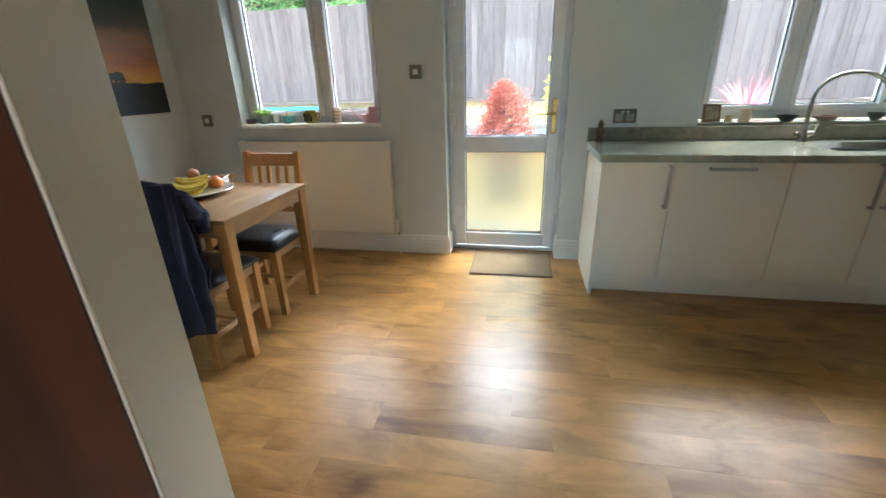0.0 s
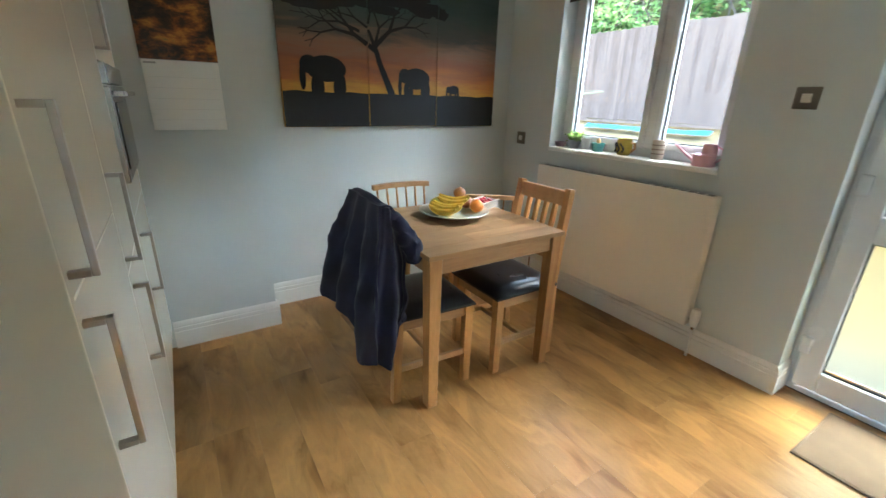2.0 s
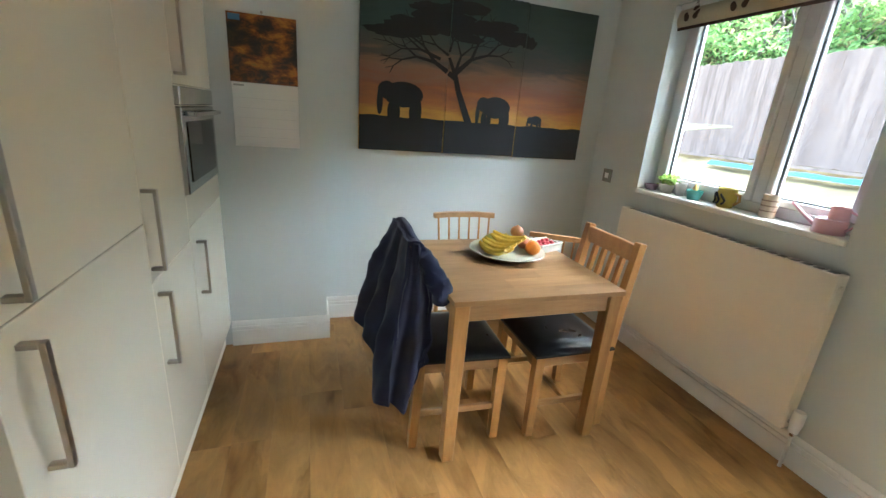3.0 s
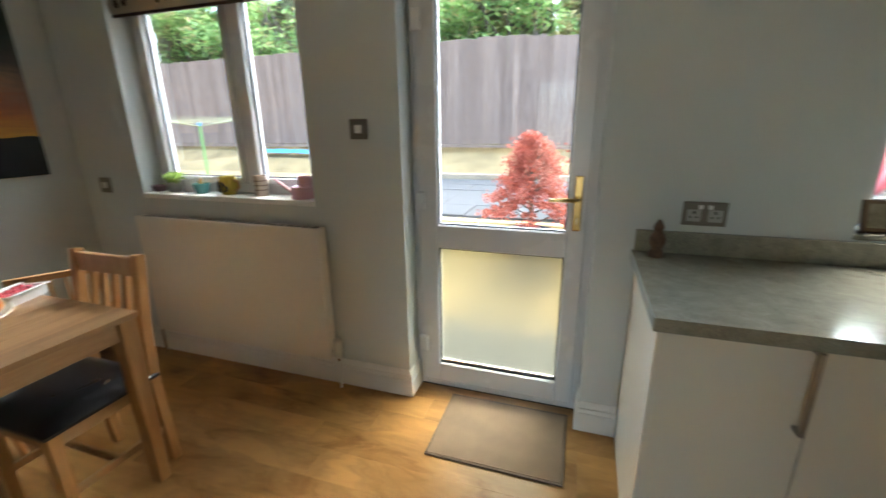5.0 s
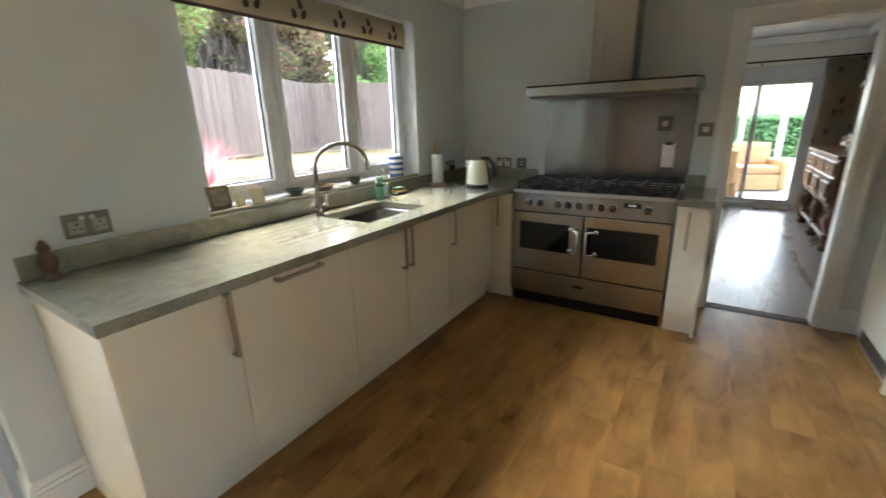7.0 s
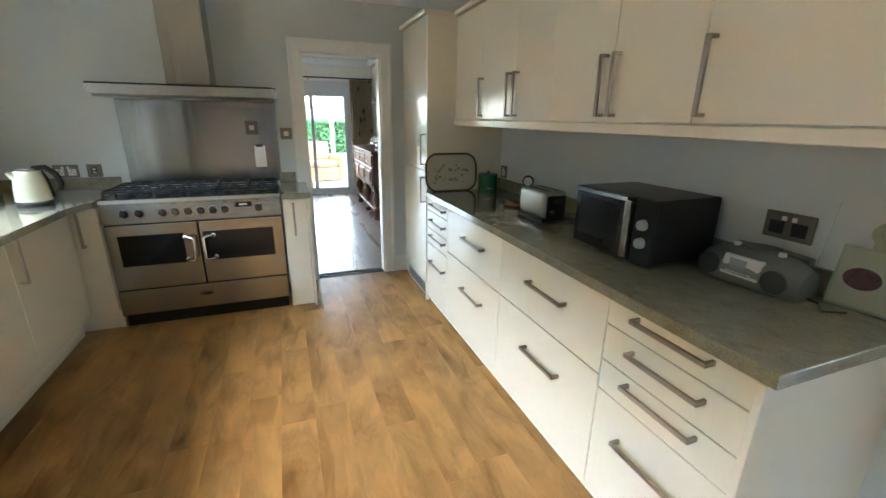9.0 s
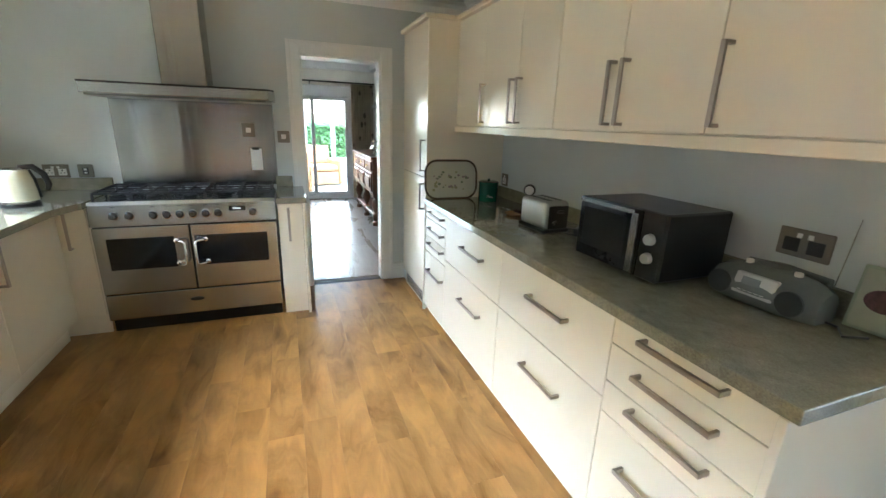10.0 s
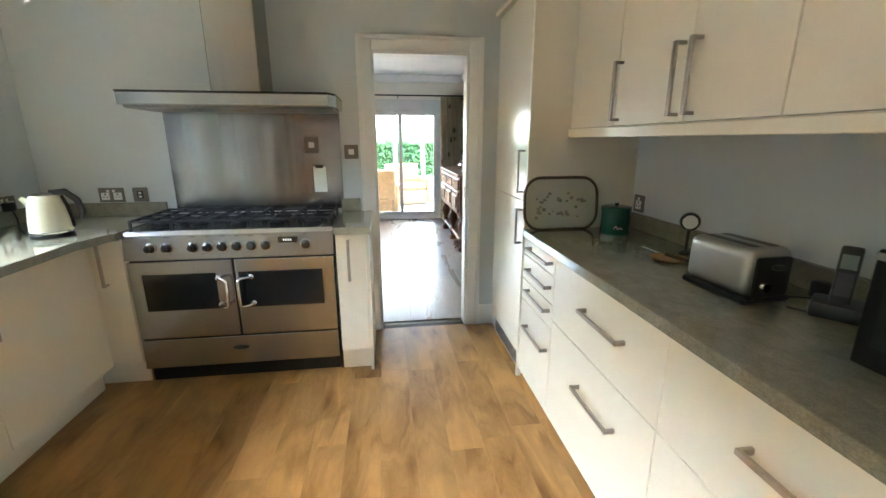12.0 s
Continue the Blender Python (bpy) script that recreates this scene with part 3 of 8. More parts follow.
ce = thing("corner_cabinet", "cream gloss cabinet in the corner beside the cooker", "cabinet", (3.5, 3.42, 0))
part("body", box(3.29, XE - 0.002, 3.345, FS + 0.03, 0.14, 0.868), CREAM_SIDE, ce)
part("plinth", box(3.31, 3.328, 3.345, 3.6, 0, 0.138), CREAM_SIDE, ce)
fp = front_panel("door", ce, 3.345, FS + 0.03, 3.27, 0.14, 0.866, "-x")
bow_handle((3.27, 3.445, 0.62), (3.27, 3.445, 0.85), (-1, 0, 0), fp)

na = thing("narrow_cabinet", "narrow cream gloss cabinet between cooker and doorway", "cabinet", (3.5, 2.12, 0))
part("body", box(3.28, XE - 0.002, 2.052, 2.222, 0.14, 0.868), CREAM_SIDE, na)
part("plinth", box(3.30, 3.318, 2.052, 2.222, 0, 0.138), CREAM_SIDE, na)
fp = front_panel("door", na, 2.052, 2.222, 3.26, 0.14, 0.866, "-x")
bow_handle((3.26, 2.15, 0.60), (3.26, 2.15, 0.83), (-1, 0, 0), fp)
part("end_panel", box(3.25, XE - 0.002, 2.032, 2.051, 0, 0.868, 0.0015), CREAM, na)

# units along the south wall
FR, WR = 1.172, 1.184
GRP2 = "cream drawer units on the inner wall"
XA = [0.556, 1.058, 1.835, 2.615, 3.078]


def drawers4(xm, hw, zh):
    zs = [0.06, 0.515, 0.635, 0.775, 0.866]
    return [("drawer", a, b, ("h", xm - hw, xm + hw, h)) for a, b, h in zip(zs, zs[1:], zh)]


def drawers2(xm, hw):
    return [("drawer", 0.06, 0.563, ("h", xm - hw, xm + hw, 0.408)), ("drawer", 0.563, 0.866, ("h", xm - hw, xm + hw, 0.744))]


base_unit("cream gloss unit of four drawers at the end of the run", XA[0], XA[1], YR, FR, "+y", drawers4(0.797, 0.127, (0.378, 0.605, 0.728, 0.848)), zp=0.058, group=GRP2, name="drawer_unit")
base_unit("cream gloss unit of two deep pan drawers", XA[1], XA[2], YR, FR, "+y", drawers2(1.413, 0.128), zp=0.058, group=GRP2, name="drawer_unit")
base_unit("cream gloss unit of two deep pan drawers", XA[2], XA[3], YR, FR, "+y", drawers2(2.168, 0.135), zp=0.058, group=GRP2, name="drawer_unit")
base_unit("narrow cream gloss unit of four drawers beside the tall cabinet", XA[3], XA[4] - 0.02, YR, FR, "+y", drawers4(2.79, 0.14, (0.388, 0.597, 0.714, 0.832)), zp=0.058, group=GRP2, name="drawer_unit")
single("end_panel", box(0.535, 0.5555, YR + 0.001, FR + 0.012, 0, 0.868, 0.0015), CREAM_SIDE, "cream end panel of the drawer units", "panel")

tl = thing("tall_cabinet", "tall cream gloss larder cabinet beside the doorway", "cabinet", (3.39, 0.86, 0))
part("body", box(3.0605, 3.70, YR, FR - 0.0195, 0.14, 2.13), CREAM_SIDE, tl)
part("side_panel", box(3.058, 3.0785, YR, FR, 0.9105, 2.13, 0.001), CREAM_SIDE, tl)
part("side_panel", box(3.058, 3.0785, FR - 0.018, FR + 0.008, 0.0, 0.868, 0.001), CREAM, tl)
for a, b, hz in ((0.14, 1.06, (0.82, 1.01)), (1.06, 2.128, (1.11, 1.33))):
    fp = front_panel("door", tl, 3.0795, 3.70, FR, a, b, "+y")
    bow_handle((3.115, FR, hz[0]), (3.115, FR, hz[1]), (0, 1, 0), fp)
part("plinth", box(3.0795, 3.70, FR - 0.045, FR - 0.028, 0, 0.138), CREAM_SIDE, tl)
vent = part("vent_grille", box(3.12, 3.66, FR - 0.0275, FR - 0.02, 0.02, 0.12, 0.002), NICKEL, tl, "dark plinth vent grille")
for i in range(5):
    part("slot", box(3.14, 3.64, FR - 0.0198, FR - 0.0185, 0.035 + 0.016 * i, 0.043 + 0.016 * i), BLACK, vent, "dark vent slot")
part("cornice", box(3.05, 3.71, YR, FR + 0.03, 2.131, 2.16, 0.006), CREAM, tl)
single("filler_panel", box(3.7005, XE, FR - 0.06, FR - 0.04, 0, 2.13), WALL, "painted infill between tall cabinet and wall", "panel")

FW = 0.95
XD = [0.56, 1.055, 1.44, 1.845, 2.20, 2.63, 3.056]
HD = [1.02, 1.405, 1.472, 2.16, 2.235, 2.60]
for k in range(6):
    wu = thing("wall_cabinet", "cream gloss wall cabinet with a long bow handle", "cabinet", ((XD[k] + XD[k + 1]) / 2, (YR + FW) / 2, 1.43), "cream wall cabinets")
    part("body", box(XD[k] + 0.0006, XD[k + 1] - 0.0006, YR, FW - 0.0195, 1.44, 2.13), CREAM_SIDE, wu)
    fp = front_panel("door", wu, XD[k], XD[k + 1], FW, 1.442, 2.128, "+y")
    bow_handle((HD[k], FW, 1.468), (HD[k], FW, 1.69), (0, 1, 0), fp)
single("end_panel", box(0.54, 0.5595, YR, FW + 0.002, 1.44, 2.13, 0.001), CREAM, "cream end panel of the wall cabinets", "panel")
single("light_pelmet", box(0.54, 3.057, FW - 0.012, FW + 0.012, 1.398, 1.4395, 0.003), CREAM, "cream pelmet under the wall cabinets", "pelmet")
single("cornice", box(0.53, 3.049, YR, FW + 0.03, 2.131, 2.16, 0.006), CREAM, "cream cornice on top of the wall cabinets", "cornice")

# tall bank on the south-west side
FT = 1.555
GT = "bank of tall cream cabinets"


def tall_unit(label, x0, x1, doors, extra=None):
    th = thing("tall_cabinet", label, "cabinet", ((x0 + x1) / 2, 1.25, 0), GT)
    part("body", box(x0 + 0.0006, x1 - 0.0006, 0.95, FT - 0.0195, 0.14, 2.2), CREAM_SIDE, th)
    part("plinth", box(x0, x1, FT - 0.055, FT - 0.037, 0, 0.138), CREAM_SIDE, th)
    for z0, z1, hx, h0, h1 in doors:
        fp = front_panel("door", th, x0, x1, FT, z0, z1, "+y")
        if hx is not None:
            bow_handle((hx, FT, h0), (hx, FT, h1), (0, 1, 0), fp)
    return th


tall_unit("tall cream gloss cabinet with two doors, first of the bank", -1.16, -0.50, [(0.14, 1.04, -0.568, 0.75, 0.995), (1.04, 2.198, -0.565, 1.08, 1.325)])
tall_unit("tall cream gloss cabinet with two doors, middle of the bank", -1.615, -1.16, [(0.14, 0.855, -1.195, 0.562, 0.806), (0.855, 2.198, -1.178, 0.897, 1.134)])
ov = tall_unit("tall cream gloss oven housing next to the projecting wall", -2.257, -1.615, [(0.14, 0.90, -1.70, 0.59, 0.82), (0.90, 1.03, None, 0, 0), (1.436, 2.198, -1.648, 1.475, 1.73)])
single("end_panel", box(-0.499, -0.478, YR + 0.001, FT + 0.014, 0, 2.2, 0.0015), CREAM, "cream gloss end panel of the tall bank", "panel")
single("cornice", box(-2.257, -0.47, YR + 0.001, FT + 0.03, 2.201, 2.23, 0.006), CREAM, "cream cornice on top of the tall bank", "cornice")

oven = thing("built_in_oven", "built-in steel oven with dark glass door in the housing", "oven", (-1.97, FT, 1.03))
part("body", box(-2.18, -1.63, FT - 0.45, FT - 0.02, 1.034, 1.43), BLACK, oven)
part("control_panel", box(-2.19, -1.62, FT - 0.019, FT + 0.018, 1.365, 1.432, 0.004), STEEL, oven)
dr = part("door", box(-2.19, -1.62, FT - 0.019, FT + 0.018, 1.034, 1.36, 0.004), STEEL, oven, "steel framed oven door")
part("window", box(-2.135, -1.675, FT + 0.0185, FT + 0.0215, 1.075, 1.305, 0.001), BLACKGLASS, dr, "dark glass window")
bow_handle((-2.14, FT + 0.018, 1.335), (-1.67, FT + 0.018, 1.335), (0, 1, 0), dr, mat=STEEL)


# ---- worktops ----
def worktop(name, label, outline, z0=0.87, z1=0.91):
    return single(name, prism(outline, z0, z1, bevel=0.004), GRANITE, label, "worktop", smooth=False)


SX0, SX1, SY0, SY1 = 1.90, 2.42, 3.56, 3.93
wt = thing("worktop", "polished grey-green granite worktop with upstand and drainer grooves", "worktop", (1.9, 3.75, 0.87))
bm = prism([(0.65, WS), (SX0, WS), (SX0, YW - 0.001), (0.65, YW - 0.001)], 0.87, 0.91)
prism([(SX0, WS), (SX1, WS), (SX1, SY0), (SX0, SY0)], 0.87, 0.91, bm)
prism([(SX0, SY1), (SX1, SY1), (SX1, YW - 0.001), (SX0, YW - 0.001)], 0.87, 0.91, bm)
prism([(SX1, WS), (3.04, WS), (3.235, 3.36), (3.235, 3.342), (XE - 0.001, 3.342), (XE - 0.001, YW - 0.001), (SX1, YW - 0.001)], 0.87, 0.91, bm)
bmesh.ops.remove_doubles(bm, verts=bm.verts, dist=0.0001)
part("slab", bm, GRANITE, wt)
part("upstand", box(0.66, XE - 0.022, YW - 0.021, YW - 0.001, 0.9105, 0.997, 0.002), GRANITE, wt)
part("upstand", box(XE - 0.021, XE - 0.001, 3.345, YW - 0.001, 0.9105, 0.997, 0.002), GRANITE, wt)
# grooves not cut: thin strips with the recess shade put into their colour
for i in range(5):
    y = 3.60 + 0.065 * i
    part("groove_shade_strip", box(1.40 + 0.02 * i, 1.86, y - 0.004, y + 0.004, 0.9102, 0.9112, 0.0003), surface("shaded_granite_groove", (0.12, 0.12, 0.10), 0.15, var=0.2, bump=0.02), wt, "dark strip painted as the shade in a drainer groove")
wt2 = thing("worktop", "polished grey-green granite worktop over the narrow cabinet", "worktop", (3.5, 2.12, 0.87))
part("slab", prism([(3.235, 2.022), (XE - 0.001, 2.022), (XE - 0.001, 2.228), (3.235, 2.228)], 0.87, 0.91, bevel=0.004), GRANITE, wt2)
part("upstand", box(XE - 0.021, XE - 0.001, 2.10, 2.228, 0.9105, 0.997, 0.002), GRANITE, wt2)
wt3 = thing("worktop", "long polished grey-green granite worktop over the drawer units", "worktop", (1.8, 0.87, 0.87))
part("slab", prism([(0.515, YR + 0.001), (3.057, YR + 0.001), (3.057, WR), (0.515, WR)], 0.87, 0.91, bevel=0.004), GRANITE, wt3)
part("upstand", box(0.53, 3.057, YR + 0.001, YR + 0.021, 0.9105, 0.997, 0.002), GRANITE, wt3)


# ---- range cooker and hood ----
def range_cooker():
    y0, y1, xf = 2.236, 3.336, 3.262
    th = thing("range_cooker", "wide stainless steel range cooker with twin ovens and gas hob", "cooker", (3.53, 2.786, 0))
    part("body", box(xf + 0.04, XE - 0.03, y0, y1, 0.10, 0.895), BLACK, th)
    part("plinth", box(xf + 0.05, xf + 0.07, y0 + 0.01, y1 - 0.01, 0, 0.10), BLACK, th, "black recessed plinth")
    bm = bmesh.new()
    pro = [(xf + 0.04, 0.752), (xf - 0.004, 0.752), (xf + 0.014, 0.885), (xf + 0.03, 0.905), (xf + 0.06, 0.905)]
    a, b = ([bm.verts.new((x, y, z)) for x, z in pro] for y in (y0, y1))
    for i in range(len(pro)):
        j = (i + 1) % len(pro)
        bm.faces.new((a[i], a[j], b[j], b[i]))
    bm.faces.new(a)
    bm.faces.new(b)
    cp = part("control_panel", bm, STEEL, th)
    for yk in (3.201, 3.115, 2.983, 2.907, 2.831, 2.755, 2.679, 2.603, 2.386):
        xk, zk = xf + 0.004, 0.818
        k = lathe([(0.026, 0.0), (0.026, -0.006), (0.019, -0.009), (0.018, -0.032), (0.015, -0.035)], (xk, yk, zk), 18, axis="X")
        box(xk - 0.038, xk - 0.03, yk - 0.003, yk + 0.003, zk - 0.018, zk + 0.018, 0.001, k)
        kn = part("knob", k, surface("dark_chrome", (0.10, 0.10, 0.10), 0.2, 0.9, var=0.1, bump=0), cp, "dark chrome control knob", True)
        part("knob_ring", lathe([(0.03, 0.001), (0.03, -0.003), (0.0265, -0.004)], (xk, yk, zk), 18, axis="X", cap=False), CHROME, cp, "chrome knob ring", True)
        part("mark", box(xf + 0.0075, xf + 0.0105, yk - 0.012, yk + 0.012, 0.872, 0.876), BLACK, cp, "printed mark above a knob")
    ds = part("display", box(xf + 0.004, xf + 0.009, 2.43, 2.535, 0.828, 0.86, 0.001), BLACKGLASS, cp, "black clock display")
    lit = bpy.data.materials.new("lit_digits")
    lit.use_nodes = True
    lit.node_tree.nodes["Principled BSDF"].inputs["Emission Color"].default_value = (0.9, 1, 1, 1)
    lit.node_tree.nodes["Principled BSDF"].inputs["Emission Strength"].default_value = 0.03
    for i in range(4):
        part("digit", box(xf + 0.0032, xf + 0.004, 2.462 + 0.013 * i, 2.468 + 0.013 * i, 0.839, 0.850), lit, ds, "lit clock digit")
    for a, b, wy0, wy1, hy in ((y0, 2.784, 2.305, 2.765, 2.757), (2.79, y1, 2.885, 3.265, 2.817)):
        d = part("oven_door", box(xf, xf + 0.04, a + 0.003, b - 0.003, 0.285, 0.742, 0.006, seg=2), STEEL, th, "steel oven door")
        part("window", box(xf - 0.003, xf - 0.0003, wy0, wy1, 0.455, 0.668, 0.001), BLACKGLASS, d, "dark oven window")
        o = hy + (0.058 if hy > 2.787 else -0.058)
        hb = tube([(xf + 0.002, o, 0.478), (xf - 0.03, o + (hy - o) * 0.25, 0.474), (xf - 0.048, o + (hy - o) * 0.75, 0.474), (xf - 0.054, hy, 0.486), (xf - 0.056, hy, 0.557), (xf - 0.054, hy, 0.628), (xf - 0.048, o + (hy - o) * 0.75, 0.640), (xf - 0.03, o + (hy - o) * 0.25, 0.640), (xf + 0.002, o, 0.636)], 0.0085, 10)
        part("handle", hb, CHROME, d, "curved chrome handle", True)
        for zz in (0.478, 0.636):
            part("handle_mount", lathe([(0.015, 0.0), (0.015, -0.004), (0.011, -0.007)], (xf, o, zz), 16, axis="X"), CHROME, d, "", True)
    dw = part("drawer", box(xf, xf + 0.04, y0 + 0.003, y1 - 0.003, 0.10, 0.278, 0.006, seg=2), STEEL, th, "steel storage drawer")
    bm = lathe([(1.0, 0), (1.0, 0.004), (0.9, 0.005)], (0, 0, 0), 24)
    turned(bm, Matrix.Translation((xf - 0.0003, 2.80, 0.205)) @ Matrix.Rotation(radians(-90), 4, "Y") @ Matrix.Diagonal((0.013, 0.045, 1, 1)))
    part("badge", bm, BLACK, dw, "small dark oval badge", True)
    hob = part("hob", box(xf + 0.035, XE - 0.03, y0 + 0.004, y1 - 0.004, 0.896, 0.906, 0.003), STEEL, th, "steel hob plate")
    for cy in (2.36, 2.57, 2.786, 3.0, 3.21):
        for cx in (3.43, 3.66):
            part("burner", lathe([(0.045, 0.907), (0.045, 0.922), (0.03, 0.924), (0.03, 0.932), (0.0, 0.934)], (cx, cy, 0), 18), IRON, hob, "black gas burner", True)
    for g in range(5):
        gy0, gy1 = y0 + 0.02 + g * 0.213, y0 + 0.02 + g * 0.213 + 0.205
        z = 0.952
        sup = part("pan_support", box(3.324, 3.776, (gy0 + gy1) / 2 - 0.005, (gy0 + gy1) / 2 + 0.005, z - 0.006, z + 0.006), IRON, hob, "black cast-iron pan support")
        bars = []
        for yy in (gy0, gy1):
            bars.append([(3.33, yy, z), (3.77, yy, z)])
        for xx in (3.33, 3.435, 3.55, 3.665, 3.77):
            bars.append([(xx, gy0, z + 0.001), (xx, gy1, z + 0.001)])
        for xx in (3.33, 3.55, 3.77):
            for yy in (gy0, gy1):
                bars.append([(xx, yy, z), (xx, yy, 0.9065)])
        for bar in bars:
            part("bar", tube(bar, 0.006, square=True), IRON, sup)


range_cooker()
single("splashback", box(XE - 0.012, XE - 0.001, 2.212, 3.285, 0.93, 1.572, 0.002), SHEET, "brushed steel splashback behind the hob", "splashback")


def hood():
    th = thing("cooker_hood", "stainless steel chimney hood over the range cooker", "cooker hood", (3.6, 2.77, 1.62))
    y0, y1 = 2.188, 3.315
    out = [(XE - 0.002, y0), (XE - 0.002, y1), (3.45, y1), (3.36, y1 - 0.03), (3.36, y0 + 0.035), (3.45, y0)]
    part("canopy", prism(out, 1.566, 1.629, bevel=0.004), STEEL, th)
    inner = [(x + (0.02 if x < 3.7 else -0.01), y + (0.02 if y < 2.7 else -0.02)) for x, y in out]
    part("filter_plate", prism(inner, 1.553, 1.5655), surface("dull_grey_filter", (0.18, 0.18, 0.18), 0.4, 0.8, var=0.15), th, "grey underside with filters")
    part("rim", prism([(x - (0.006 if x < 3.7 else 0), y) for x, y in out], 1.6295, 1.637), surface("smoked_trim", (0.05, 0.05, 0.05), 0.25, var=0.1), th, "thin dark top rim")
    part("chimney", box(3.54, XE - 0.002, 2.612, 2.885, 1.638, ZC - 0.02, 0.006), CHIMNEY, th, "steel chimney cover")


hood()


# ---- garden ----
GRAVEL = surface("yellow_gravel", (0.245, 0.178, 0.088), 0.95, var=0.32, scale=2.0, grain=38, bump=0.45, spec=0.2)
SLAB = surface("grey_paving", (0.066, 0.065, 0.065), 0.95, spec=0.1, var=0.14, scale=2.5, grain=60, bump=0.3)
SANDSTONE = surface("yellow_sandstone", (0.55, 0.42, 0.20), 0.85, var=0.15, scale=4, grain=50, bump=0.5)
FENCEWOOD = wood("weathered_fence_board", (0.19, 0.138, 0.112), (0.122, 0.088, 0.071), 0.9, "Z", False, 0.8)
FA, FB, FC, FD = (-16.0, 11.3), (-1.0, 11.1), (10.4, 13.6), (14.5, 8.0)
ZF = 1.02
bm = bmesh.new()
ys = [4.285, 5.4, 6.68, 6.70, 10.0, 10.5, 11.4, 14.5, 40.0, 400.0]
zs = [-0.13, -0.13, -0.14, -0.14, 0.30, 0.55, 0.98, 1.05, 1.2, 2.0]
xs = [-400, -40, -20, -12, -6, -3, -1, 1, 3, 4.5, 6, 7.5, 9, 10.5, 12, 20, 40, 400]


def fall(x):
    """How far the bank drops towards the east end of the garden."""
    return 0.34 * min(max((x + 1) / 6.5, 0), 1) + 0.12 * min(max((x - 7) / 5, 0), 1)


grid = [[bm.verts.new((x, y, z - fall(x) * min(max((z - 0.3) / 0.68, 0), 1) - 0.05 + 0.02 * noise.noise((x, y, 0)))) for x in xs] for y, z in zip(ys, zs)]
for a, b in zip(grid, grid[1:]):
    for i in range(len(xs) - 1):
        bm.faces.new((a[i], a[i + 1], b[i + 1], b[i]))
back = [bm.verts.new((x, -400 if k else 4.285, -0.18)) for k in (1, 0) for x in xs]
n = len(xs)
for i in range(n - 1):
    bm.faces.new((back[i], back[i + 1], grid[0][i + 1], grid[0][i]))
ground = single("ground", bm, GRAVEL, "yellow gravel ground rising towards the fence", "ground", kind="structure")
pav = single("pavement", box(-5, 9, 4.29, 5.30, -0.22, -0.135), SLAB, "grey paved path along the house", "pavement", kind="structure")
ter = single("pavement_2", box(-2.6, 13, 6.72, 10.0, -0.2, 0.40), surface("paving_joint", (0.055, 0.054, 0.052), 0.9, grain=60, bump=0.4), "grey paved raised terrace", "pavement", kind="structure")


def laid(parent, name, x0, x1, y0, y1, z, lx, ly, gap, mat, seed):
    rnd = random.Random(seed)
    cache = []
    for k in range(4):
        bm = box(-lx / 2 + gap, lx / 2 - gap, -ly / 2 + gap, ly / 2 - gap, 0, 0.02 + 0.003 * k)
        bmesh.ops.bevel(bm, geom=[e for e in bm.edges if all(v.co.z > 0.01 for v in e.verts)], offset=0.006, segments=1, affect="EDGES")
        cache.append(mesh_of(bm, name, mat))
    base, j = PLACE[parent.name], 0
    y = y0
    while y + ly <= y1 + 1e-6:
        x = x0 + (lx / 2 if j % 2 else 0)
        while x + lx <= x1 + 1e-6:
            p = new(name, rnd.choice(cache))
            p.parent = parent
            p.location = Vector((x + lx / 2, y + ly / 2, z)) - base
            x += lx
        y += ly
        j += 1


laid(pav, "slab", -2.7, 3.6, 4.40, 5.30, -0.135, 0.6, 0.45, 0.005, SLAB, 3)
laid(ter, "slab", -2.6, 9.6, 6.74, 10.0, 0.40, 0.9, 0.6, 0.003, SLAB, 4)
kerb = thing("retaining_wall", "low yellow sandstone retaining wall before the terrace", "wall", (1, 6.66, -0.2))
rnd = random.Random(8)
for r in range(3):
    x = -4.0 - 0.2 * (r % 2)
    while x < 6.5:
        ln = rnd.choice((0.35, 0.45, 0.55))
        part("stone", box(x, x + ln - 0.012, 6.60 + rnd.random() * 0.015, 6.715, -0.19 + r * 0.2, -0.005 + r * 0.2, 0.01), SANDSTONE, kerb)
        x += ln
edge = thing("edging", "pale brown timber sleepers edging the gravel bank", "edging", (1, 10.06, 0.42))
single("ground_2", box(-14, -2.605, 6.72, 10.14, -0.2, 0.425, 0.02), GRAVEL, "level bed of yellow gravel beside the terrace", "ground", kind="structure")
for i in range(6):
    part("sleeper", box(-2.6 + 2.4 * i, -0.21 + 2.4 * i, 10.0, 10.12, 0.36, 0.50, 0.01), surface("pale_edging_timber", (0.30, 0.23, 0.155), 0.9, var=0.2, grain=60, bump=0.4), edge)


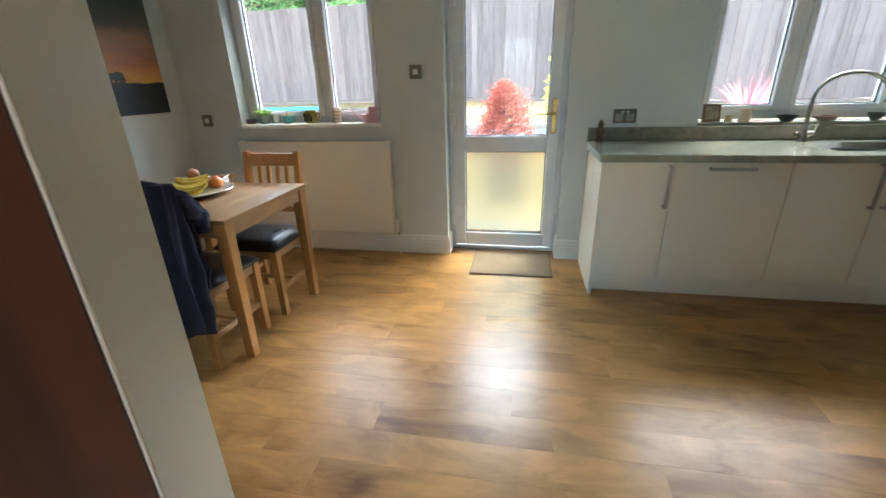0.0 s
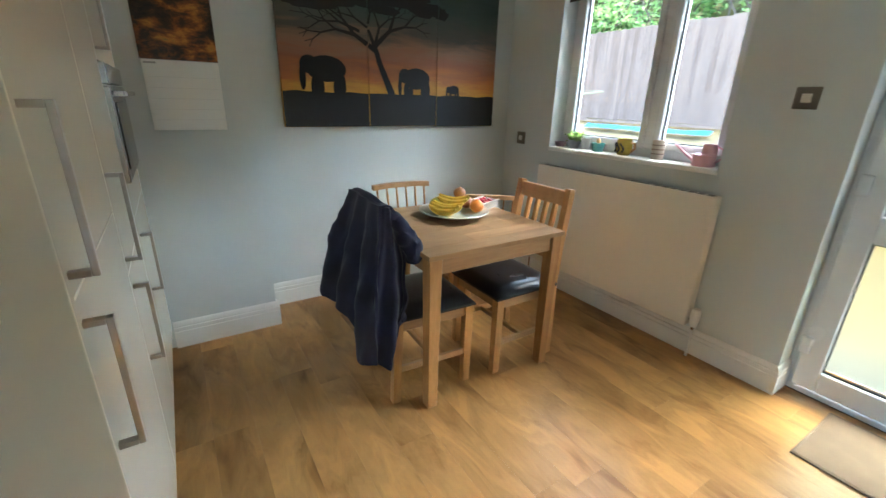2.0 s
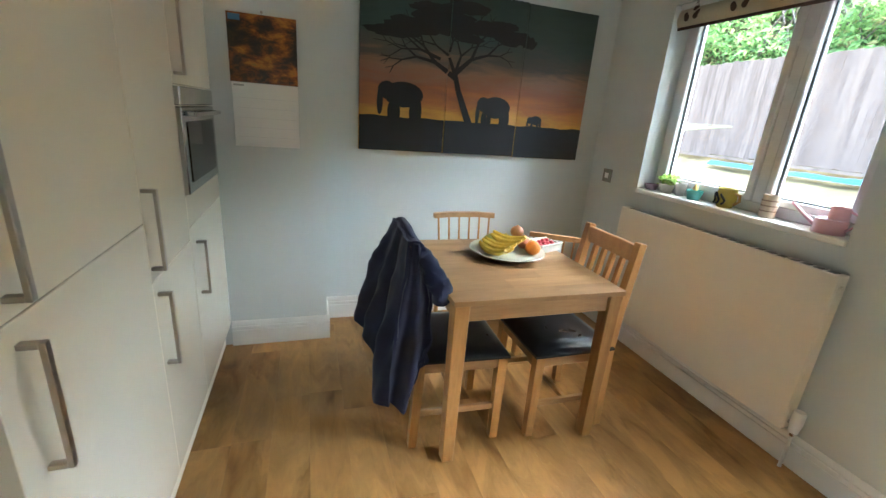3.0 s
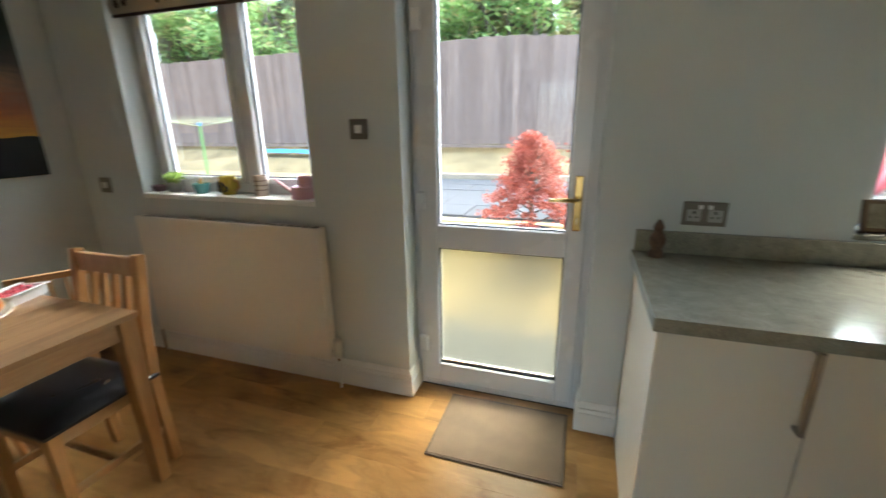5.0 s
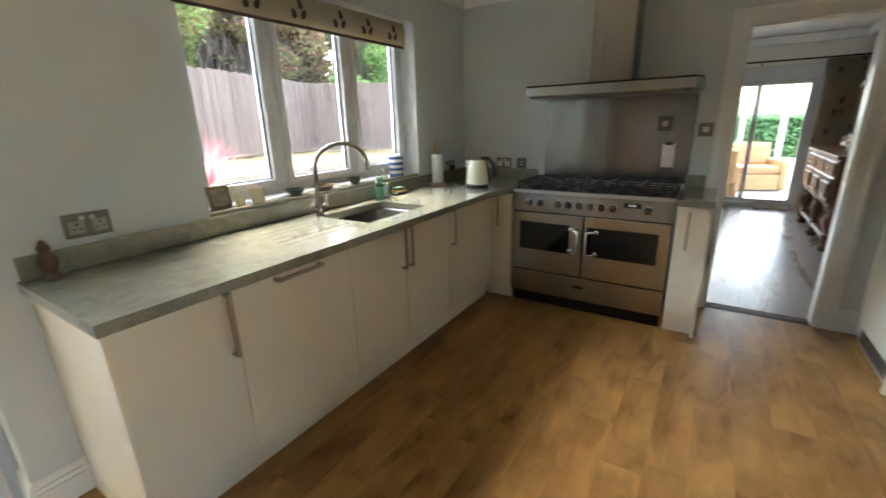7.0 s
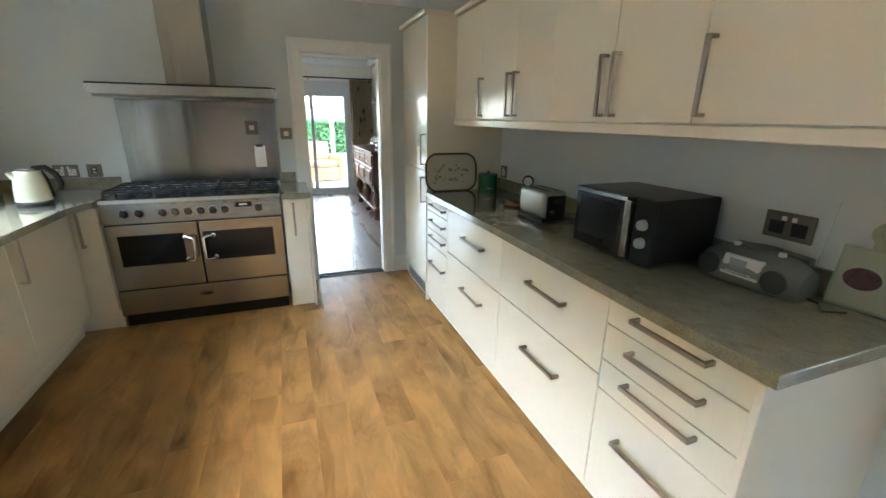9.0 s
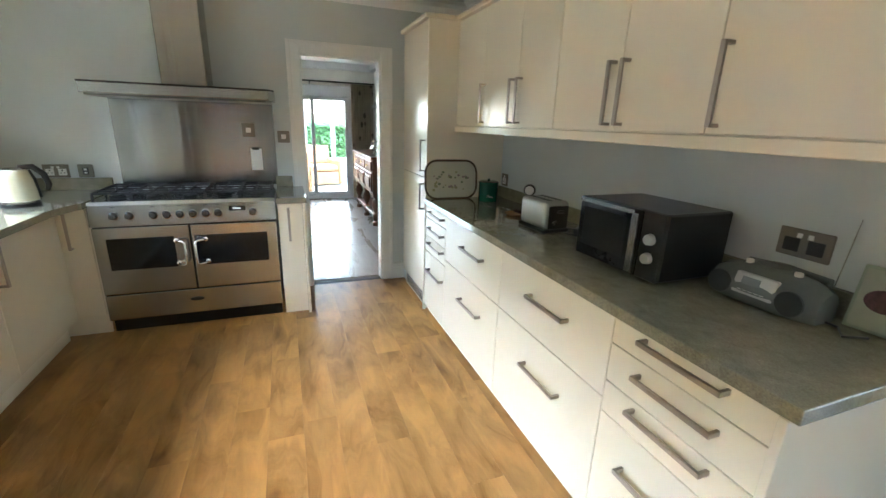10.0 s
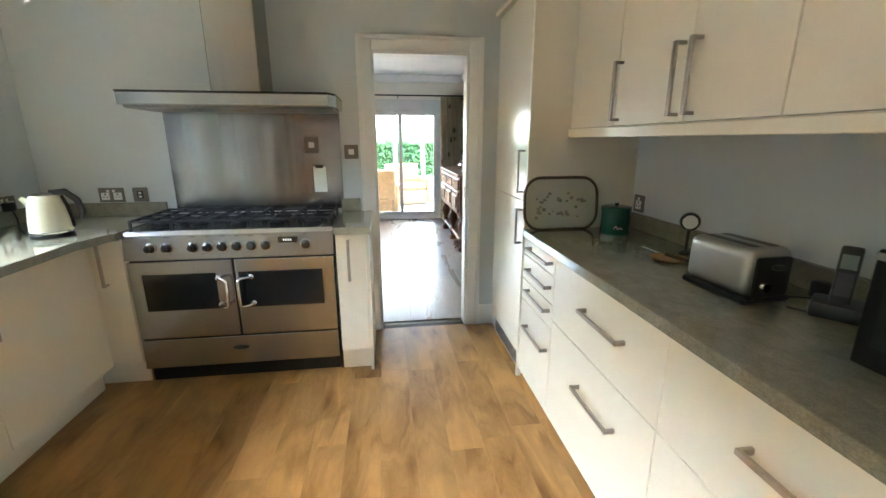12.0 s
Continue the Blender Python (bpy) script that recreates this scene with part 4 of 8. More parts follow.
def fence():
    th = thing("fence", "tall weathered brown close-board timber fence round the garden", "fence", (0, 11.1, ZF))
    base = PLACE[th.name]
    shared = []
    for k in range(5):
        hh = 2.03 + 0.006 * (k - 2)
        bm = box(-0.066, 0.066, -0.011, 0.011, 0, hh, 0.003)
        for v in bm.verts:
            if v.co.x > 0:
                v.co.y *= 0.45
        shared.append(mesh_of(bm, "board", FENCEWOOD))
    rnd = random.Random(2)
    for (p, q), dz in (((FA, FB), 0), ((FB, FC), 0), ((FC, FD), 0)):
        p, q = Vector((*p, 0)), Vector((*q, 0))
        d = q - p
        ang = math.atan2(d.y, d.x)
        k = int(d.length / 0.122)
        for i in range(k):
            at = p + d * ((i + 0.5) / k)
            if abs(at.x) > 14.8 or at.x < -12.5:
                continue
            o = new("board", rnd.choice(shared))
            o.parent = th
            o.matrix_basis = Matrix.Translation(Vector((at.x, at.y, ZF - 0.02 - 0.75 * fall(at.x))) - base + Vector((rnd.uniform(-0.003, 0.003), 0.006 * (i % 2), rnd.uniform(-0.012, 0.012)))) @ Matrix.Rotation(ang + rnd.uniform(-0.05, 0.05), 4, "Z") @ Matrix.Rotation(rnd.uniform(-0.006, 0.006), 4, "Y") @ Matrix.Diagonal((1, 1, 1 + 0.05 * fall(at.x), 1))
        nrm = Vector((-d.y, d.x, 0)).normalized()
        bmr = bmesh.new()
        for zz in (0.3, 1.0, 1.75):
            tube([p.lerp(q, u / 8) + nrm * 0.05 + Vector((0, 0, ZF + zz - 0.75 * fall(p.lerp(q, u / 8).x))) for u in range(9)], 0.03, square=True, bm=bmr)
        part("rail", bmr, FENCEWOOD, th)
        part("gravel_board", tube([p.lerp(q, u / 8) + Vector((0, 0, ZF - 0.06 - 0.75 * fall(p.lerp(q, u / 8).x))) for u in range(9)], 0.03, square=True), FENCEWOOD, th)


fence()


def leaf_mat(name, a, b, rough=0.5):
    if name in MATS:
        return MATS[name]
    m, nt, bs = nodes_of(name)
    g = nt.nodes.new("ShaderNodeNewGeometry")
    r = ramp(nt, [(0.0, a), (1.0, b)])
    nt.links.new(g.outputs["Random Per Island"], r.inputs[0])
    nt.links.new(r.outputs[0], bs.inputs["Base Color"])
    bs.inputs["Roughness"].default_value = rough
    tr = nt.nodes.new("ShaderNodeBsdfTranslucent")
    nt.links.new(r.outputs[0], tr.inputs[0])
    mx = nt.nodes.new("ShaderNodeMixShader")
    mx.inputs[0].default_value = 0.45
    nt.links.new(bs.outputs[0], mx.inputs[1])
    nt.links.new(tr.outputs[0], mx.inputs[2])
    nt.links.new(mx.outputs[0], nt.nodes["Material Output"].inputs[0])
    MATS[name] = m
    return m


GREEN = leaf_mat("hedge_leaf", (0.08, 0.17, 0.035), (0.38, 0.52, 0.18))
BROWNLEAF = leaf_mat("dry_brown_stem", (0.17, 0.09, 0.065), (0.40, 0.26, 0.20))
OLIVE = leaf_mat("olive_leaf", (0.20, 0.175, 0.065), (0.47, 0.40, 0.19))
RED = leaf_mat("red_maple_leaf", (0.27, 0.058, 0.036), (0.44, 0.13, 0.085))
PINK = leaf_mat("pink_strap_leaf", (0.42, 0.09, 0.11), (0.62, 0.22, 0.24))
YELLOWG = leaf_mat("yellow_green_leaf", (0.40, 0.42, 0.04), (0.60, 0.58, 0.10))
BARK = surface("bark", (0.10, 0.075, 0.055), 0.9, var=0.25, scale=6, grain=40, bump=0.8)


def leaves(count, where, size, rnd, droop=0.3, bm=None):
    """Many small pointed leaves, each a bent blade, at points given by where(rnd)."""
    verts, faces = [], []
    for _ in range(count):
        c, nrm = where(rnd)
        s = size * rnd.uniform(0.6, 1.4)
        q = Euler((rnd.uniform(-1.2, 1.2), rnd.uniform(-1.2, 1.2), rnd.uniform(0, 6.28))).to_matrix()
        k = len(verts)
        for p in ((0, -1, 0), (0.45, 0, 0.12), (0, 1, -droop), (-0.45, 0, 0.12)):
            verts.append(c + q @ (Vector(p) * s))
        faces += [(k, k + 1, k + 2), (k, k + 2, k + 3)]
    return verts, faces


def raw_part(name, verts, faces, mat, parent, label=""):
    me = bpy.data.meshes.new(name)
    base = PLACE.get(parent.name, Vector((0, 0, 0)))
    me.from_pydata([tuple(v - base) for v in verts], [], faces)
    me.materials.append(mat)
    ob = new(name, me)
    ob.parent = parent
    PLACE[ob.name] = base
    return tagged(ob, label)


def hedge(name, label, x0, x1, yf, z0, z1, mats, counts, seed, size, stems):
    rnd = random.Random(seed)
    th = thing(name, label, "hedge", ((x0 + x1) / 2, yf, z0))
    clumps = [(Vector((rnd.uniform(x0, x1), yf + rnd.uniform(0.2, 1.8), rnd.uniform(z0 + 0.7, z1))), rnd.uniform(0.35, 0.8)) for _ in range(int((x1 - x0) * 9))]

    def where(r):
        c, rad = r.choice(clumps)
        d = Vector((r.gauss(0, 1), r.gauss(0, 1), r.gauss(0, 0.8))).normalized()
        return c + d * rad * r.uniform(0.55, 1.05), d

    bm = bmesh.new()
    for _ in range(stems):
        x = rnd.uniform(x0, x1)
        pts = [Vector((x + rnd.uniform(-0.25, 0.25) * i, yf + 0.9 + rnd.uniform(-0.4, 0.3), z0 + (z1 - z0) * i / 4)) for i in range(5)]
        tube(pts, [0.05, 0.04, 0.03, 0.02, 0.01], 5, bm)
    part("stems", bm, BARK, th)
    # a dark sheet behind the leaves, its colour standing for the shrub's shaded inside
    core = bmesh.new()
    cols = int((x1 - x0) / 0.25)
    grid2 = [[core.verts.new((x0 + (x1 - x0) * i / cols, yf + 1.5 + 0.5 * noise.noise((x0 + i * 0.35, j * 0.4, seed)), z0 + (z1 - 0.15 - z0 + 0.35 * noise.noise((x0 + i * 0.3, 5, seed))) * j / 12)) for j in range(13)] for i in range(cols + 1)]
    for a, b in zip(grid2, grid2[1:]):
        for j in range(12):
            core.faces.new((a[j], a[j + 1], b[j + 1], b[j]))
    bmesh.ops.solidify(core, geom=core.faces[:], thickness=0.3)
    part("shaded_inner_sheet", core, surface("shaded_inner_growth", (0.12, 0.12, 0.06), 0.95, var=0.6, scale=5, grain=22, bump=1.0), th)
    for mt, ct in zip(mats, counts):
        v, f = leaves(ct, where, size, rnd)
        raw_part("crown", v, f, mt, th)
    return th


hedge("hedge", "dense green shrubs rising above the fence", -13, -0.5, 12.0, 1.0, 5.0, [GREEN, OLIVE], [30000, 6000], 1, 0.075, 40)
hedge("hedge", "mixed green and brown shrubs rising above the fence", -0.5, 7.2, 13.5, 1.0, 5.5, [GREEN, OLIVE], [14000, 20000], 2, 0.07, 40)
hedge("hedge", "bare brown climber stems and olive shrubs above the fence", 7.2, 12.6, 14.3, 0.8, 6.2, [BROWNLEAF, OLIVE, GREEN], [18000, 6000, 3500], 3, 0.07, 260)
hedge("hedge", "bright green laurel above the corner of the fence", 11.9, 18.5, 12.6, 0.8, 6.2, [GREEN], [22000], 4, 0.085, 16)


def red_maple():
    c = Vector((-0.02, 6.32, -0.17))
    th = thing("maple_tree", "small red-leaved maple growing in a dark round pot", "tree", c)
    part("pot", lathe([(0.14, -0.17), (0.20, 0.10), (0.235, 0.38), (0.25, 0.40), (0.225, 0.40), (0.22, 0.37), (0.0, 0.36)], (c.x, c.y, 0), 28), surface("glazed_dark_pot", (0.03, 0.035, 0.045), 0.25, var=0.2), th, "dark glazed round pot", True)
    rnd = random.Random(21)
    bm = tube([c + Vector((0, 0, 0.45)), c + Vector((0.02, 0, 0.75)), c + Vector((-0.02, 0.02, 1.1)), c + Vector((0, 0, 1.4))], [0.028, 0.022, 0.014, 0.006], 8)
    tips = []
    for i in range(34):
        f = i / 34
        h = 0.70 + 0.78 * f
        a = i * 2.4
        reach = (0.58 - 0.52 * f if f < 0.64 else 0.235 * (1 - ((f - 0.64) / 0.38) ** 2) + 0.02) * rnd.uniform(0.72, 1.12)
        p0 = c + Vector((0, 0, h - 0.08))
        p1 = c + Vector((math.cos(a) * reach * 0.5, math.sin(a) * reach * 0.5, h + 0.03))
        p2 = c + Vector((math.cos(a) * reach, math.sin(a) * reach, h - 0.03 - 0.08 * reach))
        tube([p0, p1, p2], [0.008, 0.006, 0.003], 5, bm)
        tips += [(p1, 0.06), (p2, 0.085), ((p1 + p2) / 2, 0.07)]
    part("trunk", bm, BARK, th)

    def where(r):
        p, rad = r.choice(tips)
        return p + Vector((r.gauss(0, rad * 0.6), r.gauss(0, rad * 0.6), r.gauss(0, rad * 0.25))), None

    v, f = leaves(8000, where, 0.019, rnd, 0.5)
    raw_part("crown", v, f, RED, th, "fine red foliage in layers")


red_maple()


def strap_plant(name, label, c, n, length, mat, seed):
    rnd = random.Random(seed)
    th = thing(name, label, "plant", c)
    c = Vector(c)
    part("pot", lathe([(0.13, 0), (0.17, 0.26), (0.18, 0.3), (0.155, 0.3), (0.15, 0.26), (0.0, 0.26)], c, 22), surface("stone_pot", (0.3, 0.28, 0.25), 0.8, var=0.15, bump=0.3), th, "grey stone pot", True)
    verts, faces = [], []
    for i in range(n):
        a = rnd.uniform(0, 6.28)
        lean = rnd.uniform(0.08, 0.9)
        side = Vector((-math.sin(a), math.cos(a), 0))
        k = len(verts)
        ln = length * rnd.uniform(0.75, 1.1)
        for j in range(5):
            t = j / 4
            p = c + Vector((0, 0, 0.28)) + Vector((math.cos(a) * lean * t * ln, math.sin(a) * lean * t * ln, ln * t * (1 - 0.45 * lean * t)))
            w = 0.017 * (1 - t * 0.95)
            verts += [p - side * w, p + side * w]
        faces += [(k + 2 * j, k + 2 * j + 1, k + 2 * j + 3, k + 2 * j + 2) for j in range(4)]
    raw_part("leaves", verts, faces, mat, th, "long narrow arching leaves")


strap_plant("cordyline", "pink strap-leaved plant in a pot outside the window", (3.12, 7.35, 0.42), 60, 0.72, PINK, 5)


def yellow_shrub():
    c = Vector((0.70, 7.15, 0.42))
    th = thing("shrub", "slender yellow-green shrub on the terrace", "shrub", c)
    rnd = random.Random(31)
    bm, tips = bmesh.new(), []
    for i in range(9):
        p = c + Vector((rnd.uniform(-0.15, 0.15), rnd.uniform(-0.12, 0.12), 0.9 + rnd.uniform(-0.3, 0.2)))
        tube([c + Vector((rnd.uniform(-0.04, 0.04), 0, 0)), (c + p) / 2 + Vector((0.02, 0, 0)), p], [0.01, 0.007, 0.003], 5, bm)
        tips += [p, (c + p) / 2, c * 0.3 + p * 0.7]
    part("stems", bm, BARK, th)
    v, f = leaves(900, lambda r: (r.choice(tips) + Vector((r.gauss(0, 0.06), r.gauss(0, 0.06), r.gauss(0, 0.09))), None), 0.028, rnd)
    raw_part("crown", v, f, YELLOWG, th, "yellow-green foliage")


yellow_shrub()


def rotary_dryer():
    c = Vector((-7.12, 9.2, 0.42))
    th = thing("rotary_dryer", "folded-out rotary clothes dryer with green pole", "clothes dryer", c)
    part("pole", tube([c, c + Vector((0, 0, 1.07))], 0.025, 10), surface("green_paint", (0.12, 0.24, 0.07), 0.4), th, "green painted pole", True)
    part("hub", lathe([(0.04, 1.03), (0.045, 1.05), (0.04, 1.09), (0.0, 1.10)], c, 14), surface("blue_plastic", (0.05, 0.18, 0.4), 0.4), th, "blue plastic hub", True)
    for k in range(4):
        a = k * math.pi / 2 + 0.12
        e = c + Vector((math.cos(a) * 1.35, math.sin(a) * 1.35, 1.18))
        part("arm", tube([c + Vector((0, 0, 1.02)), e], 0.012, 8), surface("dull_green_metal", (0.20, 0.20, 0.11), 0.4), th, "pale metal arm", True)
    bm = bmesh.new()
    for r in (0.5, 0.75, 1.0, 1.3):
        pts = [c + Vector((math.cos(k * math.pi / 2 + 0.12) * r, math.sin(k * math.pi / 2 + 0.12) * r, 1.02 + 0.16 * r / 1.35 + 0.02)) for k in range(5)]
        for a, b in zip(pts, pts[1:]):
            tube([a, (a + b) / 2 - Vector((0, 0, 0.02)), b], 0.004, 5, bm)
    part("line", bm, surface("olive_line", (0.22, 0.22, 0.12), 0.6), th, "pale plastic washing line")


rotary_dryer()
bm = bmesh.new()
rows = []
for i in range(25):
    x = -7.4 + 0.13 * i
    rows.append([bm.verts.new((x, 10.86 + 0.06 * j * (1.1 + noise.noise((x * 1.9, 2, 3))) + 0.10 * noise.noise((x * 1.3, 0, 3)), 0.80 + 0.035 * j + 0.025 * noise.noise((x * 2, j * 0.7, 1)))) for j in range(3)])
for a, b in zip(rows, rows[1:]):
    for j in range(2):
        bm.faces.new((a[j], a[j + 1], b[j + 1], b[j]))
top = bmesh.ops.extrude_face_region(bm, geom=bm.faces[:])
bmesh.ops.translate(bm, verts=[v for v in top["geom"] if isinstance(v, bmesh.types.BMVert)], vec=(0, 0, 0.012))
single("tarpaulin", bm, surface("blue_tarpaulin", (0.06, 0.24, 0.47), 0.5, var=0.12, scale=3, bump=0.2), "crumpled bright blue tarpaulin on the gravel bank", "tarpaulin", smooth=True)


# ---- dining corner ----
def dining_table():
    x0, x1, y0, y1 = -1.885, -1.105, 2.508, 3.278
    th = thing("dining_table", "square oak dining table with straight legs", "table", ((x0 + x1) / 2, (y0 + y1) / 2, 0))
    top = part("tabletop", box(x0 + 0.004, x1 - 0.004, y0 + 0.004, y1 - 0.004, 0.733, 0.7525), OAK_TOP, th)
    n = 8
    for k in range(n):
        a = x0 + (x1 - x0) * k / n
        b = x0 + (x1 - x0) * (k + 1) / n
        cut = y0 + (y1 - y0) * (0.62 if k % 2 else 0.38)
        for c, d in ((y0, cut), (cut, y1)):
            part("stave", box(a + 0.0001, b - 0.0001, c + 0.0001, d - 0.0001, 0.734, 0.755, 0.0006), OAK_TOP, top)
    for a, b, c, d in ((x0 + 0.07, x1 - 0.07, y0 + 0.02, y0 + 0.04), (x0 + 0.07, x1 - 0.07, y1 - 0.04, y1 - 0.02), (x0 + 0.02, x0 + 0.04, y0 + 0.07, y1 - 0.07), (x1 - 0.04, x1 - 0.02, y0 + 0.07, y1 - 0.07)):
        part("apron", box(a, b, c, d, 0.66, 0.7325, 0.002), OAK_TOP, th)
    for lx in (x0 + 0.038, x1 - 0.038):
        for ly in (y0 + 0.038, y1 - 0.038):
            bm = box(lx - 0.031, lx + 0.031, ly - 0.031, ly + 0.031, 0, 0.7325, 0.003)
            for v in bm.verts:
                if v.co.z < 0.1:
                    v.co.x, v.co.y = lx + (v.co.x - lx) * 0.8, ly + (v.co.y - ly) * 0.8
            part("leg", bm, OAK, th)


dining_table()


def cushion(w, d, z0, h, bm=None):
    """A padded seat: flat below, domed above, rounded corners."""
    bm = bm or bmesh.new()
    n = 12
    rows = []
    for i in range(n + 1):
        row = []
        for j in range(n + 1):
            u, v = i / n * 2 - 1, j / n * 2 - 1
            e = (1 - abs(u) ** 5) * (1 - abs(v) ** 5)
            row.append(bm.verts.new((u * w / 2, v * d / 2, z0 + h * (0.35 + 0.65 * max(0, e) ** 0.5) if max(abs(u), abs(v)) < 1 else z0 + h * 0.2)))
        rows.append(row)
    for a, b in zip(rows, rows[1:]):
        for j in range(n):
            bm.faces.new((a[j], a[j + 1], b[j + 1], b[j]))
    ring = [r[0] for r in rows] + rows[-1][1:] + [r[-1] for r in rows[::-1]][1:] + rows[0][::-1][1:-1]
    low = [bm.verts.new((v.co.x, v.co.y, z0)) for v in ring]
    k = len(ring)
    for i in range(k):
        bm.faces.new((ring[i], ring[(i + 1) % k], low[(i + 1) % k], low[i]))
    bm.faces.new(low)
    return bm


def dining_chair():
    """Faces -y: seat 0.40 x 0.41, back posts at +y."""
    th = thing("dining_chair", "oak dining chair with slatted back and black padded seat", "chair", (0, 0, 0), "oak chairs round the table")
    part("seat", cushion(0.41, 0.41, 0.425, 0.055), LEATHER, th, "black leatherette seat pad", True)
    for sx in (-1, 1):
        bm = bmesh.new()
        tube([(sx * 0.178, -0.175, 0), (sx * 0.178, -0.175, 0.42)], [0.018, 0.021], bm=bm, square=True)
        part("leg", bm, OAK, th)
        part("leg", tube([(sx * 0.178, 0.205, 0), (sx * 0.178, 0.19, 0.42), (sx * 0.178, 0.20, 0.60), (sx * 0.176, 0.245, 0.935)], [0.018, 0.02, 0.02, 0.018], square=True), OAK, th)
        part("seat_rail", box(sx * 0.178 - 0.01, sx * 0.178 + 0.01, -0.155, 0.17, 0.37, 0.424, 0.002), OAK_TOP, th)
        part("stretcher", box(sx * 0.178 - 0.009, sx * 0.178 + 0.009, -0.157, 0.185, 0.155, 0.185, 0.002), OAK_TOP, th)
    part("seat_rail", box(-0.158, 0.158, -0.187, -0.165, 0.37, 0.424, 0.002), OAK_TOP, th)
    part("seat_rail", box(-0.158, 0.158, 0.18, 0.2, 0.37, 0.424, 0.002), OAK_TOP, th)
    part("stretcher", box(-0.17, 0.17, -0.01, 0.01, 0.158, 0.182, 0.002), OAK_TOP, th)
    top = box(-0.158, 0.158, 0.226, 0.246, 0.845, 0.925, 0.004)
    for v in top.verts:
        v.co.y += 0.012 * (1 - (v.co.x / 0.158) ** 2)
    part("top_rail", top, OAK_TOP, th)
    part("lower_rail", box(-0.158, 0.158, 0.195, 0.213, 0.55, 0.585, 0.003), OAK_TOP, th)
    for i in range(4):
        x = -0.096 + 0.064 * i
        part("slat", tube([(x, 0.204, 0.58), (x, 0.212, 0.68), (x, 0.24, 0.85)], 0.011, square=True), OAK, th)
    return th


ch = dining_chair()
ch.matrix_basis = pose(-1.372, 3.14, 0, 0, 0, 0)
ch2 = copy_thing(ch, pose(-1.412, 2.632, 0, 0, 0, 177))
tagged(ch2, "oak dining chair with a navy jacket hung over its back")


def spindle_chair():
    """Faces -y: plank seat, turned spindles under a plain bowed rail."""
    th = thing("spindle_chair", "plain wooden spindle-back chair by the wall", "chair", (0, 0, 0), "spindle chairs by the wall")
    part("seat", box(-0.2, 0.2, -0.2, 0.2, 0.42, 0.45, 0.012, seg=2), OAK_TOP, th)
    for sx in (-1, 1):
        for sy in (-1, 1):
            part("leg", tube([(sx * 0.18, sy * 0.18, 0), (sx * 0.15, sy * 0.15, 0.42)], [0.013, 0.018], 10), OAK, th, smooth=True)
    part("top_rail", tube([(-0.205, 0.225, 0.80), (-0.1, 0.24, 0.805), (0.1, 0.24, 0.805), (0.205, 0.225, 0.80)], 0.016, square=True), OAK_TOP, th)
    for i in range(6):
        x = -0.175 + 0.07 * i
        part("spindle", tube([(x * 0.92, 0.175, 0.45), (x, 0.232, 0.795)], [0.008, 0.006], 8), OAK, th, smooth=True)
    return th


sc = spindle_chair()
sc.matrix_basis = pose(-2.03, 2.965, 0, 0, 0, 90)
sc2 = copy_thing(sc, pose(-2.16, 3.63, 0, 0, 0, -124) @ Matrix.Scale(0.9, 4))
tagged(sc2, "small wooden spindle-back chair in the corner by the radiator")


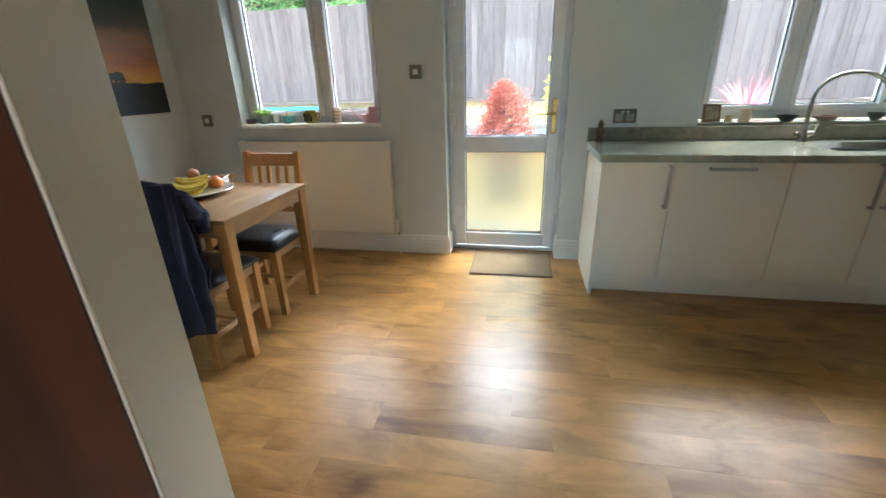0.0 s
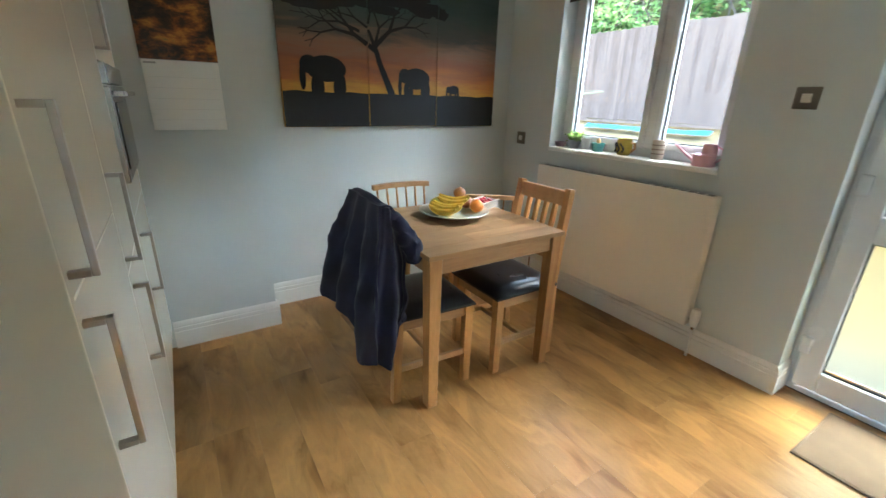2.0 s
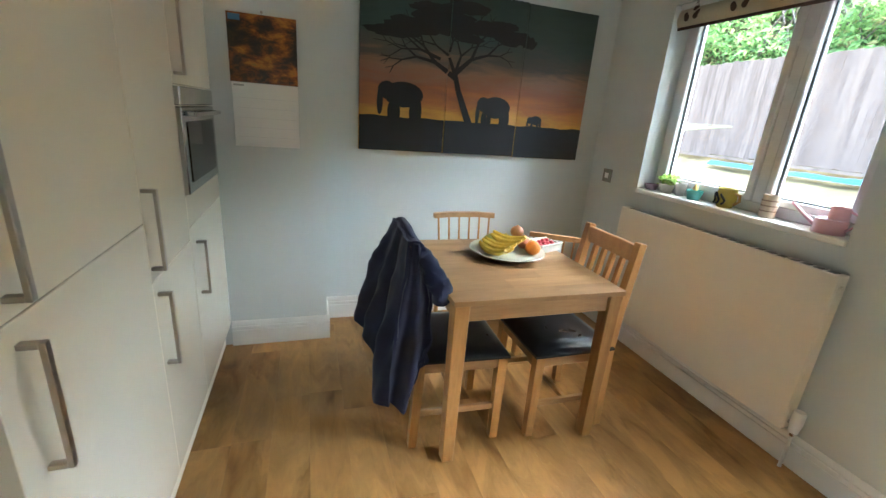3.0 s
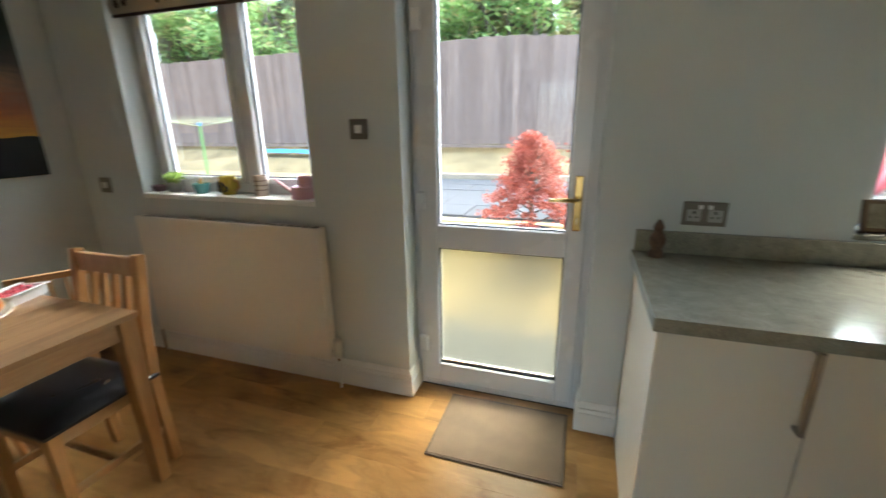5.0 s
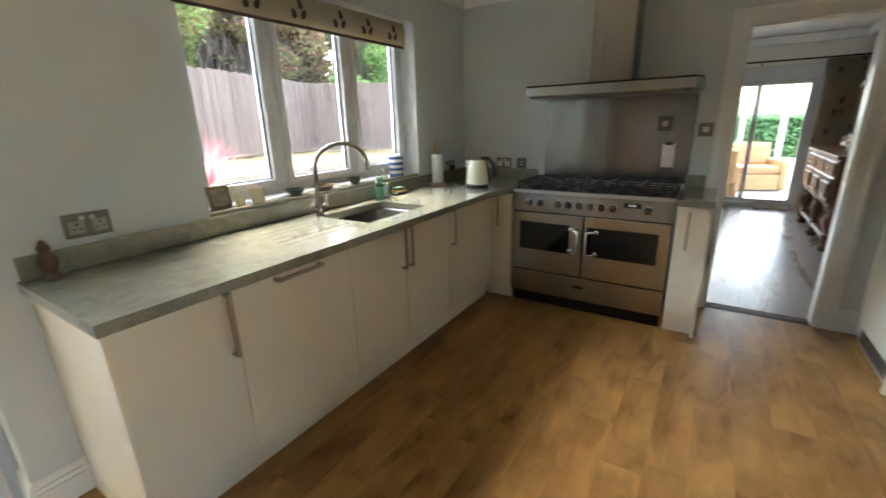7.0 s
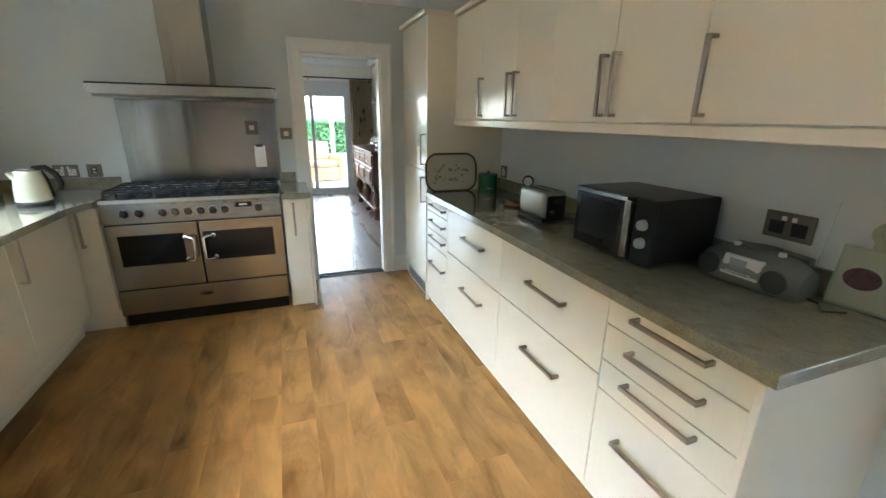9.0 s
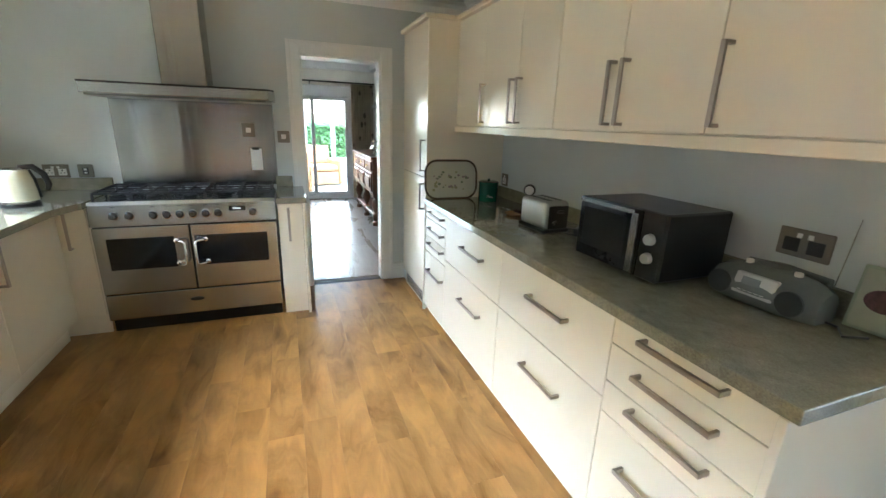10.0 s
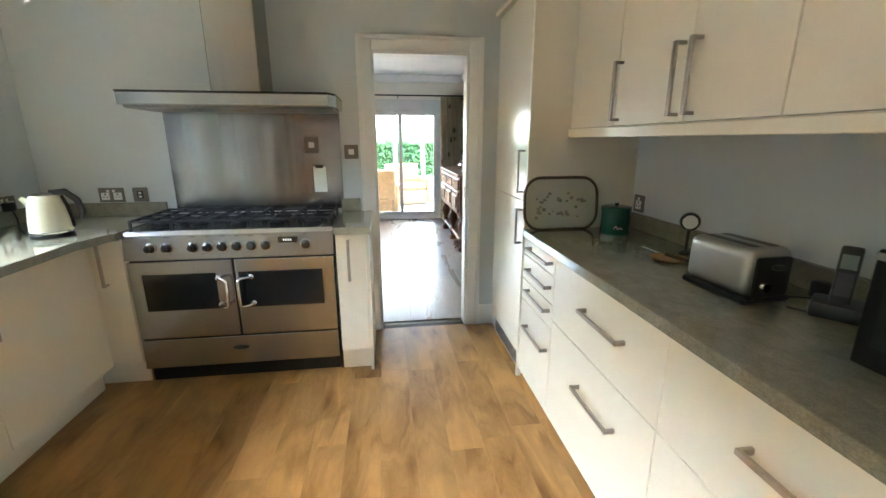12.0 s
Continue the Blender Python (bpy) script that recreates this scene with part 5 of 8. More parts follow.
def jacket():
    """A heavy jacket thrown over a chair back: flared folds on the outside, one sleeve on the table side."""
    th = thing("jacket", "navy blue jacket hung over the chair back", "jacket", (-1.47, 2.40, 0.9))
    cloth = surface("navy_cloth", (0.019, 0.022, 0.058), 0.95, var=0.25, scale=10, grain=220, bump=0.5, sheen=0.12)
    c = Vector((-1.415, 2.392, 0))
    r, o = Vector((0.9986, -0.052, 0)), Vector((-0.052, -0.9986, 0))

    def sheet(name, nu, nv, place, thick=0.012):
        bm = bmesh.new()
        grid = [[bm.verts.new(place(i / nu, j / nv)) for j in range(nv + 1)] for i in range(nu + 1)]
        for p, q in zip(grid, grid[1:]):
            for j in range(nv):
                bm.faces.new((p[j], p[j + 1], q[j + 1], q[j]))
        bmesh.ops.recalc_face_normals(bm, faces=bm.faces[:])
        bmesh.ops.solidify(bm, geom=bm.faces[:], thickness=thick)
        part(name, bm, cloth, th, "", True)

    def crumple(p, amount):
        return p + Vector([amount * noise.noise(p * 9 + Vector((k * 5, 1, 2))) for k in range(3)])

    def lie(knots, t):
        """A value along evenly spaced knots."""
        x = min(max(t, 0), 1) * (len(knots) - 1)
        i = min(int(x), len(knots) - 2)
        f = x - i
        f = f * f * (3 - 2 * f)
        return knots[i] * (1 - f) + knots[i + 1] * f

    # outside: falls from the rail, flaring away from the chair, hem longest at the near post
    def outer(u, v):
        along = -0.18 + 0.365 * u
        hem = lie((0.58, 0.46, 0.44, 0.47, 0.44, 0.31, 0.29, 0.31), u)
        z = 0.950 - (0.950 - hem) * v
        out = 0.022 + lie((0.0, 0.012, 0.034, 0.060, 0.085, 0.105, 0.115), v) * lie((1.15, 1.2, 1.0, 0.9, 0.85, 0.7), u)
        fold = (0.003 + 0.026 * v) * math.sin(17 * u + 1.1 * math.sin(5 * v) + 0.4) + 0.008 * v * math.sin(37 * u + 4 * v)
        along += 0.14 * (v ** 1.2) * (u - 0.35) + 0.010 * math.sin(6 * v + 9 * u) * v
        return crumple(c + r * along + o * (out + fold) + Vector((0, 0, z)), 0.010)

    sheet("outer_side", 56, 26, outer)

    # over the rail and down the seat side
    def inner(u, v):
        along = -0.175 + 0.365 * u
        drop = lie((0.22, 0.26, 0.30, 0.36, 0.46, 0.50), u)
        if v < 0.22:
            a = v / 0.22 * math.pi
            out, z = 0.024 * math.cos(a), 0.944 + 0.012 * math.sin(a)
        else:
            w = (v - 0.22) / 0.78
            out, z = -0.03 - lie((0.0, 0.02, 0.03, 0.03, 0.02), w) * (0.4 + 0.8 * u), 0.944 - drop * w
            out += (0.003 + 0.014 * w) * math.sin(17 * u + 2 * w)
            along += 0.04 * w * (u - 0.3)
        return crumple(c + r * along + o * out + Vector((0, 0, z)), 0.008)

    sheet("inner_side", 44, 28, inner)

    # the near edge, folded round the post into hanging layers
    def side(u, v):
        hem = lie((0.31, 0.27, 0.26, 0.31, 0.47), u)
        z = 0.945 - (0.95 - hem) * v
        half = lie((0.022, 0.038, 0.056, 0.075, 0.085, 0.065), v)
        mid = lie((0.0, -0.004, 0.0, 0.004, 0.012, 0.03), v)
        out = mid + half * (1 - 2 * u)
        along = 0.17 + 0.03 * math.sin(math.pi * u) + (0.004 + 0.022 * v) * math.sin(11 * u + 2.2 * v) + 0.05 * v
        return crumple(c + r * along + o * out + Vector((0, 0, z)), 0.008)

    sheet("near_fold", 30, 26, side)

    def limb(name, points, radii, k):
        pts = [c + r * u + o * v + Vector((0, 0, z)) for u, v, z in points]
        fine, rad = [], []
        for q in range(len(pts) - 1):
            for e in range(6):
                fine.append(pts[q].lerp(pts[q + 1], e / 6))
                rad.append(radii[q] + (radii[q + 1] - radii[q]) * e / 6)
        bm = tube(fine + [pts[-1]], rad + [radii[-1]], 20)
        for v in bm.verts:
            v.co += Vector([0.02 * noise.noise(v.co * 16 + Vector((q * 7, k, 0))) + 0.009 * noise.noise(v.co * 40 + Vector((q * 3, k, 5))) for q in range(3)])
        part(name, bm, cloth, th, "", True)

    limb("sleeve", [(0.15, -0.01, 0.92), (0.185, -0.045, 0.875), (0.205, -0.075, 0.82), (0.21, -0.098, 0.765), (0.20, -0.105, 0.715)], [0.024, 0.038, 0.043, 0.04, 0.03], 1)
    part("collar", tube([c + r * u + o * 0.002 + Vector((0, 0, z)) for u, z in ((-0.15, 0.950), (-0.06, 0.953), (0.06, 0.953), (0.14, 0.949))], [0.008, 0.012, 0.012, 0.008], 12), cloth, th, "", True)


jacket()


def fruit():
    cx, cy, z = -1.605, 2.955, 0.755
    pl = single("fruit_plate", lathe([(0.0, 0.004), (0.10, 0.004), (0.10, 0.0), (0.12, 0.0), (0.185, 0.028), (0.192, 0.031), (0.188, 0.034), (0.13, 0.012), (0.0, 0.010)], (cx, cy, z), 48, cap=False), surface("glazed_cream_china", (0.72, 0.70, 0.58), 0.15, var=0.06, coat=0.5), "large cream china plate of fruit on the table", "plate", smooth=True)
    ban = surface("ripe_banana_skin", (0.72, 0.50, 0.06), 0.45, var=0.2, scale=14, grain=60, bump=0.1, kind="Object")
    for bx, by, yaw, lift, n in ((cx + 0.03, cy - 0.07, 25, 0.0, 4), (cx - 0.03, cy + 0.02, 40, 0.028, 3)):
        th = thing("banana_bunch", "bunch of ripe yellow bananas on the plate", "bananas", (bx, by, z + 0.02))
        for k in range(n):
            pts = []
            for i in range(9):
                t = i / 8
                a = -0.9 + 1.8 * t
                p = Vector((0.105 * math.sin(a), 0.026 * k - 0.04, 0.02 + 0.075 * (1 - math.cos(a)) + lift + 0.012 * (k % 2)))
                pts.append(Vector((bx, by, z + 0.018)) + Matrix.Rotation(radians(yaw + 6 * k), 3, "Z") @ p)
            part("banana", tube(pts, [0.006, 0.013, 0.0175, 0.0185, 0.0185, 0.0185, 0.0175, 0.012, 0.006], 8), ban, th, smooth=True)
    for fx, fy, fz, r, nm, col, lb in ((cx + 0.035, cy + 0.125, 0.045, 0.037, "orange", (0.75, 0.24, 0.02), "bright orange fruit on the plate"), (cx - 0.05, cy + 0.115, 0.05, 0.036, "apple", (0.42, 0.13, 0.06), "reddish-brown apple on the plate"), (cx - 0.11, cy + 0.04, 0.045, 0.034, "apple", (0.42, 0.36, 0.10), "green-yellow apple on the plate"), (cx - 0.02, cy + 0.145, 0.04, 0.03, "peach", (0.60, 0.36, 0.16), "pale peach on the plate"), (cx - 0.105, cy - 0.05, 0.045, 0.036, "pear", (0.35, 0.34, 0.08), "green pear on the plate"), (cx - 0.075, cy + 0.085, 0.10, 0.033, "apple", (0.45, 0.20, 0.10), "brownish apple on top of the fruit")):
        prof = [(max(0.0005, r * math.sin(math.pi * i / 10) * (1 + 0.06 * math.sin(math.pi * i / 10))), -r * 0.95 * math.cos(math.pi * i / 10) + (0.006 if i == 10 else 0)) for i in range(11)]
        single(nm, lathe(prof, (fx, fy, z + fz), 18), surface(nm + "_skin_%d" % int(col[1] * 1000), col, 0.4, var=0.15, scale=30, grain=220, bump=0.25), lb, "fruit", smooth=True)
    th = thing("punnet", "white plastic punnet of red berries on the table", "punnet", (-1.685, 3.215, z))
    bm = bmesh.new()
    ang = Matrix.Translation((-1.685, 3.215, z)) @ Matrix.Rotation(radians(20), 4, "Z")
    for a, b, c, d, e, f in ((-0.05, 0.05, -0.075, 0.075, 0, 0.004), (-0.054, -0.05, -0.08, 0.08, 0.0, 0.04), (0.05, 0.054, -0.08, 0.08, 0.0, 0.04), (-0.05, 0.05, -0.08, -0.076, 0, 0.04), (-0.05, 0.05, 0.076, 0.08, 0, 0.04), (-0.062, -0.05, -0.088, 0.088, 0.04, 0.043), (0.05, 0.062, -0.088, 0.088, 0.04, 0.043)):
        box(a, b, c, d, e, f, bm=bm)
    part("tray", turned(bm, ang), WHITEPLASTIC, th)
    rnd = random.Random(6)
    for i in range(14):
        p = ang @ Vector((-0.033 + 0.033 * (i % 3), -0.06 + 0.03 * (i // 3), 0.022 + rnd.random() * 0.012))
        part("berry", lathe([(0.002, -0.013), (0.012, -0.006), (0.014, 0.003), (0.009, 0.012), (0.001, 0.014)], p, 8), surface("red_berry", (0.48, 0.03, 0.05), 0.3, var=0.3, grain=300, bump=0.3), th, smooth=True)


fruit()
mat_cloth = surface("brown_coir", (0.20, 0.145, 0.098), 0.95, var=0.12, scale=6, grain=320, bump=0.9)
dm = thing("door_mat", "plain brown rectangular mat before the back door", "mat", (0.15, 3.92, 0))
part("mat_surface", box(-0.125, 0.452, 3.70, 4.13, 0.0, 0.009, 0.003), mat_cloth, dm)
for a, b, c, d in ((-0.135, 0.462, 3.69, 3.70), (-0.135, 0.462, 4.13, 4.14), (-0.135, -0.125, 3.70, 4.13), (0.452, 0.462, 3.70, 4.13)):
    part("binding", box(a, b, c, d, 0.0, 0.0085, 0.002), surface("dark_brown_binding", (0.15, 0.108, 0.074), 0.8, grain=200, bump=0.4), dm)


def radiator():
    x0, x1, y0, y1, z0, z1 = -2.035, -0.785, 3.985, 4.05, 0.185, 0.92
    th = thing("radiator", "white flat-fronted radiator under the window", "radiator", (-1.41, 4.02, z0))
    part("front_panel", box(x0, x1, y0, y0 + 0.012, z0, z1, 0.006, seg=2), RADIATOR, th)
    part("side_cover", box(x0, x0 + 0.012, y0 + 0.0125, y1, z0 + 0.005, z1 - 0.002, 0.002), RADIATOR, th)
    part("side_cover", box(x1 - 0.012, x1, y0 + 0.0125, y1, z0 + 0.005, z1 - 0.002, 0.002), RADIATOR, th)
    part("top_grille", box(x0 + 0.013, x1 - 0.013, y0 + 0.0125, y1, z1 - 0.012, z1 - 0.003, 0.001), RADIATOR, th)
    for i in range(24):
        x = x0 + 0.04 + i * 0.05
        part("slot", box(x, x + 0.036, y0 + 0.02, y1 - 0.008, z1 - 0.0029, z1 - 0.0018), BLACK, th, "dark slot of the top grille")
    part("bleed_cap", lathe([(0.014, 0.0), (0.014, 0.008), (0.008, 0.01)], (x1, 4.02, z1 - 0.06), 14, axis="X"), RADIATOR, th, smooth=True)
    v = part("valve", lathe([(0.018, 0.19), (0.02, 0.21), (0.024, 0.23), (0.024, 0.285), (0.02, 0.295), (0.0, 0.296)], (x1 + 0.03, 4.02, 0), 18), WHITEPLASTIC, th, "white thermostatic valve", True)
    part("valve_body", tube([(x1 - 0.002, 4.02, 0.225), (x1 + 0.03, 4.02, 0.225), (x1 + 0.03, 4.02, 0.17)], 0.009, 10), CHROME, th, "chrome valve body", True)
    part("pipe", tube([(x1 + 0.03, 4.02, 0.19), (x1 + 0.03, 4.02, 0.0)], 0.0075, 10), TRIM, th, "white painted pipe", True)
    part("valve_body", tube([(x0 + 0.002, 4.02, 0.225), (x0 - 0.03, 4.02, 0.225), (x0 - 0.03, 4.02, 0.0)], 0.0075, 10), CHROME, th, "chrome valve body", True)
    for xb in (x0 + 0.2, x1 - 0.2):
        part("bracket", box(xb - 0.015, xb + 0.015, y1, YW - 0.0005, 0.3, 0.8, 0.001), RADIATOR, th)


radiator()


# ---- canvas picture and calendar ----
def sunset():
    m, nt, b = nodes_of("painted_sunset")
    mp = coords(nt, "World", (1, 1, 1))
    sep = nt.nodes.new("ShaderNodeSeparateXYZ")
    n = tex(nt, coords(nt, "World", (1, 0.9, 5.5)), 2.2, 6, 0.6, 0.6)
    nt.links.new(mp.outputs[0], sep.inputs[0])
    mul = nt.nodes.new("ShaderNodeMath")
    mul.operation = "MULTIPLY_ADD"
    nt.links.new(n.outputs[0], mul.inputs[0])
    mul.inputs[1].default_value = 0.34
    nt.links.new(sep.outputs[2], mul.inputs[2])
    mr = nt.nodes.new("ShaderNodeMapRange")
    mr.inputs["From Min"].default_value, mr.inputs["From Max"].default_value = 1.165 + 0.17, 2.115 + 0.17
    nt.links.new(mul.outputs[0], mr.inputs[0])
    r = ramp(nt, [(0.0, (0.55, 0.30, 0.03)), (0.22, (0.62, 0.33, 0.05)), (0.32, (0.45, 0.17, 0.05)), (0.42, (0.30, 0.12, 0.06)), (0.52, (0.28, 0.16, 0.10)), (0.62, (0.09, 0.085, 0.07)), (0.75, (0.05, 0.075, 0.065)), (1.0, (0.025, 0.045, 0.04))])
    nt.links.new(mr.outputs[0], r.inputs[0])
    nt.links.new(r.outputs[0], b.inputs["Base Color"])
    b.inputs["Roughness"].default_value = 0.6
    wv = tex(nt, coords(nt, "World"), 700, 2)
    bumped(nt, b, wv.outputs[0], 0.15, 0.0006)
    return m


def canvas_picture():
    xw, z0, z1 = XW, 1.165, 2.118
    ink = surface("printed_black", (0.012, 0.012, 0.013), 0.6, var=0.2, grain=200, bump=0.05)
    sun_m = sunset()
    x = xw + 0.036
    for y0, y1, dz in ((2.31, 2.852, 0.0), (2.856, 3.366, 0.0), (3.369, 3.886, -0.004)):
        th = thing("canvas_panel", "canvas panel of a savanna sunset with a dark tree", "picture", (xw, (y0 + y1) / 2, z0 + dz), "three canvas panels side by side")
        part("canvas", box(xw + 0.002, x, y0, y1, z0 + dz, z1 + dz, 0.002), sun_m, th)
        n = 24
        out = [(y0 + 0.0005, z0 + dz + 0.001)] + [(y1 - 0.0005, z0 + dz + 0.001)] + [(y1 - 0.0005 - (y1 - y0 - 0.001) * i / n, z0 + 0.208 + 0.008 * noise.noise(((y1 - (y1 - y0) * i / n) * 9, 0, 0))) for i in range(n + 1)]
        part("dark_ground", flat(out, x + 0.0008), ink, th, "dark painted ground")
        blobs = []
        if y0 < 2.5:
            blobs = [(2.58, 1.505, 0.125, 0.075), (2.475, 1.525, 0.055, 0.052), (2.434, 1.455, 0.019, 0.075), (2.505, 1.40, 0.024, 0.065), (2.54, 1.40, 0.022, 0.06), (2.64, 1.40, 0.022, 0.065), (2.675, 1.41, 0.024, 0.075)]
        elif y0 < 3:
            blobs = [(3.205, 1.475, 0.105, 0.068), (3.115, 1.49, 0.045, 0.046), (3.078, 1.425, 0.014, 0.066), (3.125, 1.395, 0.02, 0.055), (3.16, 1.39, 0.018, 0.05), (3.255, 1.39, 0.019, 0.055), (3.29, 1.40, 0.02, 0.065)]
        else:
            blobs = [(3.515, 1.415, 0.045, 0.03), (3.47, 1.415, 0.022, 0.022), (3.453, 1.387, 0.007, 0.028), (3.485, 1.378, 0.009, 0.025), (3.53, 1.378, 0.009, 0.025), (3.55, 1.385, 0.009, 0.028)]
        for bn, (by, bz, ry, rz) in enumerate(blobs):
            part("dark_shape", flat([(by + ry * math.cos(k * math.pi / 10), bz + rz * math.sin(k * math.pi / 10)) for k in range(20)], x + 0.0014 + 0.0006 * bn), ink, th, "plain rounded dark painted shape")
        for sn, seg in enumerate(tree_lines()):
            clip = clip_line(seg, y0 + 0.001, y1 - 0.001)
            if clip:
                part("branch", clip_shape(clip, x + 0.0048 + 0.00003 * sn), ink, th, "dark painted branch")
        for fn, (by, bz, ry, rz) in enumerate(((2.62, 1.89, 0.19, 0.04), (2.50, 1.85, 0.16, 0.025), (2.80, 1.96, 0.20, 0.04), (2.95, 2.03, 0.15, 0.03), (2.86, 1.90, 0.15, 0.03), (3.10, 1.93, 0.20, 0.035), (3.28, 1.90, 0.13, 0.035), (3.39, 1.885, 0.05, 0.03), (2.72, 2.0, 0.12, 0.025), (2.98, 1.86, 0.10, 0.02), (3.2, 1.96, 0.1, 0.02))):
            pts = []
            for k in range(26):
                a = k * math.pi / 13
                wob = 1 + 0.35 * noise.noise((by * 9 + math.cos(a) * 2.2, bz * 9 + math.sin(a) * 2.2, k * 0.4))
                pts.append((min(max(by + ry * wob * math.cos(a), y0 + 0.001), y1 - 0.001), min(bz + 1.25 * rz * wob * math.sin(a), z1 - 0.003)))
            ok = max(p[0] for p in pts) - min(p[0] for p in pts)
            if ok > 0.02:
                part("foliage", flat(pts, x + 0.0075 + 0.0005 * fn), ink, th, "dark painted tree crown")


def flat(pts, x):
    """A thin painted layer on the canvas, given in y and z."""
    bm = bmesh.new()
    bm.faces.new([bm.verts.new((x, y, z)) for y, z in pts])
    bmesh.ops.triangulate(bm, faces=bm.faces[:])
    return bm


def tree_lines():
    """Trunk and forked limbs, each (y0, z0, y1, z1, width0, width1)."""
    out = [(3.02, 1.36, 2.93, 1.56, 0.05, 0.036), (2.93, 1.56, 2.90, 1.66, 0.036, 0.03)]

    def grow(y, z, a, ln, w, d):
        y2, z2 = y + ln * math.sin(a), z + ln * math.cos(a) * 0.8
        out.append((y, z, y2, z2, w, w * 0.65))
        if d:
            r = random.Random(int(y2 * 997 + z2 * 7919))
            for s in (-1, 1):
                grow(y2, z2, a + s * r.uniform(0.3, 0.6), ln * r.uniform(0.7, 0.85), w * 0.62, d - 1)

    grow(2.905, 1.63, -0.95, 0.17, 0.034, 4)
    grow(2.895, 1.65, 0.72, 0.165, 0.034, 4)
    grow(2.90, 1.65, -0.35, 0.14, 0.026, 4)
    grow(2.90, 1.66, 0.25, 0.13, 0.022, 4)
    grow(2.80, 1.73, -1.2, 0.14, 0.02, 3)
    return [s for s in out if s[3] < 2.05]


def clip_line(s, lo, hi):
    y0, z0, y1, z1, a, b = s
    if max(y0, y1) < lo + 0.01 or min(y0, y1) > hi - 0.01 or abs(y1 - y0) < 1e-6:
        return None
    t = sorted(((lo - y0) / (y1 - y0), (hi - y0) / (y1 - y0)))
    u, v = max(0, t[0]), min(1, t[1])
    if v - u < 0.05:
        return None
    return (y0 + (y1 - y0) * u, z0 + (z1 - z0) * u, y0 + (y1 - y0) * v, z0 + (z1 - z0) * v, a + (b - a) * u, a + (b - a) * v)


def clip_shape(s, x):
    y0, z0, y1, z1, a, b = s
    d = Vector((y1 - y0, z1 - z0)).normalized()
    n = Vector((-d.y, d.x))
    return flat([(y0 + n.x * a / 2, z0 + n.y * a / 2), (y1 + n.x * b / 2, z1 + n.y * b / 2), (y1 - n.x * b / 2, z1 - n.y * b / 2), (y0 - n.x * a / 2, z0 - n.y * a / 2)], x)


canvas_picture()


def calendar():
    th = thing("calendar", "wall calendar with an autumn landscape over a white month page", "calendar", (XN, 1.81, 1.17))
    m, nt, b = nodes_of("autumn_print")
    n1 = tex(nt, coords(nt, "World", (1, 1, 1.9)), 7, 6, 0.65, 0.3)
    r = ramp(nt, [(0.36, (0.012, 0.009, 0.006)), (0.46, (0.05, 0.025, 0.01)), (0.54, (0.24, 0.075, 0.015)), (0.62, (0.55, 0.22, 0.03)), (0.7, (0.22, 0.18, 0.05))])
    nt.links.new(n1.outputs[0], r.inputs[0])
    nt.links.new(r.outputs[0], b.inputs["Base Color"])
    b.inputs["Roughness"].default_value = 0.3
    paper = surface("white_paper", (0.88, 0.88, 0.86), 0.7, var=0.02, bump=0.02)
    y0, y1 = 1.65, 1.968
    part("photo_page", box(XN + 0.002, XN + 0.006, y0, y1, 1.487, 1.80, 0.0005), m, th, "glossy autumn landscape photograph")
    part("month_page", box(XN + 0.002, XN + 0.006, y0 + 0.004, y1, 1.172, 1.485, 0.0005), paper, th, "white month page")
    grey = surface("grey_print", (0.45, 0.45, 0.45), 0.7, var=0.05, bump=0)
    part("title_bar", box(XN + 0.0061, XN + 0.0065, y0 + 0.012, y0 + 0.06, 1.468, 1.476), grey, th, "small printed title bar")
    for i in range(5):
        part("week_line", box(XN + 0.0061, XN + 0.0064, y0 + 0.02, y1 - 0.015, 1.22 + 0.048 * i, 1.221 + 0.048 * i), surface("pale_print", (0.66, 0.66, 0.65), 0.7, var=0.03, bump=0), th, "faint printed week line")
    part("logo_patch", box(XN + 0.0061, XN + 0.0066, y0 + 0.008, y0 + 0.06, 1.765, 1.792), surface("blue_print", (0.12, 0.28, 0.5), 0.5, bump=0), th, "small pale blue printed patch")
    part("pin", lathe([(0.006, 0), (0.006, 0.008), (0.002, 0.012)], (XN + 0.002, 1.81, 1.812), 10, axis="X"), NICKEL, th, "small metal pin", True)


calendar()


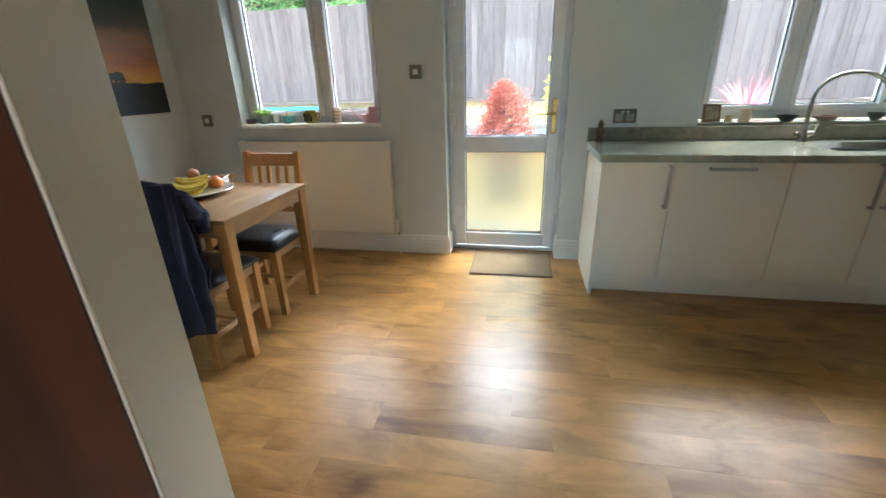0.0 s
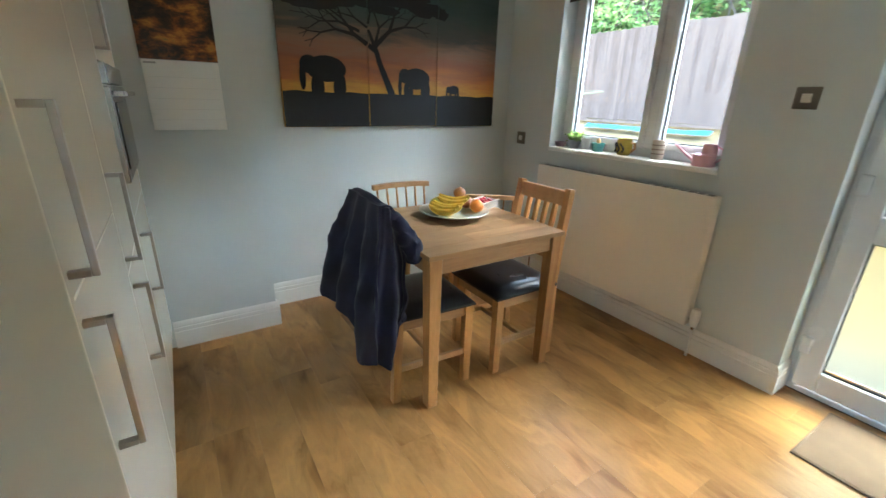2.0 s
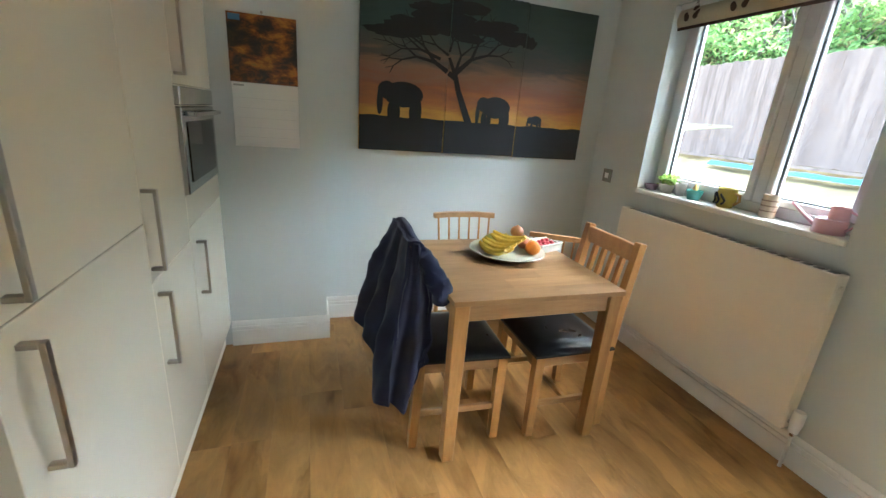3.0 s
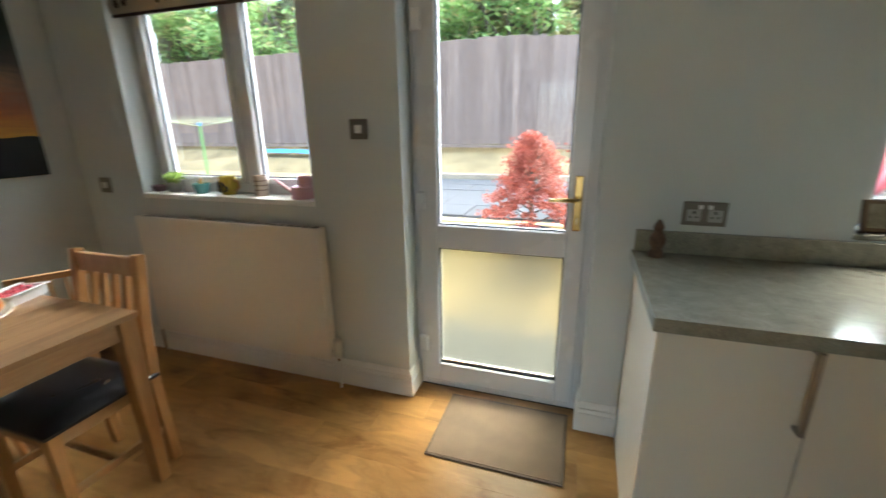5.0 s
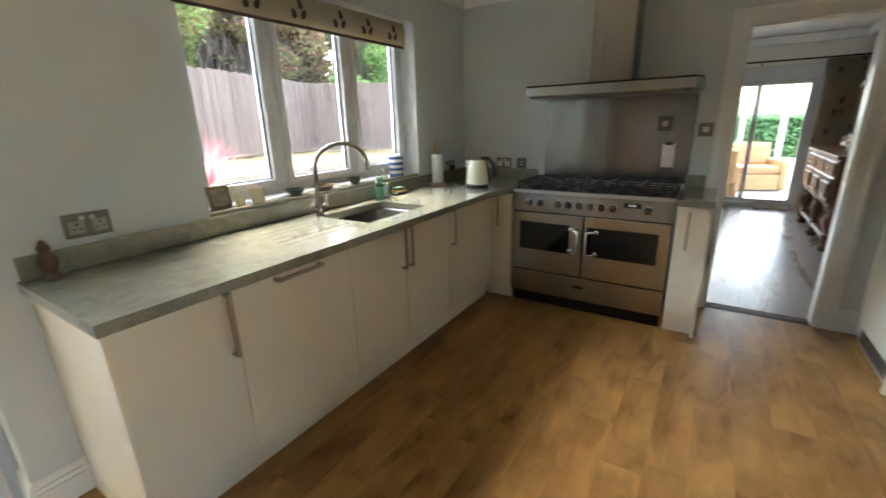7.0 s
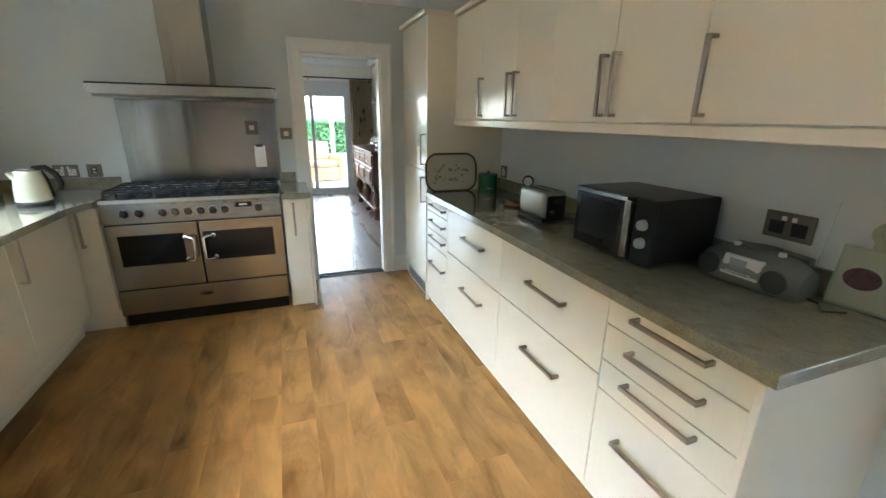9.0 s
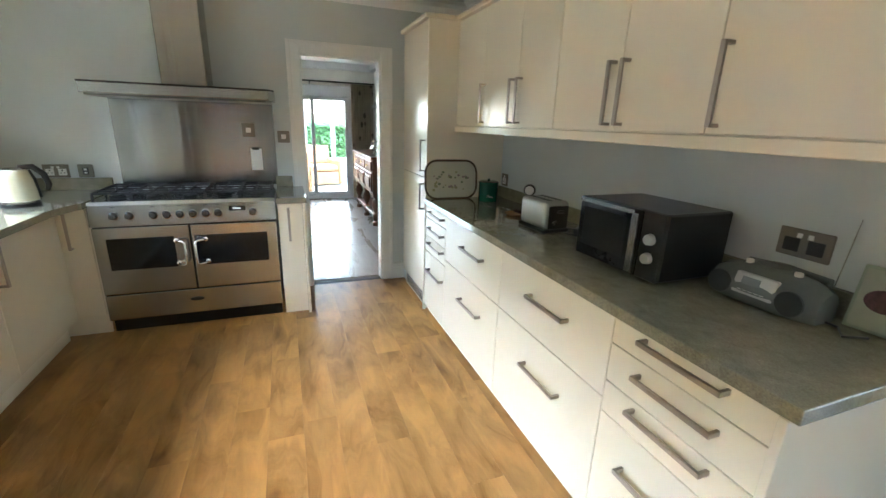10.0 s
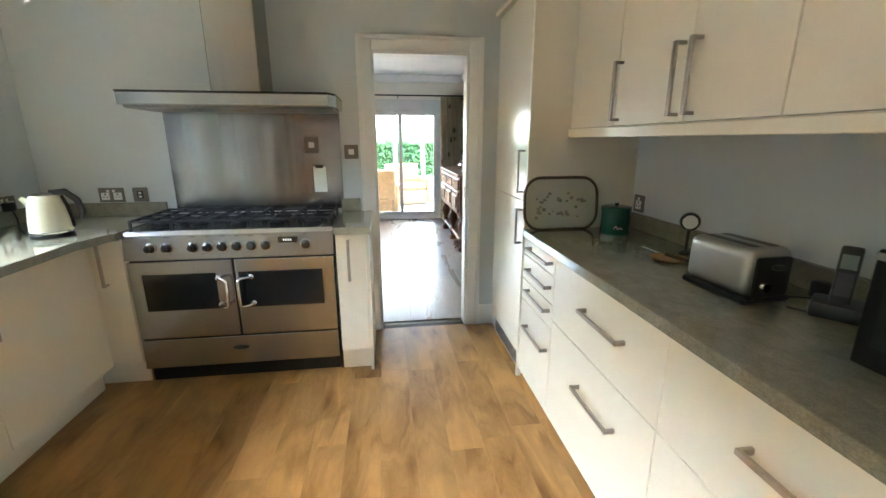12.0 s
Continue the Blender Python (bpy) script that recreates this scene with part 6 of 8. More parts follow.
# ---- switches and sockets ----
def outlet(label, at, normal, w, h, kind, insert=None):
    """A steel wall plate; kind: blank rocker, double socket, single socket or spur."""
    th = thing("wall_socket" if kind.startswith("socket") else "wall_switch", label, "socket" if kind.startswith("socket") else "switch", at)
    n = Vector(normal)
    s = Vector((0, 0, 1)).cross(n)
    c = Vector(at)

    def plate(name, u0, u1, v0, v1, d0, d1, mat, parent, lab="", bev=0.0015):
        b2 = box(u0, u1, v0, v1, d0, d1, bev)
        m = Matrix(((s.x, 0, n.x, c.x), (s.y, 0, n.y, c.y), (0, 1, 0, c.z), (0, 0, 0, 1)))
        return part(name, turned(b2, m), mat, parent, lab)

    p = plate("plate", -w / 2, w / 2, -h / 2, h / 2, 0.0005, 0.008, surface("pewter_plate", (0.22, 0.20, 0.17), 0.35, 0.85, var=0.06, bump=0.02), th, "brushed metal plate", 0.003)
    if kind == "switch":
        plate("rocker", -0.018, 0.018, -0.018, 0.018, 0.0082, 0.013, WHITEPLASTIC, th, "white rocker")
    elif kind == "spur":
        plate("insert", -0.018, 0.018, -0.024, 0.024, 0.0082, 0.010, BLACKPLASTIC, th, "black insert")
        plate("rocker", -0.009, 0.009, 0.004, 0.018, 0.0101, 0.014, WHITEPLASTIC, th, "white rocker")
        plate("neon", -0.009, 0.009, -0.018, -0.006, 0.0101, 0.012, WHITEPLASTIC, th, "white fuse holder")
    else:
        for k in (-1, 1) if w > 0.1 else (0,):
            o = k * 0.036
            plate("insert", o - 0.024, o + 0.024, -0.03, 0.016, 0.0082, 0.0095, insert or WHITEPLASTIC, th, "socket insert")
            plate("rocker", o * 0.45 - 0.008, o * 0.45 + 0.008, 0.018, 0.034, 0.0082, 0.012, WHITEPLASTIC, th, "white rocker")
            for a, b, e, f in ((-0.004, 0.004, 0.0, 0.01), (-0.014, -0.007, -0.016, -0.010), (0.007, 0.014, -0.016, -0.010)):
                plate("pin_hole", o + a, o + b, e, f, 0.0096, 0.0101, BLACK, th, "dark pin hole", 0)
    return th


outlet("square metal-framed light switch on the wall", (-0.563, YW, 1.393), (0, -1, 0), 0.092, 0.092, "switch")
outlet("square metal-framed switch in the corner", (-2.335, YW, 1.08), (0, -1, 0), 0.092, 0.092, "switch")
# this socket's insert is greyed in colour for the shade of the backlit wall
outlet("double metal-framed socket above the worktop", (0.89, YW, 1.07), (0, -1, 0), 0.15, 0.092, "socket", surface("shaded_socket_insert", (0.40, 0.39, 0.37), 0.4))
outlet("double metal-framed socket beside the cooker", (XE, 3.665, 1.045), (-1, 0, 0), 0.15, 0.092, "socket")
outlet("metal-framed cooker spur beside the hob", (XE, 3.495, 1.045), (-1, 0, 0), 0.092, 0.092, "spur")
outlet("metal-framed switch beside the doorway", (XE, 2.145, 1.31), (-1, 0, 0), 0.092, 0.092, "switch")
outlet("metal-framed socket above the splashback panel", (XE - 0.012, 2.40, 1.355), (-1, 0, 0), 0.092, 0.105, "switch")
outlet("metal-framed socket behind the green canister", (2.985, YR, 1.05), (0, 1, 0), 0.092, 0.092, "socket")
outlet("double socket above the radio", (0.925, YR, 1.105), (0, 1, 0), 0.16, 0.095, "socket", BLACKPLASTIC)
ks = outlet("metal-framed socket with a black plug beside the kettle", (3.55, YW, 1.03), (0, -1, 0), 0.15, 0.092, "socket")
pg = thing("plug", "black plug with a flex trailing to the worktop", "plug", (3.54, YW - 0.03, 1.02))
part("plug_body", box(3.515, 3.565, YW - 0.05, YW - 0.011, 0.995, 1.045, 0.008, seg=2), BLACKPLASTIC, pg)
part("flex", tube([(3.54, YW - 0.045, 1.0), (3.54, YW - 0.06, 0.95), (3.50, YW - 0.09, 0.918), (3.40, 3.90, 0.915), (3.30, 3.80, 0.915)], 0.004, 6), BLACKPLASTIC, pg, smooth=True)
note = thing("hanging_note", "white paper note hung on the steel splashback", "note", (XE - 0.014, 2.36, 1.05))
part("paper", box(XE - 0.0145, XE - 0.0125, 2.318, 2.40, 1.045, 1.215, 0.0005), surface("white_paper", (0.78, 0.78, 0.76), 0.7), note)
part("clip", box(XE - 0.018, XE - 0.0146, 2.335, 2.385, 1.205, 1.225, 0.001), BLACKPLASTIC, note, "dark clip")


# ---- blinds ----
def blind(label, x0, x1, zb, zt, y=4.118):
    th = thing("roman_blind", label, "blind", ((x0 + x1) / 2, y, zb))
    fab = surface("cream_blind_linen", (0.66, 0.58, 0.45), 0.9, var=0.06, scale=6, grain=260, bump=0.4)
    brn = surface("brown_blind_print", (0.09, 0.055, 0.045), 0.9, var=0.15, grain=260, bump=0.3)
    for k in range(3):
        bm = bmesh.new()
        n = 8
        d = 0.012 * k
        rows = []
        for i in range(n + 1):
            t = i / n
            z = zb + 0.012 * k + (zt - 0.03 - zb - 0.012 * k) * t
            rows.append([bm.verts.new((x, y - 0.03 + d - 0.018 * math.sin(math.pi * t) ** 0.8, z)) for x in (x0, x1)])
        for a, b in zip(rows, rows[1:]):
            bm.faces.new((a[0], a[1], b[1], b[0]))
        bmesh.ops.solidify(bm, geom=bm.faces[:], thickness=0.004)
        part("fold", bm, fab, th, "", True)
    part("hem", box(x0, x1, y - 0.034, y - 0.026, zb - 0.012, zb + 0.004, 0.002), brn, th, "dark brown printed hem")
    part("head_rail", box(x0 - 0.005, x1 + 0.005, y - 0.035, y + 0.02, zt - 0.03, zt - 0.001, 0.003), TRIM, th, "white head rail")
    rnd = random.Random(int(x1 * 100))
    x = x0 + 0.1
    while x < x1 - 0.1:
        for dx, dz, a in ((-0.035, 0.0, 0.5), (0.03, 0.005, -0.5), (0.01, 0.05, 0.1)):
            pts = [(0.020 * math.cos(q) * (1 if math.sin(q) < 0 else 0.75), 0.026 * math.sin(q)) for q in [i * math.pi / 7 for i in range(14)]]
            bm = bmesh.new()
            vs = []
            for u, v in pts:
                uu, vv = u * math.cos(a) - v * math.sin(a), u * math.sin(a) + v * math.cos(a)
                zz = zb + 0.05 + dz + vv
                t = min(1, max(0, (zz - zb) / (zt - 0.03 - zb)))
                vs.append(bm.verts.new((x + dx + uu, y - 0.0315 - 0.018 * math.sin(math.pi * t) ** 0.8 - 0.0035, zz)))
            bm.faces.new(vs)
            part("leaf_print", bm, brn, th, "brown printed leaf")
        x += 0.27 + rnd.uniform(-0.03, 0.03)
    return th


blind("cream leaf-print roman blind drawn up over the dining window", W1[0] + 0.03, W1[1] - 0.02, 1.985, W1[3])
blind("cream leaf-print roman blind drawn up over the sink window", W2[0] + 0.02, W2[1] - 0.10, 1.935, W2[3])


# ---- entrance door standing open ----
ed = thing("door_2", "dark red-brown wooden door standing open into the kitchen", "door", (-0.36, 0.50, 0), kind="structure")
dirv = Vector((0.28, 0.565, 0)).normalized()
ang = math.atan2(dirv.y, dirv.x)
M = Matrix.Translation((-0.385, 0.575, 0.008)) @ Matrix.Rotation(ang, 4, "Z")
part("leaf", turned(box(0, 0.63, -0.02, 0.02, 0, 1.98, 0.002), M), DARKWOOD, ed)
part("lipping", turned(box(0.6305, 0.634, -0.02, 0.02, 0, 1.98, 0.001), M), surface("pale_edge_lipping", (0.55, 0.42, 0.30), 0.5), ed, "pale edge of the door")


# ---- sink, tap and things by the window ----
def sink():
    th = thing("sink", "undermounted stainless steel sink bowl in the worktop", "sink", ((SX0 + SX1) / 2, (SY0 + SY1) / 2, 0.70))
    bm = bmesh.new()
    x0, x1, y0, y1 = SX0 + 0.001, SX1 - 0.001, SY0 + 0.001, SY1 - 0.001

    def ring(d, z, r):
        pts = []
        for cx, cy, a0 in ((x1 - d - r, y1 - d - r, 0), (x0 + d + r, y1 - d - r, 90), (x0 + d + r, y0 + d + r, 180), (x1 - d - r, y0 + d + r, 270)):
            for k in range(6):
                a = radians(a0 + 18 * k)
                pts.append(bm.verts.new((cx + r * math.cos(a), cy + r * math.sin(a), z)))
        return pts

    rings = [ring(-0.02, 0.8675, 0.03), ring(0.0, 0.867, 0.04), ring(0.006, 0.86, 0.05), ring(0.022, 0.74, 0.06), ring(0.05, 0.715, 0.06), ring(0.12, 0.71, 0.04)]
    for a, b in zip(rings, rings[1:]):
        for i in range(len(a)):
            j = (i + 1) % len(a)
            bm.faces.new((a[i], a[j], b[j], b[i]))
    bm.faces.new(rings[-1])
    part("bowl", bm, steel("sink_steel", (0.24, 0.24, 0.235), 0.28, "X"), th, "", True)
    part("waste", lathe([(0.04, 0.7105), (0.04, 0.714), (0.02, 0.716), (0.0, 0.716)], (2.16, 3.75, 0), 20), CHROME, th, "chrome waste", True)
    part("divider", box(2.105, 2.125, SY0 + 0.03, SY1 - 0.03, 0.72, 0.835, 0.008, seg=2), steel("sink_steel"), th, "low steel divider between the bowls")


sink()


def tap():
    bx, by = 1.945, 3.985
    th = thing("mixer_tap", "brushed steel swan-neck mixer tap behind the sink", "tap", (bx, by, 0.91))
    tm = surface("satin_tap_steel", (0.46, 0.42, 0.37), 0.25, 1.0, var=0.05, bump=0.01)
    part("base", lathe([(0.028, 0.9105), (0.028, 0.918), (0.022, 0.925), (0.021, 1.0), (0.014, 1.01)], (bx, by, 0), 20), tm, th, "", True)
    pts = [(bx, by, 1.0), (bx, by, 1.17)]
    for i in range(1, 13):
        a = math.pi - i * (math.pi * 1.08) / 12
        pts.append((bx + 0.16 + 0.16 * math.cos(a), by - 0.055 * (1 + math.cos(a)), 1.17 + 0.135 * math.sin(a)))
    part("spout", tube(pts, 0.0125, 12), tm, th, "", True)
    part("lever", tube([(bx + 0.02, by, 0.955), (bx + 0.05, by - 0.02, 0.96)], 0.013, 12), tm, th, "", True)
    part("lever", tube([(bx + 0.045, by - 0.018, 0.96), (bx + 0.05, by - 0.022, 1.02)], 0.006, 10), tm, th, "", True)
    part("lever", tube([(bx - 0.02, by, 0.955), (bx - 0.05, by - 0.012, 0.955)], 0.012, 12), tm, th, "", True)


tap()
ZS = W2[2] + 0.02


def bowl(label, at, r, h, col, rough=0.3, inside=None):
    return single("bowl", lathe([(r * 0.45, 0), (r * 0.8, h * 0.5), (r, h), (r * 0.94, h), (r * 0.72, h * 0.5), (r * 0.4, h * 0.25), (0.0005, h * 0.22)], at, 24), surface("glaze_%d_%d_%d" % tuple(int(c * 255) for c in col), col, rough, var=0.15, coat=0.3), label, "bowl", smooth=True)


bowl("small dark blue-green bowl on the sill", (1.91, 4.135, ZS), 0.062, 0.035, (0.05, 0.08, 0.07))
bowl("flat brown dish on the sill", (2.13, 4.135, ZS), 0.075, 0.028, (0.22, 0.14, 0.09))
bowl("small dark grey bowl on the sill", (2.40, 4.125, ZS), 0.048, 0.045, (0.07, 0.08, 0.07))
pf = thing("photo_frame", "small brown framed picture leaning on the sill", "frame", (1.45, 4.13, ZS))
Mp = Matrix.Translation((1.455, 4.13, ZS)) @ Matrix.Rotation(radians(-12), 4, "X")
part("frame", turned(box(-0.055, 0.055, -0.009, 0.009, 0, 0.115, 0.003), Mp), surface("brown_frame", (0.16, 0.10, 0.055), 0.5), pf)
part("picture", turned(box(-0.04, 0.04, -0.0105, -0.0092, 0.014, 0.10), Mp), surface("muted_print", (0.33, 0.30, 0.22), 0.4, var=0.4, scale=40), pf, "muted printed picture")
cd = thing("candle_jar", "amber scented candle in a glass jar on the sill", "candle", (1.65, 4.12, ZS))
part("jar", lathe([(0.034, 0), (0.036, 0.004), (0.036, 0.08), (0.033, 0.08), (0.033, 0.006), (0.0005, 0.006)], (1.655, 4.12, ZS), 22), surface("frosted_jar", (0.55, 0.45, 0.32), 0.15, coat=0.4), cd, smooth=True)
part("wax", lathe([(0.032, 0.03), (0.032, 0.055), (0.0005, 0.056)], (1.655, 4.12, ZS), 18), surface("amber_wax", (0.62, 0.42, 0.2), 0.4), cd, "pale amber wax", True)
tl2 = thing("tealight", "small glass tealight holder on the sill", "candle", (1.56, 4.13, ZS))
part("glass", lathe([(0.022, 0), (0.026, 0.04), (0.023, 0.04), (0.02, 0.005), (0.0005, 0.005)], (1.56, 4.13, ZS), 18), surface("pale_yellow_glass", (0.6, 0.55, 0.3), 0.12, coat=0.5), tl2, smooth=True)
bj = thing("striped_jar", "blue and white striped china jar on the sill", "jar", (2.87, 4.14, ZS))
bluew = [surface("white_china", (0.78, 0.78, 0.78), 0.15, coat=0.5), surface("blue_china", (0.06, 0.11, 0.32), 0.15, coat=0.5)]
for k in range(7):
    r0 = 0.056
    part("band", lathe([(r0, ZS + 0.021 * k), (r0, ZS + 0.021 * (k + 1))], (2.87, 4.14, 0), 26, cap=k in (0,)), bluew[(k + 1) % 2], bj, smooth=True)
part("lid", lathe([(0.058, ZS + 0.147), (0.058, ZS + 0.158), (0.0005, ZS + 0.162)], (2.87, 4.14, 0), 26), bluew[0], bj, smooth=True)


def pump_bottle(label, at, r, h, col):
    th = thing("soap_bottle", label, "bottle", at)
    x, y, z = at
    part("bottle", lathe([(r, 0), (r, h * 0.62), (r * 0.8, h * 0.72), (r * 0.35, h * 0.78), (r * 0.35, h * 0.82)], (x, y, z), 20), solid_glass("bottle_%d" % int(col[0] * 100), col, 0.06, 1.3), th, smooth=True)
    part("liquid", lathe([(r * 0.9, 0.004), (r * 0.9, h * 0.42), (0.0005, h * 0.42)], (x, y, z), 18), surface("soap_%d" % int(col[0] * 100), tuple(c * 0.8 for c in col), 0.2), th, smooth=True)
    part("pump", tube([(x, y, z + h * 0.82), (x, y, z + h * 0.96), (x - 0.012, y - 0.01, z + h), (x - 0.045, y - 0.02, z + h * 0.97)], 0.006, 8), WHITEPLASTIC, th, "white pump head", True)


pump_bottle("clear green soap bottle beside the sink", (2.50, 3.995, 0.91), 0.032, 0.19, (0.55, 0.85, 0.70))
pump_bottle("clear washing-up liquid bottle beside the sink", (2.58, 4.015, 0.91), 0.028, 0.2, (0.85, 0.9, 0.88))
sp = thing("sponge_dish", "sponges stacked in a dish beside the sink", "sponges", (2.72, 4.0, 0.91))
part("dish", box(2.65, 2.79, 3.965, 4.035, 0.9105, 0.925, 0.006), surface("grey_dish", (0.35, 0.36, 0.34), 0.3), sp)
part("sponge", box(2.66, 2.77, 3.97, 4.03, 0.9255, 0.945, 0.006), surface("yellow_sponge", (0.68, 0.62, 0.22), 0.95, grain=150, bump=0.8), sp)
part("sponge", box(2.67, 2.76, 3.975, 4.03, 0.9455, 0.962, 0.006), surface("green_scourer", (0.18, 0.26, 0.18), 0.95, grain=150, bump=0.8), sp)
tr = thing("paper_towel", "white kitchen roll on a wooden stand", "kitchen roll", (3.22, 3.985, 0.91))
part("base", lathe([(0.068, 0.9105), (0.07, 0.918), (0.066, 0.926), (0.01, 0.927)], (3.22, 3.985, 0), 28), OAK_TOP, tr, "round wooden base", True)
part("roll", lathe([(0.022, 0.93), (0.045, 0.93), (0.046, 0.935), (0.046, 1.15), (0.045, 1.155), (0.022, 1.155)], (3.22, 3.985, 0), 30), surface("white_tissue", (0.82, 0.82, 0.81), 0.95, var=0.03, grain=160, bump=0.6), tr, "", True)
part("rod", lathe([(0.012, 0.927), (0.012, 1.16), (0.016, 1.17), (0.016, 1.24), (0.013, 1.26), (0.0005, 1.264)], (3.22, 3.985, 0), 16), OAK, tr, "turned wooden rod", True)


def kettle():
    x, y, z = 3.21, 3.61, 0.91
    th = thing("kettle", "cream electric jug kettle with black handle", "kettle", (x, y, z))
    part("base", lathe([(0.088, 0.0005), (0.09, 0.012), (0.084, 0.024)], (x, y, z), 30), BLACKPLASTIC, th, "black base", True)
    part("trim_ring", lathe([(0.087, 0.024), (0.0875, 0.034), (0.086, 0.036)], (x, y, z), 30), CHROME, th, "chrome ring", True)
    part("body", lathe([(0.086, 0.036), (0.084, 0.08), (0.075, 0.15), (0.062, 0.20), (0.058, 0.208), (0.05, 0.212)], (x, y, z), 32), surface("cream_enamel", (0.74, 0.73, 0.56), 0.12, var=0.02, coat=0.6, bump=0), th, "cream enamel body", True)
    part("lid", lathe([(0.05, 0.2125), (0.04, 0.222), (0.0005, 0.226)], (x, y, z), 24), CHROME, th, "chrome lid", True)
    part("spout", tube([(x - 0.03, y + 0.045, z + 0.17), (x - 0.05, y + 0.07, z + 0.205)], [0.022, 0.010], 12), surface("cream_enamel", (0.74, 0.73, 0.56), 0.12), th, "", True)
    part("handle", tube([(x + 0.01, y - 0.02, z + 0.222), (x + 0.03, y - 0.075, z + 0.225), (x + 0.045, y - 0.115, z + 0.18), (x + 0.048, y - 0.128, z + 0.12), (x + 0.044, y - 0.118, z + 0.085)], [0.014, 0.017, 0.017, 0.015, 0.011], 12), BLACKPLASTIC, th, "black curved handle", True)
    part("handle_strip", tube([(x + 0.028, y - 0.052, z + 0.205), (x + 0.034, y - 0.067, z + 0.15), (x + 0.038, y - 0.078, z + 0.045)], [0.012, 0.014, 0.012], 10), BLACKPLASTIC, th, "black water gauge strip", True)


kettle()
og = thing("carved_ornament", "small carved brown wooden ornament on the worktop corner", "ornament", (0.725, 3.99, 0.91))
part("figure", lathe([(0.028, 0.9105), (0.03, 0.92), (0.02, 0.94), (0.03, 0.965), (0.03, 0.985), (0.016, 1.01), (0.02, 1.025), (0.008, 1.05), (0.0005, 1.056)], (0.73, 3.995, 0), 14), surface("carved_brown_wood", (0.14, 0.075, 0.04), 0.5, var=0.3, scale=40, bump=0.4), og, smooth=True)

# ---- ornaments on the dining window sill ----
Z1 = W1[2] + 0.03


def pot(name, label, cat, at, r, h, col, extra=None, flare=1.15):
    th = thing(name, label, cat, at)
    part("pot", lathe([(r * 0.8, 0.0), (r, h * 0.5), (r * flare, h), (r * flare * 0.9, h), (r * 0.85, h * 0.5), (r * 0.6, h * 0.4), (0.0005, h * 0.4)], at, 22), surface("pot_%d_%d_%d" % tuple(int(c * 255) for c in col), col, 0.35, var=0.12, scale=20, coat=0.2), th, smooth=True)
    return th


pot("small_pot", "small purple-brown pot on the sill", "pot", (-1.99, 4.145, Z1), 0.038, 0.035, (0.24, 0.15, 0.19))
su = pot("succulent", "green succulent in a small grey pot on the sill", "plant", (-1.87, 4.15, Z1), 0.04, 0.055, (0.34, 0.32, 0.28))
rnd = random.Random(12)
vs_, fs_ = leaves(260, lambda r: (Vector((-1.87, 4.15, Z1 + 0.07)) + Vector((r.gauss(0, 0.026), r.gauss(0, 0.026), r.gauss(0.012, 0.014))), None), 0.016, rnd)
raw_part("foliage", vs_, fs_, leaf_mat("succulent_leaf", (0.12, 0.22, 0.03), (0.32, 0.42, 0.10)), su, "yellow-green leaves")
cw = pot("speckled_pot", "small dark and white ornament pot on the sill", "pot", (-1.78, 4.165, Z1), 0.03, 0.075, (0.42, 0.40, 0.38))
te = pot("teal_pot", "small teal glazed pot on the sill", "pot", (-1.655, 4.14, Z1), 0.04, 0.055, (0.07, 0.26, 0.25))
part("spout_knob", lathe([(0.012, 0.055), (0.014, 0.07), (0.004, 0.09), (0.0005, 0.092)], (-1.655, 4.14, Z1), 12), surface("orange_glaze", (0.5, 0.28, 0.1), 0.4), te, "small orange knob", True)
mg = thing("mug", "yellow and black patterned mug with orange handle on the sill", "mug", (-1.46, 4.145, Z1))
ymg = surface("yellow_glaze", (0.52, 0.42, 0.08), 0.25, var=0.15, coat=0.4)
part("cup", lathe([(0.035, 0), (0.046, 0.02), (0.05, 0.05), (0.045, 0.09), (0.047, 0.1), (0.042, 0.1), (0.042, 0.06), (0.0005, 0.02)], (-1.46, 4.145, Z1), 28), ymg, mg, smooth=True)
part("handle", tube([(-1.415, 4.145, Z1 + 0.08), (-1.385, 4.14, Z1 + 0.075), (-1.38, 4.14, Z1 + 0.045), (-1.41, 4.145, Z1 + 0.022)], 0.007, 10), surface("orange_glaze", (0.5, 0.28, 0.1), 0.4), mg, "orange handle", True)
for k in range(3):
    a0 = -2.35 + 0.55 * k
    bm = bmesh.new()
    pts = [(math.cos(a0 + 0.25 * math.sin(t * 0.9)) * 0.0515, math.sin(a0 + 0.25 * math.sin(t * 0.9)) * 0.0515, 0.018 + t * 0.011) for t in range(6)]
    part("stripe", tube([Vector((-1.46, 4.145, Z1)) + Vector(p) for p in pts], 0.006, 6), BLACK, mg, "black painted curl", True)
cn = thing("tumbler", "beige patterned tumbler on the sill", "tumbler", (-1.235, 4.15, Z1))
part("cup", lathe([(0.034, 0), (0.036, 0.11), (0.032, 0.11), (0.03, 0.01), (0.0005, 0.01)], (-1.235, 4.15, Z1), 24), surface("beige_stoneware", (0.46, 0.38, 0.30), 0.5, var=0.15), cn, smooth=True)
for zz in (0.03, 0.055, 0.08):
    part("band", lathe([(0.0362, zz), (0.0366, zz + 0.006)], (-1.235, 4.15, Z1), 24, cap=False), surface("brown_band", (0.2, 0.13, 0.1), 0.5), cn, "brown painted band", True)
wc = thing("watering_can", "small pink metal watering can on the sill", "watering can", (-0.96, 4.135, Z1))
pk = surface("pink_enamel", (0.70, 0.40, 0.46), 0.35, var=0.08, coat=0.2)
part("body", lathe([(0.056, 0), (0.058, 0.004), (0.056, 0.06), (0.05, 0.064)], (-0.955, 4.13, Z1), 28), pk, wc, smooth=True)
